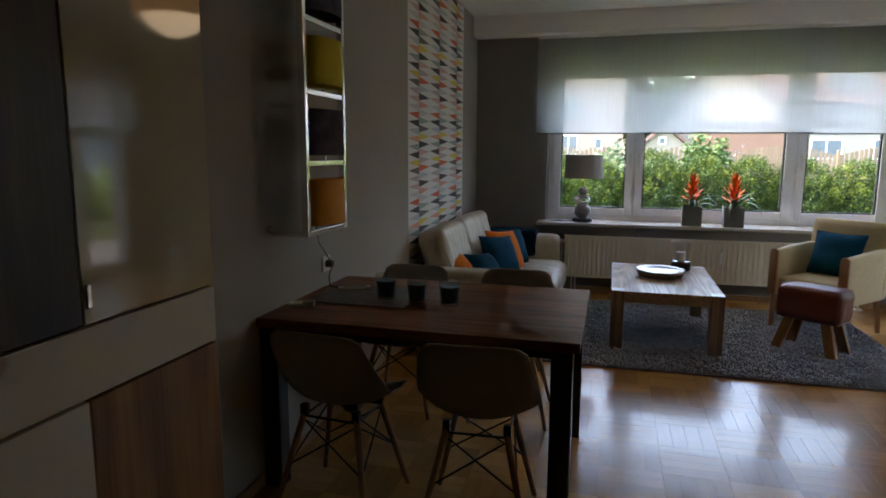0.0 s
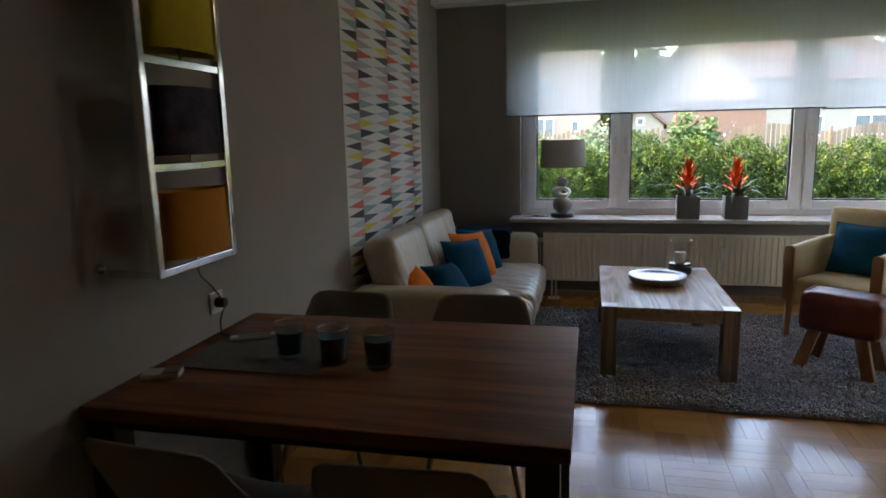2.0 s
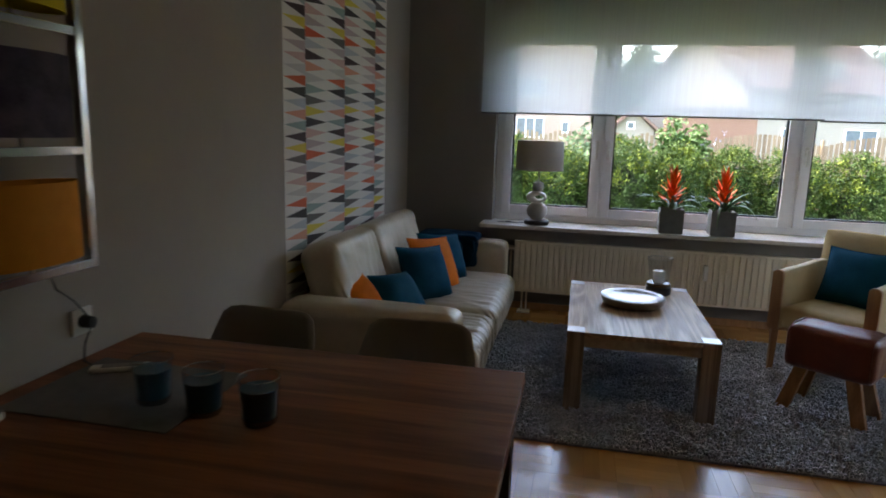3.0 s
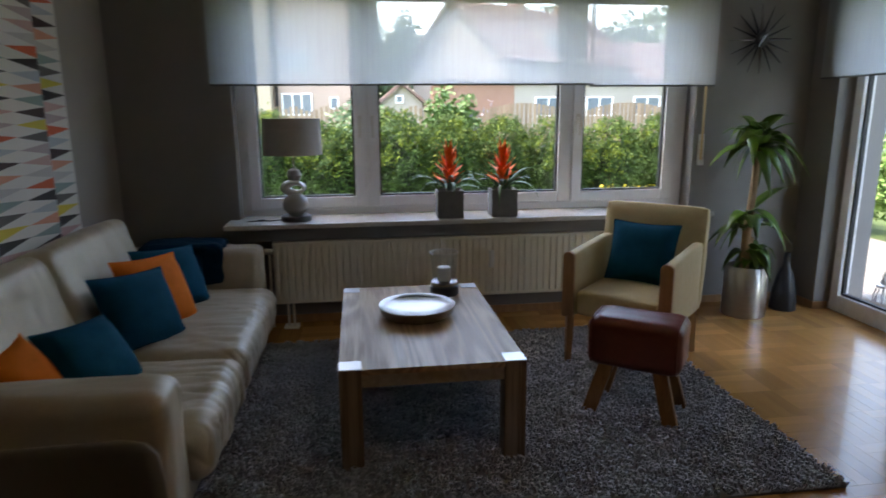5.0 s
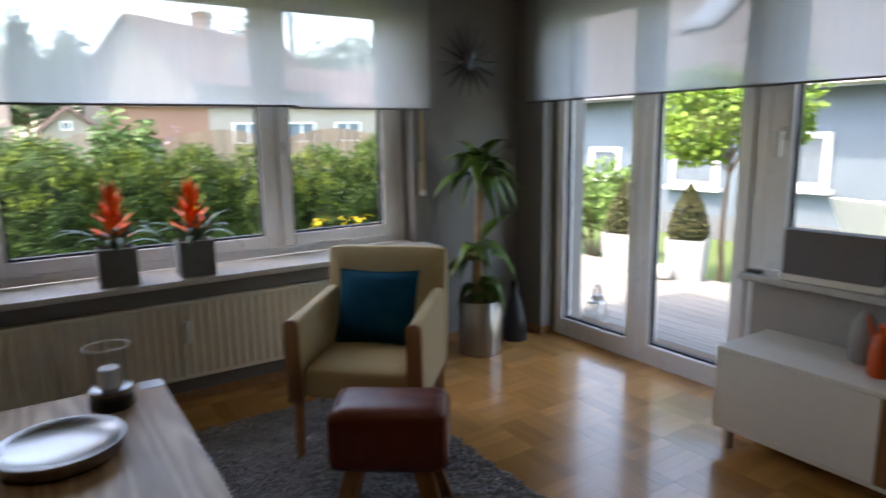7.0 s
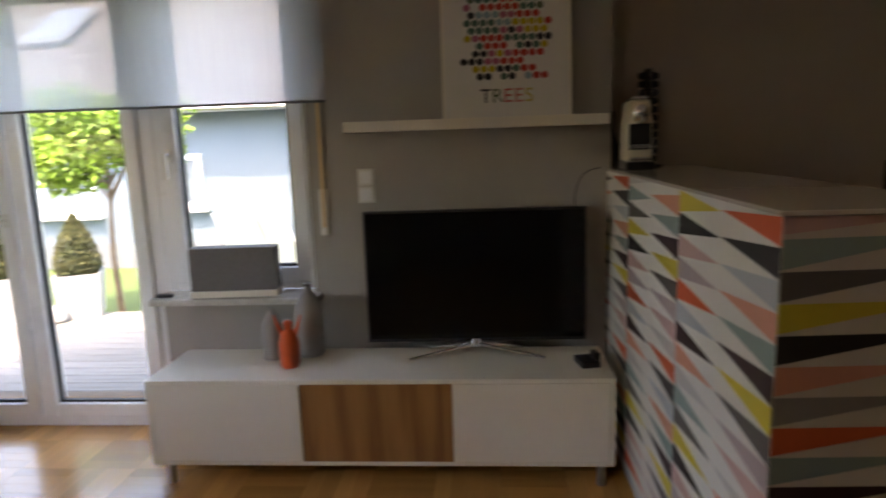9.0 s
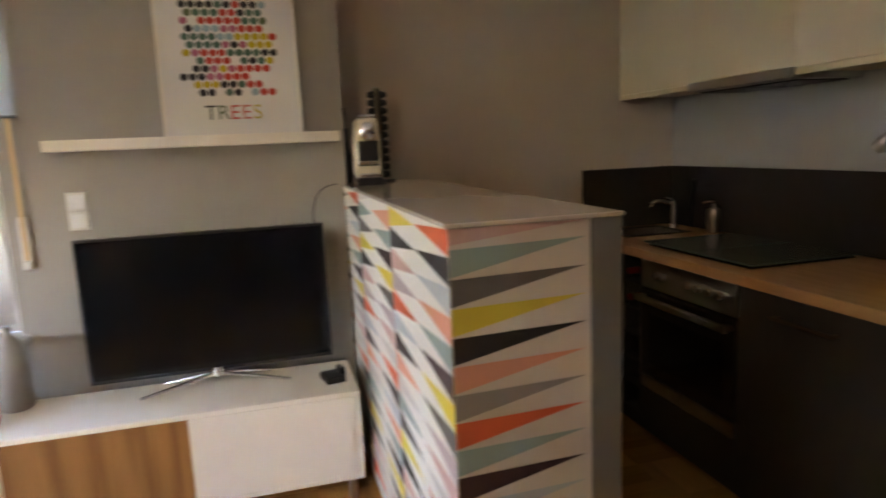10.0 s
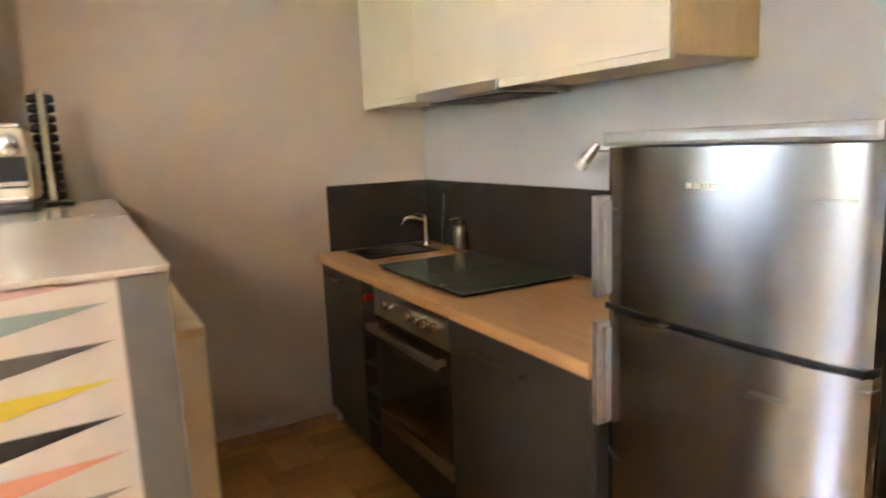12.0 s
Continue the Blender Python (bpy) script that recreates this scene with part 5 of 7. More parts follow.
code = dict(R=0, P=1, K=2, Y=3, G=4, B=5, C=6, O=7)
rgp = random.Random(5)
lists = {}
for j in range(18):
    line = rows[j % len(rows)] if j < 12 else rows[(j * 5) % 12][::-1]
    for i, ch in enumerate(line):
        if ch != ".":
            lists.setdefault(code[ch], []).append((3.275 - 0.036 * (i + 0.5 * (j % 2)) - 0.03, 0.20 + 0.0335 * j))
for mi, pts in lists.items():
    me_dot = None
    for y, z in pts:
        if me_dot is None:
            b = bmesh.new()
            b.faces.new([b.verts.new((0, 0.0165 * math.cos(k * math.pi / 6), 0.0165 * math.sin(k * math.pi / 6))) for k in range(12)])
            o = part("dot", b, DOTS[mi], ps)
            me_dot = o.data
        else:
            o = new("dot", me_dot)
            o.parent = ps
        o.matrix_basis = Matrix.Translation((-0.0068, y, z))
for ch, dy, mi in (("T", 0.0, 2), ("R", 0.052, 7), ("E", 0.104, 0), ("E", 0.152, 6), ("S", 0.20, 3)):
    cu = bpy.data.curves.new("letter", "FONT")
    cu.body, cu.size, cu.extrude = ch, 0.088, 0.0004
    cu.materials.append(DOTS[mi])
    lt = new("letter", cu)
    lt.parent = ps
    lt.matrix_basis = Matrix.Translation((-0.0072, 3.175 - dy, 0.085)) @ Matrix(((0, 0, -1, 0), (-1, 0, 0, 0), (0, 1, 0, 0), (0, 0, 0, 1)))

sw = thing("light_switch", "double white light switch on the wall", "switch", at=pose(X_R, 3.725, 1.25))
for z in (-0.041, 0.041):
    p = part("plate", box(-0.010, 0.0, -0.04, 0.04, z - 0.040, z + 0.040, 0.003), SOCKET_WHITE, sw)
    part("rocker", box(-0.0145, -0.0102, -0.029, 0.029, z - 0.029, z + 0.029, 0.003), PVC, p)

# small things on the unit and the sill
spk = thing("speaker", "grey cloth-fronted wireless speaker on the sill", "speaker", at=pose(3.41, 4.385, 0.7352, 0, 0, 4))
part("grille", box(-0.045, 0.045, -0.208, 0.208, 0.032, 0.243, 0.004), material("speaker_cloth", (0.17, 0.16, 0.155), 0.9, vary=0.08, scale=60, bump=0.3, bump_scale=500), spk, "grey cloth front")
part("base", box(-0.05, 0.05, -0.213, 0.213, 0.0, 0.0315, 0.006), WHITE_MATT, spk, "white plastic base")
cp = thing("cable_plug", "small dark plug lying on the sill", "plug", at=pose(3.38, 4.74, 0.7352))
part("body", box(-0.012, 0.012, -0.04, 0.04, 0, 0.02, 0.007), BLACK_PLASTIC, cp)


def bottle_vase(x, y, s, mat, label):
    t = thing("bottle_vase", label, "vase", at=pose(x, y, 0.4832))
    part("body", lathe([(0.0, 0), (0.055 * s, 0), (0.066 * s, 0.012 * s), (0.068 * s, 0.16 * s), (0.062 * s, 0.23 * s), (0.035 * s, 0.285 * s), (0.017 * s, 0.305 * s), (0.016 * s, 0.335 * s), (0.02 * s, 0.34 * s), (0.012 * s, 0.34 * s), (0.011 * s, 0.30 * s), (0.0, 0.29 * s)], 32), mat, t, smooth=True)


bottle_vase(3.255, 3.99, 1.0, CERAMIC_GREY, "tall matt grey ceramic bottle vase")
bottle_vase(3.20, 4.15, 0.72, CERAMIC_GREY, "small matt grey ceramic bottle vase")
fig = tagged(part("figurine", lathe([(0.0, 0), (0.036, 0), (0.045, 0.02), (0.046, 0.11), (0.034, 0.155), (0.016, 0.172), (0.018, 0.19), (0.022, 0.2), (0.012, 0.212), (0.0, 0.214)], 24), ORANGE_BOTTLE, smooth=True), "orange glazed ceramic figurine with raised arms", "figurine")
b = bmesh.new()
b.from_mesh(fig.data)
for sy in (-1, 1):
    tube([(0, sy * 0.026, 0.14), (0, sy * 0.042, 0.18), (0, sy * 0.060, 0.235)], 0.013, 8, b, r_end=0.004)
b.to_mesh(fig.data)
b.free()
fig.matrix_basis = pose(3.09, 4.04, 0.4832)
rc = thing("cable_box", "small black box beside the television foot", "box", at=pose(3.09, 2.735, 0.4832, 0, 0, 12))
part("case", box(-0.055, 0.055, -0.035, 0.045, 0, 0.028, 0.005), BLACK_PLASTIC, rc)
part("stand", box(-0.03, 0.03, -0.045, -0.02, 0, 0.055, 0.006), BLACK_PLASTIC, rc)
cd = thing("tv_cable", "thin dark cable from bar top to television", "cable")
part("cable", tube([(3.44, 2.63, 1.303), (3.432, 2.672, 1.298), (3.426, 2.708, 1.278), (3.425, 2.733, 1.24), (3.428, 2.747, 1.18), (3.43, 2.748, 1.10), (3.43, 2.735, 1.02)], 0.003, 6), BLACK_PLASTIC, cd)

# ---- bar and kitchen ----
BX0, BX1, BY0, BY1, BZ = 1.675, 3.66, 2.195, 2.60, 1.30
bar = thing("bar_cabinet", "tall bar cabinet covered in coloured triangle film", "cabinet", at=pose(0, 0, 0))
b = box(BX0 + 0.006, BX1, BY0 + 0.006, BY1 - 0.006, 0.05, BZ - 0.0105)
put(b, BX0 + 0.03, BX1, BY0 + 0.03, BY1 - 0.02, 0.0, 0.05)
part("body", b, BAR_GREY, bar, "grey carcass")
part("top", box(BX0 - 0.004, BX1, BY0 - 0.004, BY1 + 0.002, BZ - 0.010, BZ, 0.002), BAR_TOP, bar, "pale glossy laminate top")
part("side_strip", box(BX0 - 0.002, BX0 + 0.0055, BY0, BY0 + 0.075, 0.05, BZ - 0.011, 0.001), BAR_GREY, bar, "plain grey side strip")
FILM = (
    ((BX0 + 0.001, BX0 + 0.315, ON_RIGHT, 1.262), (BX0 + 0.645, BX0 + 0.318, ON_LEFT, 1.258)),
    ((BX0 + 0.646, BX0 + 0.97, ON_RIGHT, 1.435), (BX0 + 1.31, BX0 + 0.973, ON_LEFT, 1.098)),
    ((BX0 + 1.311, BX0 + 1.64, ON_RIGHT, 1.267), (BX1 - 0.001, BX0 + 1.643, ON_LEFT, 1.64)),
)
for cols in FILM:
    triangle_sheet("front_panel", 0.05, BZ - 0.0115, 0.0645, cols, lambda u, v, w: (u, BY1 - 0.004 + w, v), bar, "white film with coloured triangles")
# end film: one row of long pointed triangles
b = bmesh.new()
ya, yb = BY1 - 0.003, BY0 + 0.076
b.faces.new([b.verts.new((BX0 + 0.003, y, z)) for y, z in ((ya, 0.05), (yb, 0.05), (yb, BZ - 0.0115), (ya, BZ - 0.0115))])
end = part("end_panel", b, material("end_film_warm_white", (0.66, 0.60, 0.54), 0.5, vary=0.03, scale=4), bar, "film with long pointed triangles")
for i, mi in enumerate((10, 5, 11, 4, 3, 2, 6, 1, 5, 9, 8, 12, 4, 2, 6, 1, 5, 3, 10, 7)):
    zt = BZ - 0.012 - i * 0.0635 + 0.0265 * (i > 0)
    h = 0.034 if i == 0 else 0.0605
    zb = max(0.052, zt - h)
    if zt < 0.09:
        break
    b = bmesh.new()
    b.faces.new([b.verts.new((BX0 + 0.002, y, z)) for y, z in ((ya, zt - 0.006 * (i > 0)), (ya, zb - 0.006 * (i > 0)), (yb + 0.012, zt))])
    part("triangle", b, INKS[mi - 1], end)

side = thing("back_panel", "cream board fixed behind the bar cabinet", "panel", at=pose(0, 0, 0))
part("board", box(1.80, 3.4, 2.132, 2.188, 0.0, 1.135, 0.003), CREAM_CAB, side)
part("edge_trim", box(1.792, 3.4, 2.130, 2.189, 1.1355, 1.155, 0.003), CAB_SIDE, side)

# capsule machine
cm = thing("capsule_machine", "cream and chrome capsule coffee machine", "coffee machine", at=pose(3.31, 2.50, BZ, 0, 0, -94) @ Matrix.Diagonal((0.97, 1.05, 1.14, 1)))
b = soft_block(-0.058, 0.058, -0.10, 0.13, 0.03, 0.255, 0.018, cuts=8)
for v in b.verts:
    if v.co.z > 0.2:
        v.co.x *= 0.85
part("body", b, CREAM_CAB, cm, "cream plastic body", smooth=True)
part("base", box(-0.062, 0.062, -0.145, 0.13, 0.0, 0.032, 0.01), BLACK_PLASTIC, cm, "black base")
part("drip_bay", box(-0.045, 0.045, -0.108, -0.097, 0.075, 0.17, 0.004), BLACK_PLASTIC, cm, "dark cup recess")
part("cup_rest", box(-0.043, 0.043, -0.1125, -0.1085, 0.080, 0.094, 0.001), CHROME, cm, "chrome strip of the cup rest")
part("drip_tray", box(-0.045, 0.045, -0.14, -0.085, 0.032, 0.048, 0.004), CHROME, cm)
part("head", moved(lathe([(0.0, 0), (0.032, 0), (0.036, 0.01), (0.032, 0.035), (0.016, 0.045), (0.0, 0.045)], 20), pose(0, -0.085, 0.205, 90, 0, 0)), CHROME, cm, "chrome brewing head", smooth=True)
part("lever", tube([(-0.03, -0.03, 0.25), (-0.03, -0.075, 0.262), (0.03, -0.075, 0.262), (0.03, -0.03, 0.25)], 0.008, 8), CHROME, cm, smooth=True)
part("lid", box(-0.03, 0.03, 0.0, 0.12, 0.252, 0.266, 0.006), BLACK_PLASTIC, cm)
cs = thing("capsule_stand", "chrome capsule stand filled with dark capsules", "capsule holder", at=pose(3.50, 2.41, BZ, 0, 0, -82))
part("base", lathe([(0.0, 0), (0.075, 0), (0.075, 0.01), (0.0, 0.014)], 24), BLACK_PLASTIC, cs)
part("column", box(-0.016, 0.016, -0.016, 0.016, 0.012, 0.445, 0.004), CHROME, cs)
for sx in (-1, 1):
    for k in range(11):
        part("capsule", lathe([(0.0, 0), (0.020, 0.0), (0.019, 0.004), (0.013, 0.028), (0.0, 0.030)], 12), BLACK_PLASTIC, cs, at=pose(sx * 0.017, -0.012, 0.035 + k * 0.0375, 0, 90 * sx, 0), smooth=True)
pb = thing("bar_plant", "dark slim bottles at the wall on the bar", "bottle", at=pose(3.57, 2.555, BZ))
part("body", lathe([(0.0, 0), (0.035, 0), (0.037, 0.1), (0.02, 0.15), (0.013, 0.17), (0.013, 0.26), (0.0, 0.262)], 16), BLACK_PLASTIC, pb, smooth=True)
part("spout", tube([(0, 0, 0.26), (0.0, 0.005, 0.36)], 0.005, 6), BLACK_PLASTIC, pb)

# base units
KX1, KF = 3.718, 1.26
def front(t, x0, x1, z0, z1, mat, label, name="door"):
    return part(name, box(x0 + 0.0015, x1 - 0.0015, KF - 0.018, KF, z0, z1, 0.0015), mat, t, label)


def bar_handle(parent, x0, x1, z):
    b = box(x0, x1, KF + 0.022, KF + 0.032, z - 0.006, z + 0.006, 0.002)
    for x in (x0 + 0.012, x1 - 0.012):
        put(b, x - 0.005, x + 0.005, KF - 0.001, KF + 0.0225, z - 0.005, z + 0.005)
    part("handle", b, material("bronze_handle", (0.16, 0.11, 0.075), 0.4, 0.8), parent, "slim dark bar handle")


u = thing("sink_unit", "anthracite kitchen base unit under the sink", "base unit")
part("body", box(3.21, KX1, Y_K + 0.02, KF - 0.02, 0.1, 0.898), ANTHRACITE, u)
d = front(u, 3.21, KX1, 0.105, 0.895, ANTHRACITE, "anthracite door")
bar_handle(d, 3.42, 3.60, 0.84)
u = thing("bottle_rack", "narrow open bottle rack in the kitchen units", "wine rack")
b = box(3.043, 3.055, Y_K + 0.02, KF, 0.1, 0.898)
put(b, 3.197, 3.209, Y_K + 0.02, KF, 0.1, 0.898)
put(b, 3.055, 3.197, Y_K + 0.02, Y_K + 0.035, 0.1, 0.898)
for k in range(7):
    put(b, 3.055, 3.197, Y_K + 0.035, KF - 0.004, 0.1 + k * 0.131, 0.112 + k * 0.131)
part("rack", b, ANTHRACITE, u)
for k, z in enumerate((0.636, 0.767)):
    bo = thing("wine_bottle", "dark wine bottle with red capsule lying in the rack", "bottle", at=pose(3.126, KF, z + 0.05, 90, 0, 0), group="bottles in the rack")
    bo.matrix_basis = pose(3.126, KF + 0.012, z + 0.05, 90, 0, 0)
    part("neck", lathe([(0.0, 0.0), (0.0145, 0.0), (0.0145, 0.09), (0.034, 0.14), (0.037, 0.17), (0.037, 0.30), (0.0, 0.30)], 16), OVEN_GLASS, bo, smooth=True)
    part("capsule", lathe([(0.0, -0.001), (0.0158, -0.001), (0.0158, 0.06), (0.0150, 0.06)], 16), material("red_foil", (0.45, 0.02, 0.012), 0.3, 0.5), bo, "red foil", smooth=True)
ov = thing("oven", "built-in steel and black glass oven", "oven")
part("body", box(2.398, 3.04, Y_K + 0.02, KF - 0.02, 0.1, 0.898), ANTHRACITE, ov)
pn = part("control_panel", box(2.40, 3.038, KF - 0.018, KF + 0.004, 0.762, 0.896, 0.003), STEEL, ov, "brushed steel control panel")
for k, x in enumerate((2.90, 2.855, 2.68, 2.615, 2.55, 2.485)):
    kb = lathe([(0.0, 0), (0.019, 0), (0.018, 0.014), (0.0145, 0.02), (0.0, 0.021)], 18)
    part("knob", moved(kb, pose(x, KF + 0.0045, 0.832, -90, 0, 0)), CHROME, pn, "round silver knob", smooth=True)
dr = part("oven_door", box(2.40, 3.038, KF - 0.018, KF + 0.006, 0.335, 0.752, 0.004), OVEN_GLASS, ov, "black glass oven door")
b = box(2.405, 3.033, KF + 0.035, KF + 0.055, 0.702, 0.732, 0.005)
for x in (2.43, 3.01):
    put(b, x - 0.012, x + 0.012, KF + 0.004, KF + 0.0355, 0.706, 0.728, 0.002)
part("handle", b, STEEL, dr, "steel bar handle")
part("inner_window", box(2.47, 2.97, KF + 0.0065, KF + 0.0075, 0.40, 0.64), SCREEN, dr)
part("drawer_front", box(2.40, 3.038, KF - 0.018, KF, 0.105, 0.262, 0.002), ANTHRACITE, ov, "anthracite drawer front")
part("lower_trim", box(2.40, 3.038, KF - 0.018, KF + 0.004, 0.268, 0.328, 0.003), STEEL, ov, "steel trim below the door")
u = thing("dishwasher", "integrated dishwasher with anthracite front", "dishwasher")
part("body", box(1.70, 2.395, Y_K + 0.02, KF - 0.02, 0.1, 0.898), ANTHRACITE, u)
d = front(u, 1.70, 2.395, 0.105, 0.895, ANTHRACITE, "anthracite front")
bar_handle(d, 1.95, 2.21, 0.815)
part("end_panel", box(1.672, 1.698, Y_K + 0.01, KF, 0.0, 0.898, 0.002), ANTHRACITE, u, "anthracite end panel")
tagged(part("plinth", box(1.70, KX1, KF - 0.07, KF - 0.055, 0.0, 0.098), ANTHRACITE), "anthracite plinth under the kitchen units", "plinth", kind="structure")
# worktop with the sink cut out
SX0, SX1, SY0, SY1 = 3.37, 3.66, 0.76, 1.13
WT = thing("worktop", "beech-coloured kitchen worktop on dark units", "worktop")
b = box(1.664, SX0, Y_K + 0.002, 1.288, 0.90, 0.94)
put(b, SX1, KX1, Y_K + 0.002, 1.288, 0.90, 0.94)
put(b, SX0, SX1, Y_K + 0.002, SY0, 0.90, 0.94)
put(b, SX0, SX1, SY1, 1.288, 0.90, 0.94)
part("board", b, WORKTOP, WT)
part("edge_band", box(1.664, KX1, 1.2884, 1.2905, 0.901, 0.939), WORKTOP, WT, "beech-coloured front edge")
sn = thing("sink", "small dark inset kitchen sink with steel rim", "sink")
b = bmesh.new()
for q in ((SX0 - 0.012, SX0 + 0.02, SY0 - 0.012, SY1 + 0.012), (SX1 - 0.02, SX1 + 0.012, SY0 - 0.012, SY1 + 0.012), (SX0 + 0.02, SX1 - 0.02, SY0 - 0.012, SY0 + 0.02), (SX0 + 0.02, SX1 - 0.02, SY1 - 0.02, SY1 + 0.012)):
    put(b, *q, 0.9405, 0.9445, 0.001)
part("rim", b, DARK_METAL, sn)
b = box(SX0 + 0.012, SX0 + 0.02, SY0 + 0.012, SY1 - 0.012, 0.81, 0.94)
put(b, SX1 - 0.02, SX1 - 0.012, SY0 + 0.012, SY1 - 0.012, 0.81, 0.94)
put(b, SX0 + 0.02, SX1 - 0.02, SY0 + 0.012, SY0 + 0.02, 0.81, 0.94)
put(b, SX0 + 0.02, SX1 - 0.02, SY1 - 0.02, SY1 - 0.012, 0.81, 0.94)
put(b, SX0 + 0.012, SX1 - 0.012, SY0 + 0.012, SY1 - 0.012, 0.802, 0.81)
part("basin", b, STEEL, sn)
part("drain", lathe([(0.0, 0), (0.03, 0), (0.03, 0.004), (0.0, 0.005)], 16, (3.51, 0.92, 0.81)), CHROME, sn)
tp = thing("tap", "chrome single-lever kitchen tap", "tap", at=pose(3.575, 0.712, 0.941))
part("column", lathe([(0.0, 0), (0.025, 0), (0.022, 0.01), (0.019, 0.02), (0.019, 0.15), (0.0, 0.156)], 16), CHROME, tp, smooth=True)
part("spout", tube([(0.004, 0.008, 0.135), (0.02, 0.05, 0.150), (0.034, 0.095, 0.152), (0.040, 0.112, 0.140), (0.042, 0.116, 0.118)], 0.011, 10), CHROME, tp, smooth=True)
part("lever", tube([(0, 0, 0.155), (0.008, 0.02, 0.166), (0.02, 0.05, 0.172)], 0.006, 8), CHROME, tp, smooth=True)
so = thing("soap_dispenser", "brushed steel pump soap dispenser", "soap dispenser", at=pose(3.285, 0.67, 0.941))
part("bottle", lathe([(0.0, 0), (0.032, 0), (0.034, 0.004), (0.034, 0.12), (0.03, 0.128), (0.012, 0.13), (0.010, 0.15), (0.0, 0.15)], 20), STEEL, so, smooth=True)
part("pump", tube([(0, 0, 0.148), (0, 0, 0.165), (0.03, 0.02, 0.163), (0.045, 0.03, 0.155)], 0.006, 8), CHROME, so, smooth=True)
br = thing("dish_brush", "dark dish brush standing at the wall", "brush", at=pose(3.50, 0.652, 0.941))
part("handle", tube([(0, 0, 0.0), (0.005, -0.01, 0.16), (0.0, -0.02, 0.22)], 0.007, 8), BLACK_PLASTIC, br, smooth=True)
part("head", box(-0.016, 0.016, -0.036, -0.016, 0.205, 0.275, 0.008), BLACK_PLASTIC, br)
hb = thing("hob_cover", "two grey-green glass cover boards over the hob", "hob cover")
part("board", box(2.762, 3.12, 0.675, 1.20, 0.954, 0.960, 0.002), HOB_COVER, hb)
part("board", box(2.40, 2.758, 0.675, 1.20, 0.954, 0.960, 0.002), HOB_COVER, hb)
b = bmesh.new()
for x in (2.43, 2.73, 2.79, 3.09):
    for y in (0.70, 1.17):
        put(b, x - 0.008, x + 0.008, y - 0.008, y + 0.008, 0.9465, 0.954)
part("foot", b, BLACK_PLASTIC, hb)
b = box(2.42, 3.10, 0.68, 1.19, 0.9405, 0.9462, 0.002)
tagged(part("hob", b, SCREEN), "black glass hob in the worktop", "hob")
# splashback boards
structure("splashback", box(1.66, KX1 - 0.013, Y_K, Y_K + 0.012, 0.941, 1.285, 0.001), SPLASH, "anthracite splashback board behind the worktop", "splashback")
structure("splashback", box(KX1 - 0.010, X_K, Y_K, 1.21, 0.941, 1.285, 0.001), SPLASH, "anthracite splashback board at the side wall", "splashback")
# wall units
for k, (x0, x1) in enumerate(((3.10, KX1 - 0.004), (2.47, 3.10), (1.71, 2.47))):
    wu = thing("wall_unit", "cream lacquered kitchen wall unit", "wall unit", group="kitchen wall units")
    zb = 1.68 if k != 1 else 1.72
    # right-hand body takes the maple tone: warm lamplight put into its colour
    part("body", box(x0, x1 - 0.0005, Y_K + 0.001, 0.955, zb, 2.30, 0.001), CAB_SIDE if k == 2 else CREAM_CAB, wu)
    part("door", box(x0 + 0.0015, x1 - 0.0015, 0.957, 0.976, 1.694 if k != 1 else 1.7, 2.298, 0.0015), CREAM_CAB, wu, "cream lacquered door")
    if k != 1:
        part("light_rail", box(x0, x1 - 0.0005, 0.956, 0.974, 1.668, 1.6925, 0.001), CREAM_CAB, wu)
hd = thing("cooker_hood", "flat pull-out steel cooker hood under the wall unit", "cooker hood")
part("body", box(2.475, 3.095, Y_K + 0.02, 0.95, 1.655, 1.719, 0.003), STEEL, hd)
part("pull_out", box(2.475, 3.095, 0.95, 0.985, 1.658, 1.698, 0.003), STEEL, hd, "steel pull-out front")
for k in range(2):
    part("grease_filter", box(2.50 + k * 0.295, 2.78 + k * 0.295, 0.68, 0.93, 1.650, 1.6548), DARK_METAL, hd)
# clip spot
sp = thing("spot_lamp", "small nickel clip spot above the worktop", "spot lamp", at=pose(2.24, 0.72, 1.415) @ Matrix.Scale(0.85, 4))
part("arm", tube([(-0.08, -0.07, 0.02), (0.0, 0.0, 0.02)], 0.006, 8), CHROME, sp)
part("head", moved(lathe([(0.0, 0.0), (0.014, 0.0), (0.02, 0.03), (0.03, 0.085), (0.0, 0.085)], 20), pose(0.0, 0.0, 0.05, 0, 140, 25)), STEEL, sp, "nickel spot head", smooth=True)
part("lens", moved(lathe([(0.0, 0.085), (0.029, 0.085), (0.031, 0.115), (0.026, 0.13), (0.0, 0.135)], 20), pose(0.0, 0.0, 0.05, 0, 140, 25)), CERAMIC_PALE, sp, "frosted glass lens", smooth=True)
# double socket on the splashback
ks = thing("wall_socket", "grey wall socket on the splashback", "socket", at=pose(2.23, Y_K + 0.0125, 1.17))
part("plate", box(-0.04, 0.04, 0.0, 0.01, -0.04, 0.04, 0.004), BAR_GREY, ks)

# fridge-freezer
FX0_, FX1_, FY0, FY1, FT = 1.065, 1.655, 0.66, 1.20, 1.49
fr = thing("fridge_freezer", "brushed steel two-door fridge-freezer", "fridge")
part("body", box(FX0_, FX1_, FY0, FY1, 0.04, FT - 0.035, 0.006), DARK_METAL, fr, "dark grey fridge body")
part("top", box(FX0_ - 0.003, FX1_ + 0.003, FY0, FY1 + 0.055, FT - 0.034, FT, 0.010, 2), material("grey_top_cover", (0.30, 0.30, 0.30), 0.35, 0.4, vary=0.03), fr, "grey top cover")


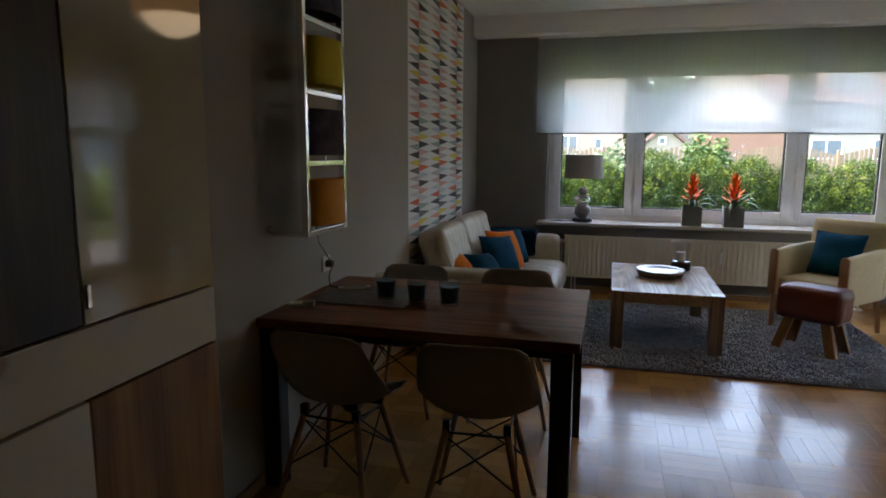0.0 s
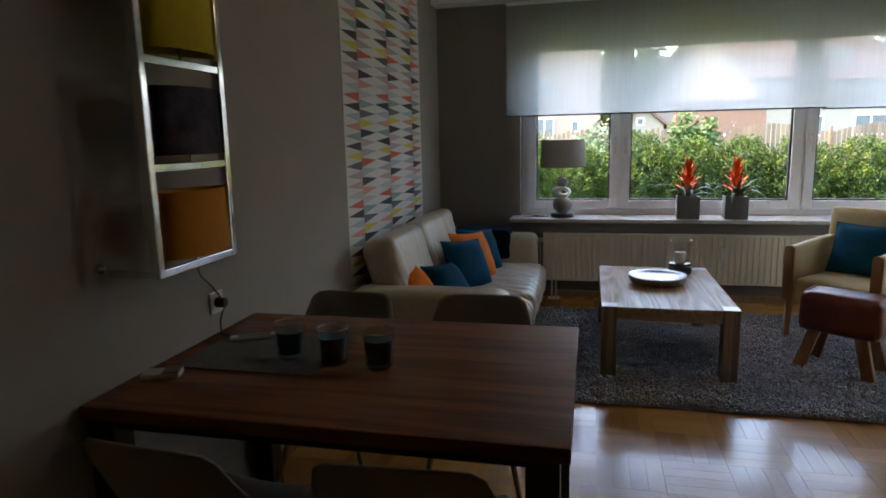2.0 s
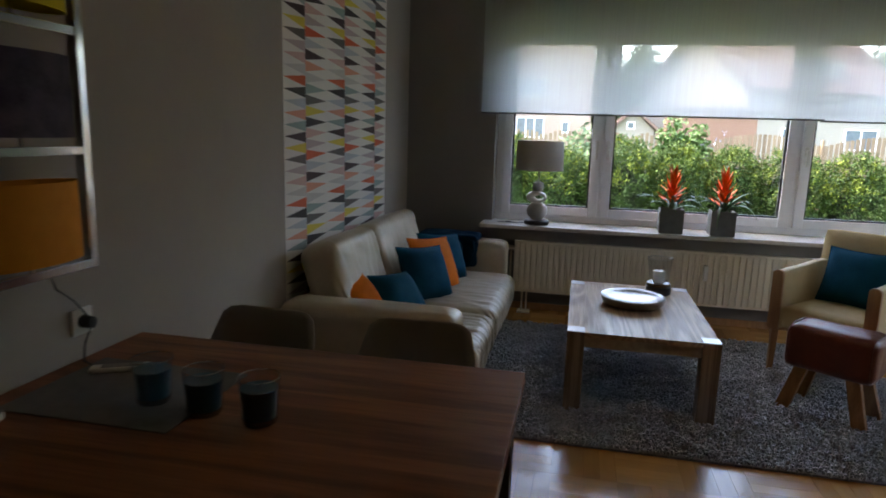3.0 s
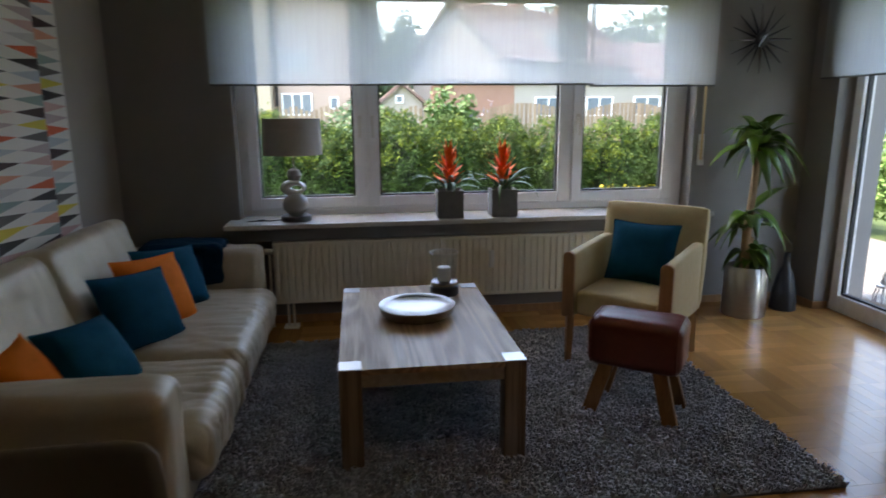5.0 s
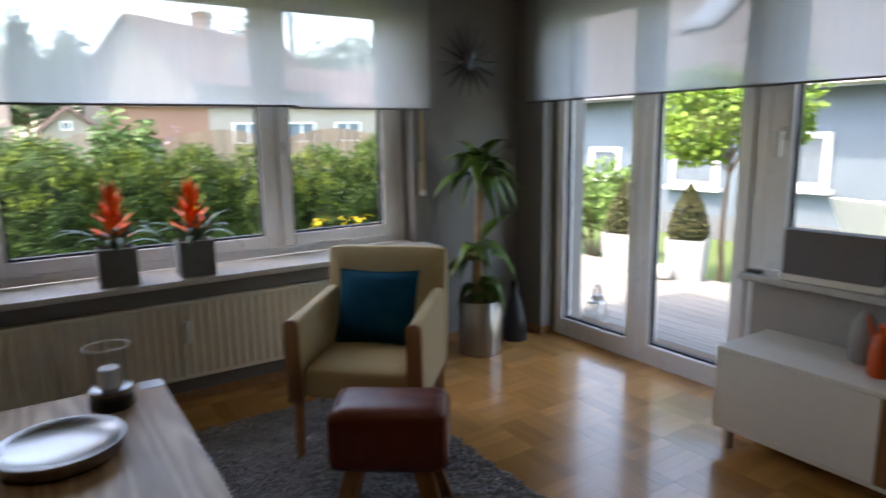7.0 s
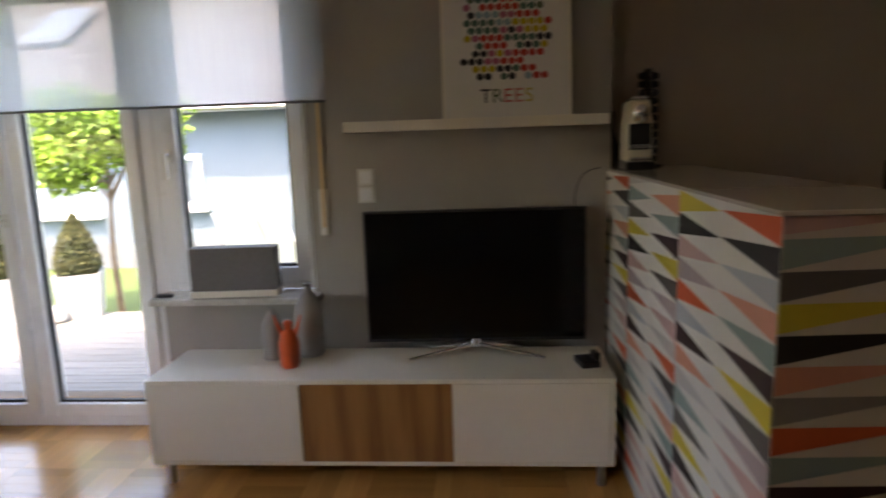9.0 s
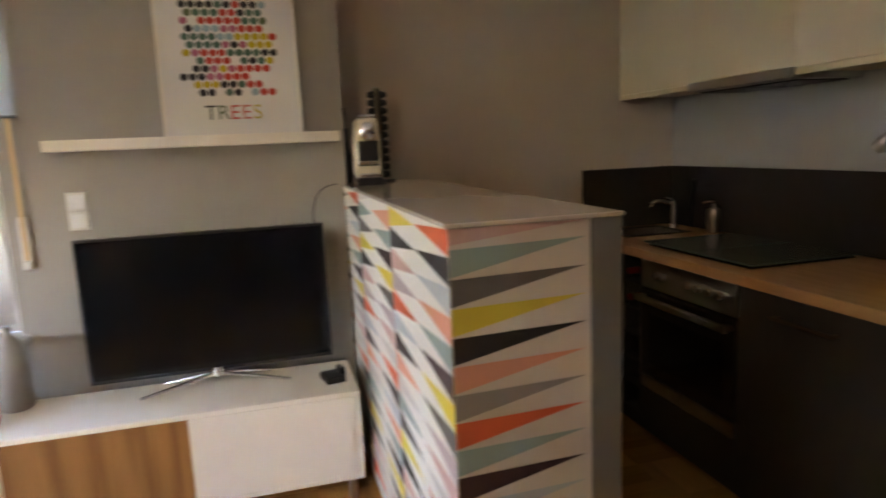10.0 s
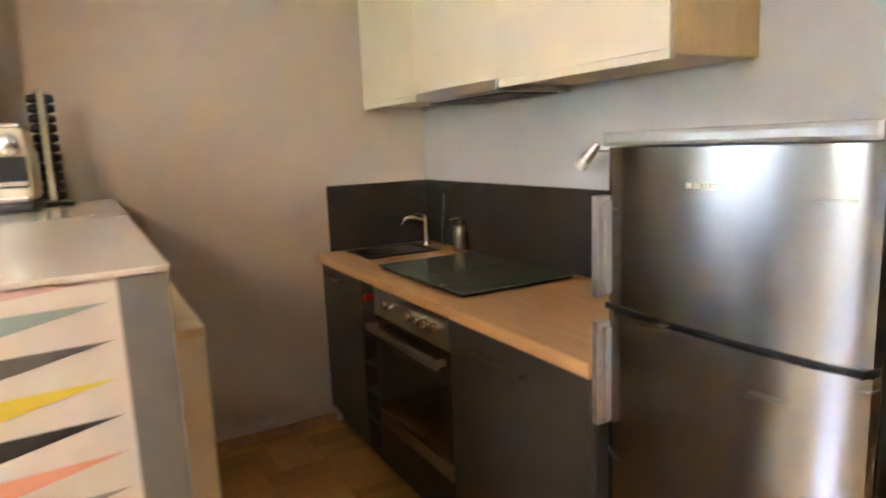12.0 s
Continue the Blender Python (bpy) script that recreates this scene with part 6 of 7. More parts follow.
def bowed_door(z0, z1):
    b = bmesh.new()
    n = 16
    rows = []
    for i in range(n + 1):
        u = i / n
        x = FX0_ + (FX1_ - FX0_) * u
        y = FY1 + 0.045 + 0.028 * (1 - (2 * u - 1) ** 2) ** 0.8 * 0.9
        if i in (0, n):
            y -= 0.012
        rows.append([b.verts.new((x, FY1 + 0.006, z0)), b.verts.new((x, y, z0)), b.verts.new((x, y, z1)), b.verts.new((x, FY1 + 0.006, z1))])
    for a, c in zip(rows, rows[1:]):
        for k in range(4):
            b.faces.new((a[k], c[k], c[(k + 1) % 4], a[(k + 1) % 4]))
    b.faces.new(rows[0])
    b.faces.new(rows[-1][::-1])
    return b


for z0, z1, h0, h1 in ((1.092, FT - 0.036, 1.105, 1.345), (0.06, 1.076, 0.785, 1.045)):
    d = part("door", bowed_door(z0, z1), STEEL_H, fr, "bowed brushed steel door", smooth=True)
    b = box(FX1_ - 0.010, FX1_ + 0.012, FY1 + 0.036, FY1 + 0.078, h0, h1, 0.005, 3)
    put(b, FX1_ - 0.022, FX1_ - 0.0105, FY1 + 0.044, FY1 + 0.064, h0 + 0.012, h1 - 0.012, 0.003)
    part("handle", b, STEEL, d, "upright steel handle")
part("seal", box(FX0_ + 0.005, FX1_ - 0.005, FY1 + 0.0, FY1 + 0.05, 1.077, 1.091), BLACK_PLASTIC, fr)
for k in range(4):
    part("badge", box(1.335 + k * 0.019, 1.349 + k * 0.019, FY1 + 0.0695, FY1 + 0.0722, 1.373, 1.384, 0.001), CERAMIC_PALE, fr, "small pale badge bar")
for x in (FX0_ + 0.05, FX1_ - 0.05):
    part("foot", lathe([(0.0, 0), (0.02, 0), (0.02, 0.045), (0.0, 0.045)], 12, (x, FY1 - 0.05, 0)), BLACK_PLASTIC, fr)
    part("foot", lathe([(0.0, 0), (0.02, 0), (0.02, 0.045), (0.0, 0.045)], 12, (x, FY0 + 0.05, 0)), BLACK_PLASTIC, fr)

# ---- outdoors ----
structure("ground", box(-90, 90, -60, 120, -0.6, -0.25), GRASS, "green lawn round the house", "ground")
# unseen slab above the ceiling, its height sets the house's shadow on the deck
structure("shadow_slab_upper", box(X_L - 0.3, X_K + 0.35, Y_S - 0.3, Y_W + 0.35, Z_C + 0.25, 3.1), RENDER_WHITE, "unseen slab on the house, added to shadow the deck", "facade")


def leaf_cloud(name, n, place, size, mat, seed, parent=None, label="", flat=0.35):
    """Many small bent leaves, each a folded rhomb, at places drawn by place(rng, n)."""
    rg = np.random.default_rng(seed)
    p = place(rg, n)
    n = len(p)
    d = rg.normal(size=(n, 3))
    d[:, 2] *= flat + 0.3
    d /= np.linalg.norm(d, axis=1)[:, None]
    up = rg.normal(size=(n, 3))
    s = np.cross(d, up)
    s /= np.linalg.norm(s, axis=1)[:, None]
    w = np.cross(s, d)
    L = size * rg.uniform(0.6, 1.35, n)[:, None]
    v = np.stack([p - d * L * 0.5, p + s * L * 0.3 + w * L * 0.1, p + d * L * 0.5, p - s * L * 0.3 + w * L * 0.1], 1)
    ids = np.arange(n)[:, None] * 4
    f = np.concatenate([ids + np.array([[0, 1, 2]]), ids + np.array([[0, 2, 3]])])
    m = bpy.data.meshes.new(name)
    m.from_pydata(v.reshape(-1, 3).tolist(), [], f.tolist())
    m.materials.append(mat)
    o = new(name, m)
    if parent:
        o.parent = parent
    o["kind"] = "stuff"
    if label:
        o["label"] = label
    return o


def lumpy(rg, n, c, r, squash=(1, 1, 1), lumps=9, fill=0.75):
    """Points near the surface of a crown made of overlapping clumps."""
    cs = rg.normal(size=(lumps, 3))
    cs /= np.linalg.norm(cs, axis=1)[:, None]
    cs = cs * rg.uniform(0.35, 0.7, lumps)[:, None]
    rad = rg.uniform(0.32, 0.55, lumps)
    k = rg.integers(0, lumps, n)
    d = rg.normal(size=(n, 3))
    d /= np.linalg.norm(d, axis=1)[:, None]
    p = cs[k] + d * (rad[k] * rg.uniform(fill, 1.05, n))[:, None]
    return np.array(c) + p * r * np.array(squash)


# thuja hedge: separate bushes grown together, rounded tops of uneven height
hx = -9.0
rgh = random.Random(12)
i = 0
while hx < 4.15:
    w = rgh.uniform(0.62, 0.85)
    if hx + w > 4.2:
        w = 4.2 - hx
    top = rgh.uniform(1.24, 1.38)
    hb_ = thing("hedge_bush", "dense green clipped thuja hedge bush", "hedge", at=pose(hx + w / 2, 9.75, -0.25), group="hedge bushes")
    H = top + 0.25
    # dark solid core painted as the shade inside the bush
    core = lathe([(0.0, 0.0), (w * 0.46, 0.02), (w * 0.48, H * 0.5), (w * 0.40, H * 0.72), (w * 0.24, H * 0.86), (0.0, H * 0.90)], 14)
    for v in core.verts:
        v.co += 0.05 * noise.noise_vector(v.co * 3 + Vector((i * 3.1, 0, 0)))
    part("shade_core", core, HEDGE_CORE, hb_)
    def shell(rg, n, w, H):
        """Points on the uneven skin of a bush, deep clefts between its sprays."""
        a = rg.uniform(math.pi * 0.93, 2.07 * math.pi, n)
        f = rg.uniform(0, 1, n) ** 0.8
        lump = np.sin(a * 4.3 + 5 * np.sin(f * 6.1 + w * 31)) * np.sin(f * 14 + 3 * np.sin(a * 2.7 + w * 17))
        r = w * 0.56 * (1 - np.clip(f - 0.62, 0, 1) ** 2 * 4.2) * (1 + 0.17 * lump)
        r = np.maximum(r, 0.02) * rg.uniform(0.74, 1.06, n)
        r = np.where(f > 0.95, r * np.sqrt(rg.uniform(0, 1, n)), r)
        return np.stack([r * np.cos(a) * 1.05, r * np.sin(a), H * (f * (1 + 0.035 * lump))], 1)
    def sprays(rg, n, w=w, H=H):
        c = np.repeat(shell(rg, n // 20, w, H), 20, 0)
        lift = rg.uniform(0, 1, len(c))
        lean = np.repeat(rg.normal(0, 0.35, (n // 20, 2)), 20, 0)
        wide = 0.012 + 0.03 * np.sin(np.pi * (0.15 + 0.8 * lift))
        side = rg.normal(0, 1, (len(c), 2)) * wide[:, None]
        return c + np.stack([side[:, 0] + lean[:, 0] * lift * 0.1, side[:, 1] + lean[:, 1] * lift * 0.1, lift * 0.15 - 0.05], 1)
    leaf_cloud("foliage", 15000 if -2.5 < hx else 2500, sprays, 0.030, HEDGE, 100 + i, hb_, "scale-leaved green foliage", flat=0.9)
    # leaves on the upper skin only, coloured as if sunlit
    def crest(rg, n, w=w, H=H):
        c = shell(rg, n // 12, w, H)
        c = np.repeat(c[c[:, 2] > H * (0.62 + 0.2 * rg.uniform(0, 1, len(c)))], 12, 0)
        return c * np.array([1.07, 1.07, 1.0]) + rg.normal(0, 1, (len(c), 3)) * np.array([0.018, 0.018, 0.04])
    leaf_cloud("new_growth", 4200 if -2.5 < hx else 900, crest, 0.032, HEDGE_TIP, 400 + i, hb_, "yellow-green tips, sunlight painted into the colour", flat=0.9)
    hx += w * 0.93
    i += 1

# low yellow flowers before the hedge
yf = thing("flower_patch", "low yellow flowering plants before the hedge", "flowers", at=pose(3.25, 9.0, -0.25))
leaf_cloud("blossom", 110, lambda rg, n: np.stack([rg.normal(0, 0.34, n), rg.normal(0, 0.1, n), rg.uniform(0.66, 0.86, n)], 1), 0.05, YELLOW_LEAF, 5, yf)
leaf_cloud("foliage", 700, lambda rg, n: np.stack([rg.normal(0, 0.45, n), rg.normal(0, 0.12, n), rg.uniform(0.0, 0.75, n)], 1), 0.07, SHRUB_LEAF, 6, yf)


def shrub(x, y, z, r, h, n, mat, seed, label, name="shrub", size=0.09, flowers=False):
    t = thing(name, label, "shrub", at=pose(x, y, z))
    b = bmesh.new()
    rg = random.Random(seed)
    for k in range(7):
        a = k * 0.9
        tube([(0.04 * math.cos(a), 0.04 * math.sin(a), 0), (r * 0.4 * math.cos(a), r * 0.4 * math.sin(a), h * 0.45), (r * 0.6 * math.cos(a), r * 0.6 * math.sin(a), h * 0.8)], 0.015, 6, b, r_end=0.004)
    part("branch", b, BARK, t)
    leaf_cloud("foliage", n, lambda g, m: lumpy(g, m, (0, 0, h * 0.55), 1.0, (r, r, h * 0.48), 14, 0.3), size, mat, seed, t)
    if flowers:
        leaf_cloud("blossom", 150, lambda g, m: lumpy(g, m, (0.2, -0.1, h * 0.62), 1.0, (r, r, h * 0.4), 8, 0.8), 0.06, material("lilac_blossom", (0.42, 0.36, 0.44), 0.7), seed + 1, t)
    return t


shrub(1.42, 10.6, -0.25, 0.48, 2.06, 6500, SHRUB_LEAF, 41, "leafy shrub with pale lilac blossom behind the hedge", flowers=True, size=0.08)
shrub(0.35, 14.0, -0.25, 1.0, 1.95, 1500, FAR_LEAF, 44, "dark bushy shrub beyond the hedge", size=0.12)

# lap fence with arched tops
FY = 13.0
for k in range(4):
    x0 = 2.05 + k * 1.86
    fp = thing("fence_panel", "light wooden fence panel with arched top", "fence", at=pose(x0, FY, -0.25), group="fence panels behind the hedge")
    for j in range(24):
        f = (j + 0.5) / 24
        h = 1.64 + 0.17 * math.sin(math.pi * f)
        part("slat", box(f * 1.82 - 0.027, f * 1.82 + 0.027, -0.009 + 0.012 * (j % 2), 0.009 + 0.012 * (j % 2), 0.05, h), FENCE, fp)
    for z in (0.4, 1.2):
        part("rail", box(0.0, 1.82, 0.022, 0.05, z, z + 0.07), FENCE, fp)
    part("post", box(1.822, 1.858, -0.03, 0.06, 0.0, 1.74), FENCE, fp)
for k in range(5):
    fp = thing("picket_fence", "pale low picket fence panel", "fence", at=pose(-2.2 + k * 0.9, 15.5, -0.25), group="far picket panels")
    for j in range(9):
        part("slat", box(j * 0.1 + 0.01, j * 0.1 + 0.075, -0.01, 0.01, 0.05, 1.75 + 0.05 * math.sin(j)), FENCE, fp)
    part("rail", box(0.0, 0.89, 0.012, 0.04, 1.2, 1.28), FENCE, fp)


def far_window(parent, x0, x1, y, z0, z1, mull=1):
    """Window with white surround on a wall that faces -y."""
    w = part("window", box(x0, x1, y - 0.05, y - 0.004, z0, z1), FAR_GLASS, parent)
    b = bmesh.new()
    t = 0.06
    put(b, x0 - t, x0, y - 0.09, y - 0.002, z0 - t, z1 + t)
    put(b, x1, x1 + t, y - 0.09, y - 0.002, z0 - t, z1 + t)
    put(b, x0, x1, y - 0.09, y - 0.002, z0 - t, z0)
    put(b, x0, x1, y - 0.09, y - 0.002, z1, z1 + t)
    for k in range(mull):
        xm = x0 + (x1 - x0) * (k + 1) / (mull + 1)
        put(b, xm - 0.03, xm + 0.03, y - 0.08, y - 0.05, z0, z1)
    part("frame", b, PVC, w)


def gable_house(name, label, x0, x1, y0, y1, eave, ridge, wall, roof, ridge_x=True):
    """House with a pitched roof of real pitch and overhang, courses of tiles as steps."""
    t = thing(name, label, "house", at=pose(0, 0, 0))
    b = box(x0, x1, y0, y1, -0.25, eave)
    if ridge_x:
        m = (y0 + y1) / 2
        for x in (x0, x1 - 0.1):
            v = [b.verts.new(c) for c in ((x, y0, eave), (x, y1, eave), (x, m, ridge), (x + 0.1, y0, eave), (x + 0.1, y1, eave), (x + 0.1, m, ridge))]
            for q in ((0, 1, 2), (3, 5, 4), (0, 2, 5, 3), (1, 4, 5, 2)):
                b.faces.new([v[k] for k in q])
    else:
        m = (x0 + x1) / 2
        for y in (y0, y1 - 0.1):
            v = [b.verts.new(c) for c in ((x0, y, eave), (x1, y, eave), (m, y, ridge), (x0, y + 0.1, eave), (x1, y + 0.1, eave), (m, y + 0.1, ridge))]
            for q in ((0, 1, 2), (3, 5, 4), (0, 2, 5, 3), (1, 4, 5, 2)):
                b.faces.new([v[k] for k in q])
    part("wall", b, wall, t)
    b = bmesh.new()
    n = 14
    o = 0.3
    for side in (-1, 1):
        for k in range(n):
            f0, f1 = k / n, (k + 1) / n
            if ridge_x:
                h0 = (y1 - y0) / 2 + o
                ya, yb = m + side * h0 * (1 - f0), m + side * h0 * (1 - f1)
                za, zb = eave - 0.1 + (ridge - eave + 0.2) * f0, eave - 0.1 + (ridge - eave + 0.2) * f1
                pts = [(x0 - o, ya, za + 0.05), (x1 + o, ya, za + 0.05), (x1 + o, yb, zb), (x0 - o, yb, zb)]
            else:
                h0 = (x1 - x0) / 2 + o
                xa, xb = m + side * h0 * (1 - f0), m + side * h0 * (1 - f1)
                za, zb = eave - 0.1 + (ridge - eave + 0.2) * f0, eave - 0.1 + (ridge - eave + 0.2) * f1
                pts = [(xa, y0 - o, za + 0.05), (xa, y1 + o, za + 0.05), (xb, y1 + o, zb), (xb, y0 - o, zb)]
            top = [b.verts.new(p) for p in pts]
            low = [b.verts.new((p[0], p[1], p[2] - 0.12)) for p in pts]
            b.faces.new(top)
            b.faces.new(low[::-1])
            for q in range(4):
                b.faces.new((top[q], low[q], low[(q + 1) % 4], top[(q + 1) % 4]))
    part("roof", b, roof, t)
    return t


# beige house on the left, its white eave pipe, windows on two storeys
h = gable_house("house", "beige rendered two-storey house with white windows", -9.5, 0.3, 30.5, 40, 8.4, 11.5, RENDER_PINK, ROOF)
for z0, z1 in ((1.35, 2.15), (3.15, 3.85)):
    far_window(h, -2.9, -1.75, 30.5, z0, z1, 2)
far_window(h, -0.9, -0.65, 30.5, 1.6, 2.0, 0)
part("downpipe", tube([(-3.15, 30.4, -0.2), (-3.15, 30.4, 8.2)], 0.07, 8), DARK_METAL, h)
part("wing", box(-9.5, -3.3, 29.6, 30.49, -0.25, 8.3), RENDER_BEIGE, h, "beige projecting wing")
# gabled house in the middle, its gable turned aside and the long roof running away from it
h = gable_house("house", "pale gabled house with brown tiled roof and dormer", 0.0, 9.5, -2.9, 2.9, 3.6, 6.1, RENDER_WHITE, ROOF)
h.matrix_basis = pose(4.55, 31.0, 0, 0, 0, 35)
part("chimney", box(3.7, 4.3, -0.3, 0.3, 5.0, 6.85), RENDER_TERRA, h, "brick chimney")
part("chimney", box(7.3, 7.7, -0.3, 0.3, 5.0, 6.6), RENDER_TERRA, h)
part("dormer", box(3.2, 6.0, -2.35, -0.6, 4.0, 4.95), RENDER_WHITE, h)
for x in (3.45, 4.35, 5.25):
    far_window(h, x, x + 0.5, -2.35, 4.2, 4.7, 0)
h = thing("house", "low terracotta and white garden annexe with windows", "house")
part("wall", box(3.1, 6.3, 27.2, 28.0, -0.25, 2.5), RENDER_TERRA, h, "terracotta-coloured wall")
part("wall", box(6.31, 13.5, 27.25, 28.0, -0.25, 2.45), RENDER_WHITE, h, "pale rendered wall")
part("roof", box(2.9, 13.7, 27.0, 28.1, 2.505, 2.62), ROOF, h, "flat brown roof edge")
for x in (7.2, 9.3, 11.3):
    far_window(h, x, x + 1.0, 27.25, 1.25, 1.9, 1)
h = gable_house("house", "low far house with dark roof", 14.5, 24, 34, 40, 2.6, 4.9, RENDER_WHITE, ROOF)
for k in range(4):
    far_window(h, 15 + k * 1.6, 15.7 + k * 1.6, 34.0, 1.2, 1.9, 0)
h = gable_house("garden_house", "small white gabled garden house", 1.15, 2.75, 28, 30, 1.75, 2.45, RENDER_WHITE, ROOF, False)
far_window(h, 1.75, 1.95, 28.0, 1.8, 2.0, 0)


def tree(x, y, z, h, r, n, mat, seed, label, size, trunk=0.4, rad=0.05, squash=1.0, lumps=12, fill=0.35):
    t = thing("tree", label, "tree", at=pose(x, y, z))
    b = bmesh.new()
    rg = random.Random(seed)
    th = h * trunk
    tube([(0, 0, 0), (0.02 * h * rg.uniform(-1, 1), 0.01 * h, th * 0.5), (0.015 * h, 0, th), (0.0, 0, th + (h - th) * 0.5)], rad, 10, b, r_end=rad * 0.35)
    part("trunk", b, BARK, t, smooth=True)
    b = bmesh.new()
    for k in range(9):
        a = k * 2.4
        e = rg.uniform(0.45, 0.8)
        tube([(0.012 * h, 0, th * rg.uniform(0.92, 1.1)), (r * e * 0.4 * math.cos(a), r * e * 0.4 * math.sin(a), th + (h - th) * 0.25), (r * e * math.cos(a), r * e * math.sin(a), th + (h - th) * rg.uniform(0.35, 0.7))], rad * 0.45, 7, b, r_end=rad * 0.1)
    part("limb", b, BARK, t, smooth=True)
    leaf_cloud("crown", n, lambda g, m: lumpy(g, m, (0, 0, (h + th) / 2), 1.0, (r, r, (h - th) / 2 * 1.15 * squash), lumps, fill), size, mat, seed, t)
    return t


for x, y, hh, r in ((0.9, 42, 8.2, 1.3), (3.2, 44, 7.4, 1.6), (-0.3, 43, 6.6, 1.5), (2.0, 41, 5.8, 1.4), (13.5, 44, 8.6, 2.6), (17.5, 42, 7.6, 2.6), (21, 45, 8.5, 2.8), (-14, 44, 9, 3)):
    tree(x, y, -0.25, hh, r, 2600, FAR_LEAF, int(x * 7 + 300), "tall leafy tree behind the houses", 0.30, 0.22, 0.16)

for x, y, hh, r in ((19.0, 19.5, 7.6, 2.6), (18.5, 16.0, 7.2, 2.6), (19.5, 12.6, 7.6, 2.5), (18.5, 9.4, 7.2, 2.4), (19.2, 6.2, 7.6, 2.6)):
    tree(x, y, -0.25, hh, r, 2600, TREE_LEAF, int(x * 7 + y), "tall lime green tree behind the neighbouring roof", 0.30, 0.22, 0.16)

# terrace
dk = tagged(thing("deck", "weathered grey wooden terrace deck", "deck", kind="structure"), kind="structure")
part("underframe", box(3.80, 6.25, 2.0, 12.0, -0.249, -0.131), BARK, dk)
me_plank = None
for k in range(17):
    x0 = 3.82 + k * 0.1432
    if me_plank is None:
        p = part("plank", box(0, 0.137, 2.0, 12.0, -0.13, -0.10, 0.003, 1), DECK, dk)
        me_plank = p.data
    else:
        p = new("plank", me_plank)
        p.parent = dk
    p.matrix_basis = Matrix.Translation((x0, 0, 0))
tagged(part("doorstep", box(3.625, 3.80, 4.82, 6.35, -0.2, -0.03, 0.004), STONE), "stone step outside the terrace door", "step", kind="structure")

# neighbouring house across the lawn
NX = 9.3
nh = thing("neighbour_house", "pale blue rendered house with tiled roof and skylight", "house")
part("wall", box(NX, NX + 6, 1.0, 16.0, -0.25, 2.05), RENDER_BLUE, nh)
part("plinth", box(NX - 0.03, NX - 0.001, 1.0, 16.0, -0.25, 0.12), RENDER_GREY, nh, "grey rendered plinth")
b = bmesh.new()
n = 21
for k in range(n):
    xa, xb = NX - 0.35 + k * 0.17, NX - 0.35 + (k + 1) * 0.17
    za, zb = 2.0 + k * 0.11, 2.0 + (k + 1) * 0.11
    put(b, xa, xb + 0.03, 0.7, 16.3, za - 0.03, za + 0.035)
    for v in b.verts[-8:]:
        if v.co.x > xb:
            v.co.z += 0.095
put(b, NX + 3.2, NX + 6.3, 0.7, 16.3, 4.22, 4.28)
for v in b.verts[-8:]:
    if v.co.x > NX + 5:
        v.co.z -= 2.2
part("roof", b, ROOF_GREY, nh, "grey tiled roof")
part("gutter", tube([(NX - 0.40, 0.7, 1.98), (NX - 0.40, 16.3, 1.98)], 0.05, 8), STEEL, nh, "metal gutter", smooth=True)
part("skylight", moved(box(-0.60, 0.60, -0.32, 0.32, 0.0, 0.07, 0.01), pose(NX + 1.9, 10.3, 3.56, 0, -33, 0)), FAR_GLASS, nh, "roof skylight")
part("skylight_frame", moved(box(-0.67, 0.67, -0.39, 0.39, 0.0, 0.05, 0.01), pose(NX + 1.9, 10.3, 3.55, 0, -33, 0)), RENDER_GREY, nh)
for y0, y1, z0, z1 in ((10.72, 11.42, 0.55, 1.15), (8.8, 9.65, 0.55, 1.15), (7.2, 7.98, 0.62, 1.38)):
    w = part("window", box(NX - 0.03, NX - 0.005, y0 + 0.08, y1 - 0.08, z0 + 0.08, z1 - 0.08), FAR_GLASS, nh)
    b = bmesh.new()
    for q in ((y0, y0 + 0.08, z0, z1), (y1 - 0.08, y1, z0, z1), (y0 + 0.08, y1 - 0.08, z0, z0 + 0.08), (y0 + 0.08, y1 - 0.08, z1 - 0.08, z1)):
        put(b, NX - 0.06, NX - 0.002, q[0], q[1], q[2], q[3])
    part("frame", b, PVC, w)
    part("sill", box(NX - 0.12, NX - 0.003, y0 - 0.06, y1 + 0.06, z0 - 0.06, z0 - 0.002), PVC, w)


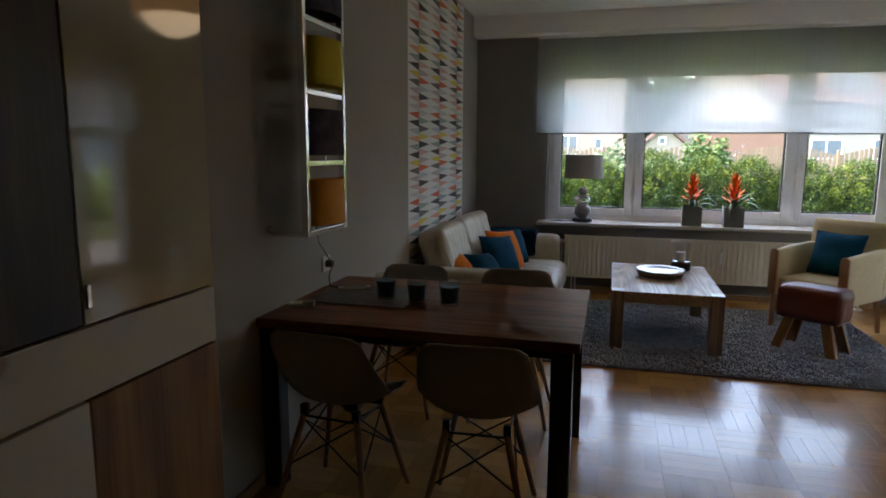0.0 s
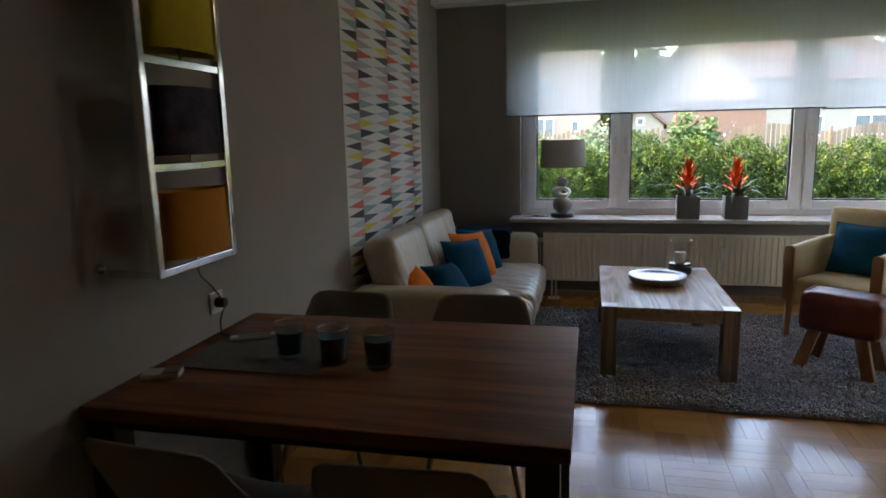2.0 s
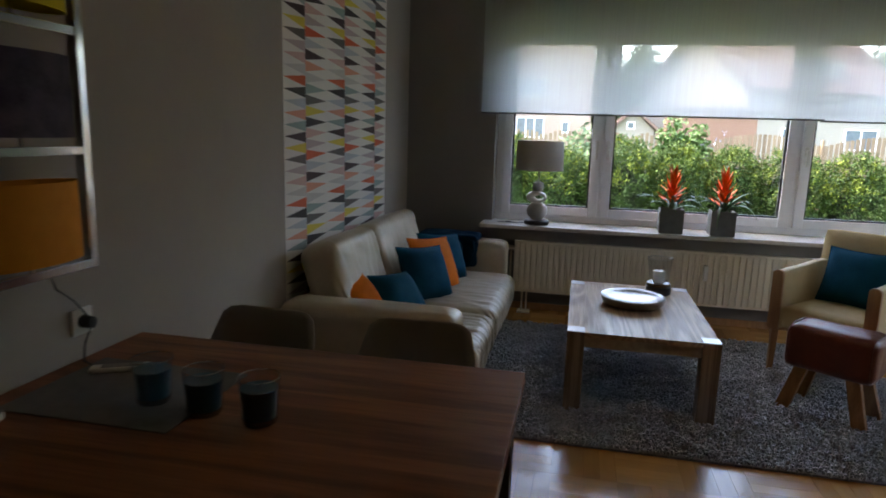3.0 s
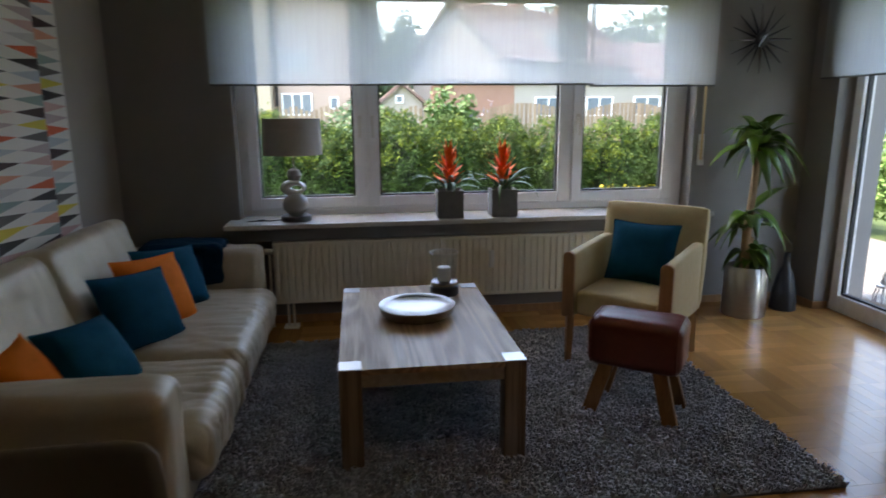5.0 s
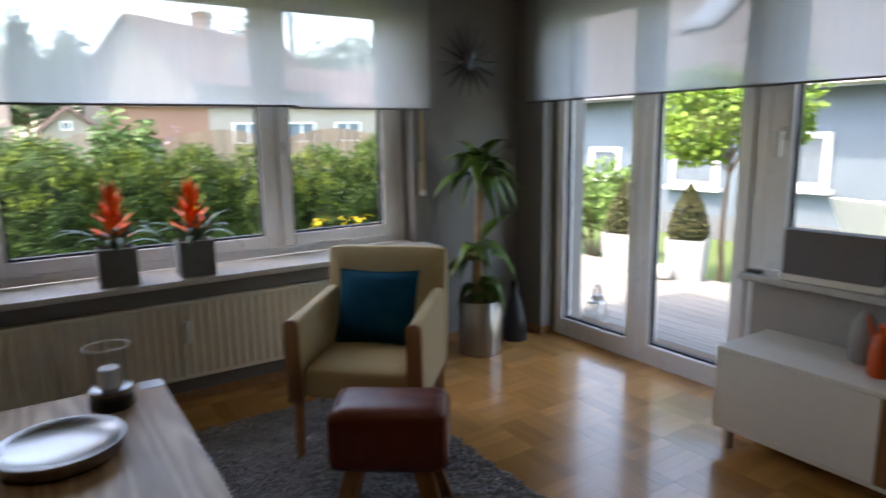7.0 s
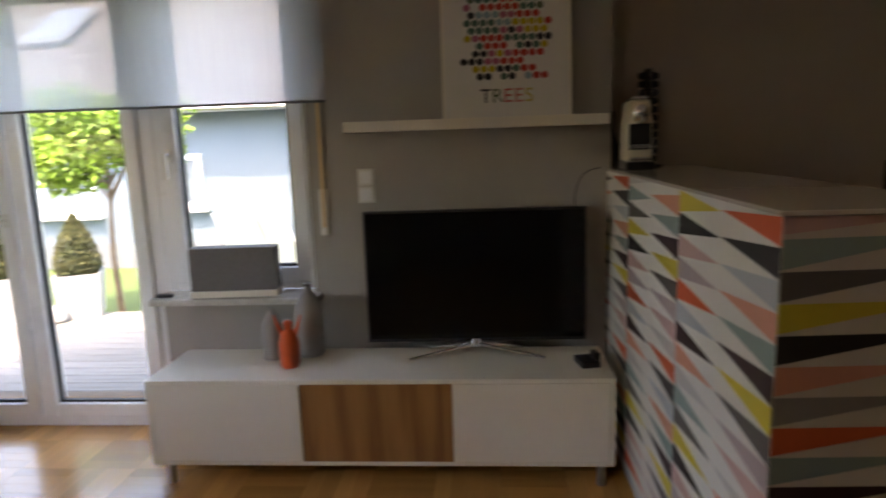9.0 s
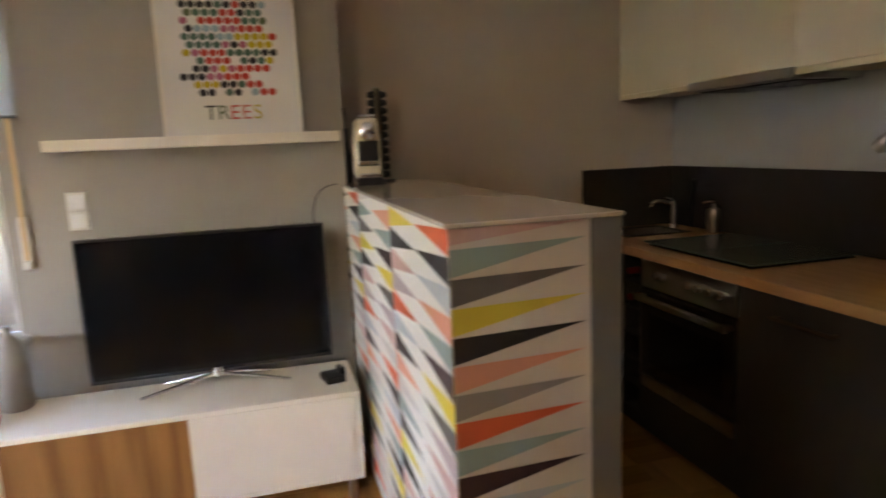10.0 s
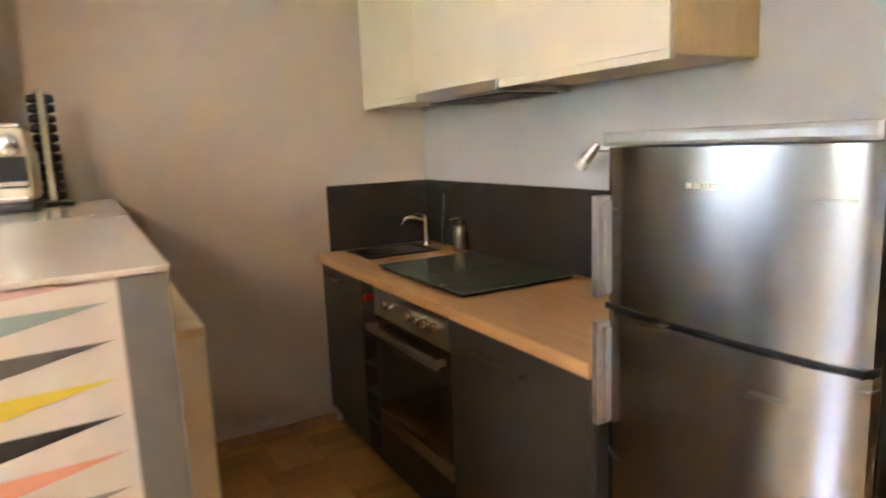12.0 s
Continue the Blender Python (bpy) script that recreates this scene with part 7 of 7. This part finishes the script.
def cone_planter(x, y, rz):
    t = thing("planter", "white square planter with a clipped box cone", "planter", at=pose(x, y, -0.10, 0, 0, rz), group="cone planters on the deck")
    b = bmesh.new()
    q = [(0.165, 0.0), (0.195, 0.42), (0.178, 0.42), (0.17, 0.35)]
    rings = [[b.verts.new((sx * r, sy * r, z)) for sx, sy in ((-1, -1), (1, -1), (1, 1), (-1, 1))] for r, z in q]
    b.faces.new(rings[0][::-1])
    for r0, r1 in zip(rings, rings[1:]):
        for k in range(4):
            b.faces.new((r0[k], r0[(k + 1) % 4], r1[(k + 1) % 4], r1[k]))
    b.faces.new(rings[-1])
    part("pot", b, PLANTER_WHITE, t, "white fibre pot")
    # same dark core, painting the shade within the cone
    part("shade_core", lathe([(0.0, 0.345), (0.14, 0.36), (0.165, 0.46), (0.10, 0.66), (0.03, 0.86), (0.0, 0.90)], 14), HEDGE_CORE, t)
    def place(rg, n):
        f = rg.uniform(0, 1, n) ** 1.3
        a = rg.uniform(0, 6.283, n)
        prof = np.interp(f, [0, 0.12, 0.3, 0.62, 0.88, 1.0], [0.15, 0.19, 0.185, 0.13, 0.05, 0.01])
        r = prof * rg.uniform(0.92, 1.10, n)
        return np.stack([r * np.cos(a), r * np.sin(a), 0.40 + 0.585 * f], 1)
    leaf_cloud("cone", 3200, place, 0.034, BOX_LEAF, 77 + int(y * 3), t, "clipped bronze-green box cone")


cone_planter(6.16, 7.08, 24)
cone_planter(5.98, 7.78, 20)
tree(6.78, 7.08, -0.25, 2.35, 0.84, 9500, TREE_LEAF, 61, "small ball-crowned lime green maple tree", 0.078, 0.53, 0.035, 1.0, 12, 0.5)
shrub(6.75, 8.95, -0.25, 0.75, 1.42, 4200, SHRUB_LIGHT, 71, "leafy light green shrub beside the deck", size=0.085)
shrub(6.9, 10.4, -0.25, 0.9, 1.2, 2600, SHRUB_LIGHT, 73, "leafy light green shrub beside the deck", size=0.09)
shrub(7.0, 6.55, -0.25, 0.30, 0.36, 700, SHRUB_LEAF, 75, "low green border plant by the deck", size=0.05)


def weeping_conifer(x, y, z):
    """Thin stem with branches that sag and turn up at their ends, set with small tufts."""
    t = thing("tree", "slender conifer with sagging olive green branches", "tree", at=pose(x, y, z))
    rg = random.Random(63)
    part("trunk", tube([(0, 0, 0), (0.02, 0.03, 1.2), (0.0, 0.0, 2.4), (0.03, 0.02, 3.6)], 0.05, 10, r_end=0.012), BARK, t, smooth=True)
    tufts = []
    for k in range(22):
        a = 1.57 + rg.uniform(-1.0, 1.0) if k % 3 else rg.uniform(0, 6.28)
        h0, reach, sag = 1.75 + 1.7 * k / 21, rg.uniform(0.35, 0.85), rg.uniform(0.25, 0.55)
        pts = [(reach * f * math.cos(a), reach * f * math.sin(a), h0 - sag * math.sin(f * 2.5) + 0.12 * f * f) for f in (i / 7 for i in range(8))]
        part("branch", tube(pts, 0.012, 6, r_end=0.004), BARK, t, smooth=True)
        tufts += pts[2:]
    tufts = np.array(tufts)
    def place(g, n):
        i = g.integers(0, len(tufts), n)
        return tufts[i] + g.normal(0, 1, (n, 3)) * np.array([0.04, 0.04, 0.045])
    leaf_cloud("needles", 5200, place, 0.05, SHRUB_OLIVE, 64, t, "olive green needle tufts")


weeping_conifer(7.65, 4.62, -0.25)

# lantern by the door, white deck chairs on the lawn, stone figure
ln = thing("lantern", "grey metal garden lantern with rope handle", "lantern", at=pose(4.13, 6.46, -0.10))
part("base", lathe([(0.0, 0), (0.09, 0), (0.09, 0.015), (0.0, 0.02)], 20), STEEL, ln)
part("glass", lathe([(0.05, 0.02), (0.075, 0.05), (0.07, 0.12), (0.045, 0.19), (0.043, 0.19), (0.068, 0.12), (0.073, 0.05), (0.048, 0.02), (0.05, 0.02)], 20), CLEAR, ln, smooth=True)
part("cap", lathe([(0.0, 0.195), (0.075, 0.19), (0.07, 0.205), (0.045, 0.215), (0.045, 0.25), (0.0, 0.255)], 20), STEEL, ln, smooth=True)
b = bmesh.new()
for k in range(6):
    a = k * math.pi / 3
    tube([(0.06 * math.cos(a), 0.06 * math.sin(a), 0.195), (0.085 * math.cos(a), 0.085 * math.sin(a), 0.12), (0.088 * math.cos(a), 0.088 * math.sin(a), 0.01)], 0.005, 6, b)
part("cage", b, STEEL, ln)
part("handle", tube([(0.035 * math.cos(a), 0, 0.25 + 0.085 * math.sin(a)) for a in [k * math.pi / 10 for k in range(11)]], 0.010, 8), CERAMIC_GREY, ln, "thick rope handle", smooth=True)


def deck_chair(x, y, rz):
    t = thing("sun_lounger", "white slatted garden lounger with raised back", "lounger", at=pose(x, y, -0.25, 0, 0, rz), group="garden loungers")
    for k in range(8):
        part("slat", box(-0.28, 0.28, -0.9 + k * 0.12, -0.80 + k * 0.12, 0.32, 0.345), LOUNGER_WHITE, t)
    b = box(-0.30, 0.30, 0.0, 0.03, 0.0, 0.75, 0.01)
    part("backrest", moved(b, pose(0, 0.08, 0.34, -28, 0, 0)), LOUNGER_WHITE, t, "raised white backrest")
    for sx in (-1, 1):
        part("side_rail", box(sx * 0.29 - 0.02, sx * 0.29 + 0.02, -0.92, 0.42, 0.28, 0.32), LOUNGER_WHITE, t)
        for yy in (-0.75, 0.3):
            part("leg", box(sx * 0.29 - 0.02, sx * 0.29 + 0.02, yy - 0.03, yy + 0.03, 0.0, 0.28), LOUNGER_WHITE, t)


deck_chair(7.5, 5.75, 70)
deck_chair(7.3, 5.25, 55)
deck_chair(7.1, 4.55, 80)
tagged(part("stone_figure", moved(soft_block(-0.07, 0.07, -0.10, 0.10, 0.0, 0.15, 0.05, 0.01, 3, 8), pose(5.88, 7.18, -0.10, 0, 0, 20)), CERAMIC_PALE, smooth=True), "small pale stone garden figure on the deck", "garden figure")

# ---- parquet: basket weave of oak strips ----
OAKS = [material("parquet_oak_" + n, c, 0.23, color2=tuple(v * 0.84 for v in c), scale=2.5, stretch=s, bump=0.12, bump_scale=25, coat=0.3, spread=0.15) for n, c, s in (("x", (0.60, 0.30, 0.088), (1.0, 14, 1)), ("y", (0.49, 0.238, 0.066), (14, 1.0, 1)))]
FL = bpy.data.objects["floor"]
S, NS = 0.28, 4
sw_ = S / NS
meshes = []
for k in range(2):
    b = box(0.0002, S - 0.0002, 0.0002, sw_ - 0.0002, -0.011, 0.0, 0.0004, 1) if k == 0 else box(0.0002, sw_ - 0.0002, 0.0002, S - 0.0002, -0.011, 0.0, 0.0004, 1)
    me = bpy.data.meshes.new("strip")
    b.to_mesh(me)
    b.free()
    me.materials.append(OAKS[k])
    meshes.append(me)
rest = [([], []), ([], [])]
count = 0
nx, ny = int((X_K - X_L) / S) + 1, int((Y_W - Y_S) / S) + 1
for i in range(nx):
    for j in range(ny):
        x, y = X_L + i * S, Y_S + j * S
        k = (i + j) % 2
        if y < Y_K - 0.1 and x > X_H:
            continue
        near = (0.0 <= x <= 2.9 and 3.0 <= y <= 4.2) or (2.0 <= x <= 3.3 and 4.4 <= y <= 6.1)
        for s in range(NS):
            ox, oy = (x, y + s * sw_) if k == 0 else (x + s * sw_, y)
            if near and count < 300:
                p = new("strip", meshes[k])
                p.parent = FL
                p.location = (ox, oy, 0.0)
                count += 1
            else:
                vs_l, fs_l = rest[k]
                w, h = (S, sw_) if k == 0 else (sw_, S)
                n0 = len(vs_l)
                g = 0.0003
                vs_l += [(ox + g, oy + g, 0), (ox + w - g, oy + g, 0), (ox + w - g, oy + h - g, 0), (ox + g, oy + h - g, 0), (ox + g, oy + g, -0.011), (ox + w - g, oy + g, -0.011), (ox + w - g, oy + h - g, -0.011), (ox + g, oy + h - g, -0.011)]
                fs_l += [tuple(n0 + q for q in f) for f in ((0, 1, 2, 3), (0, 4, 5, 1), (1, 5, 6, 2), (2, 6, 7, 3), (3, 7, 4, 0))]
for k in range(2):
    me = bpy.data.meshes.new("parquet_strips")
    me.from_pydata(rest[k][0], [], rest[k][1])
    me.materials.append(OAKS[k])
    o = new("parquet_strips", me)
    o.parent = FL
    o["kind"] = "stuff"
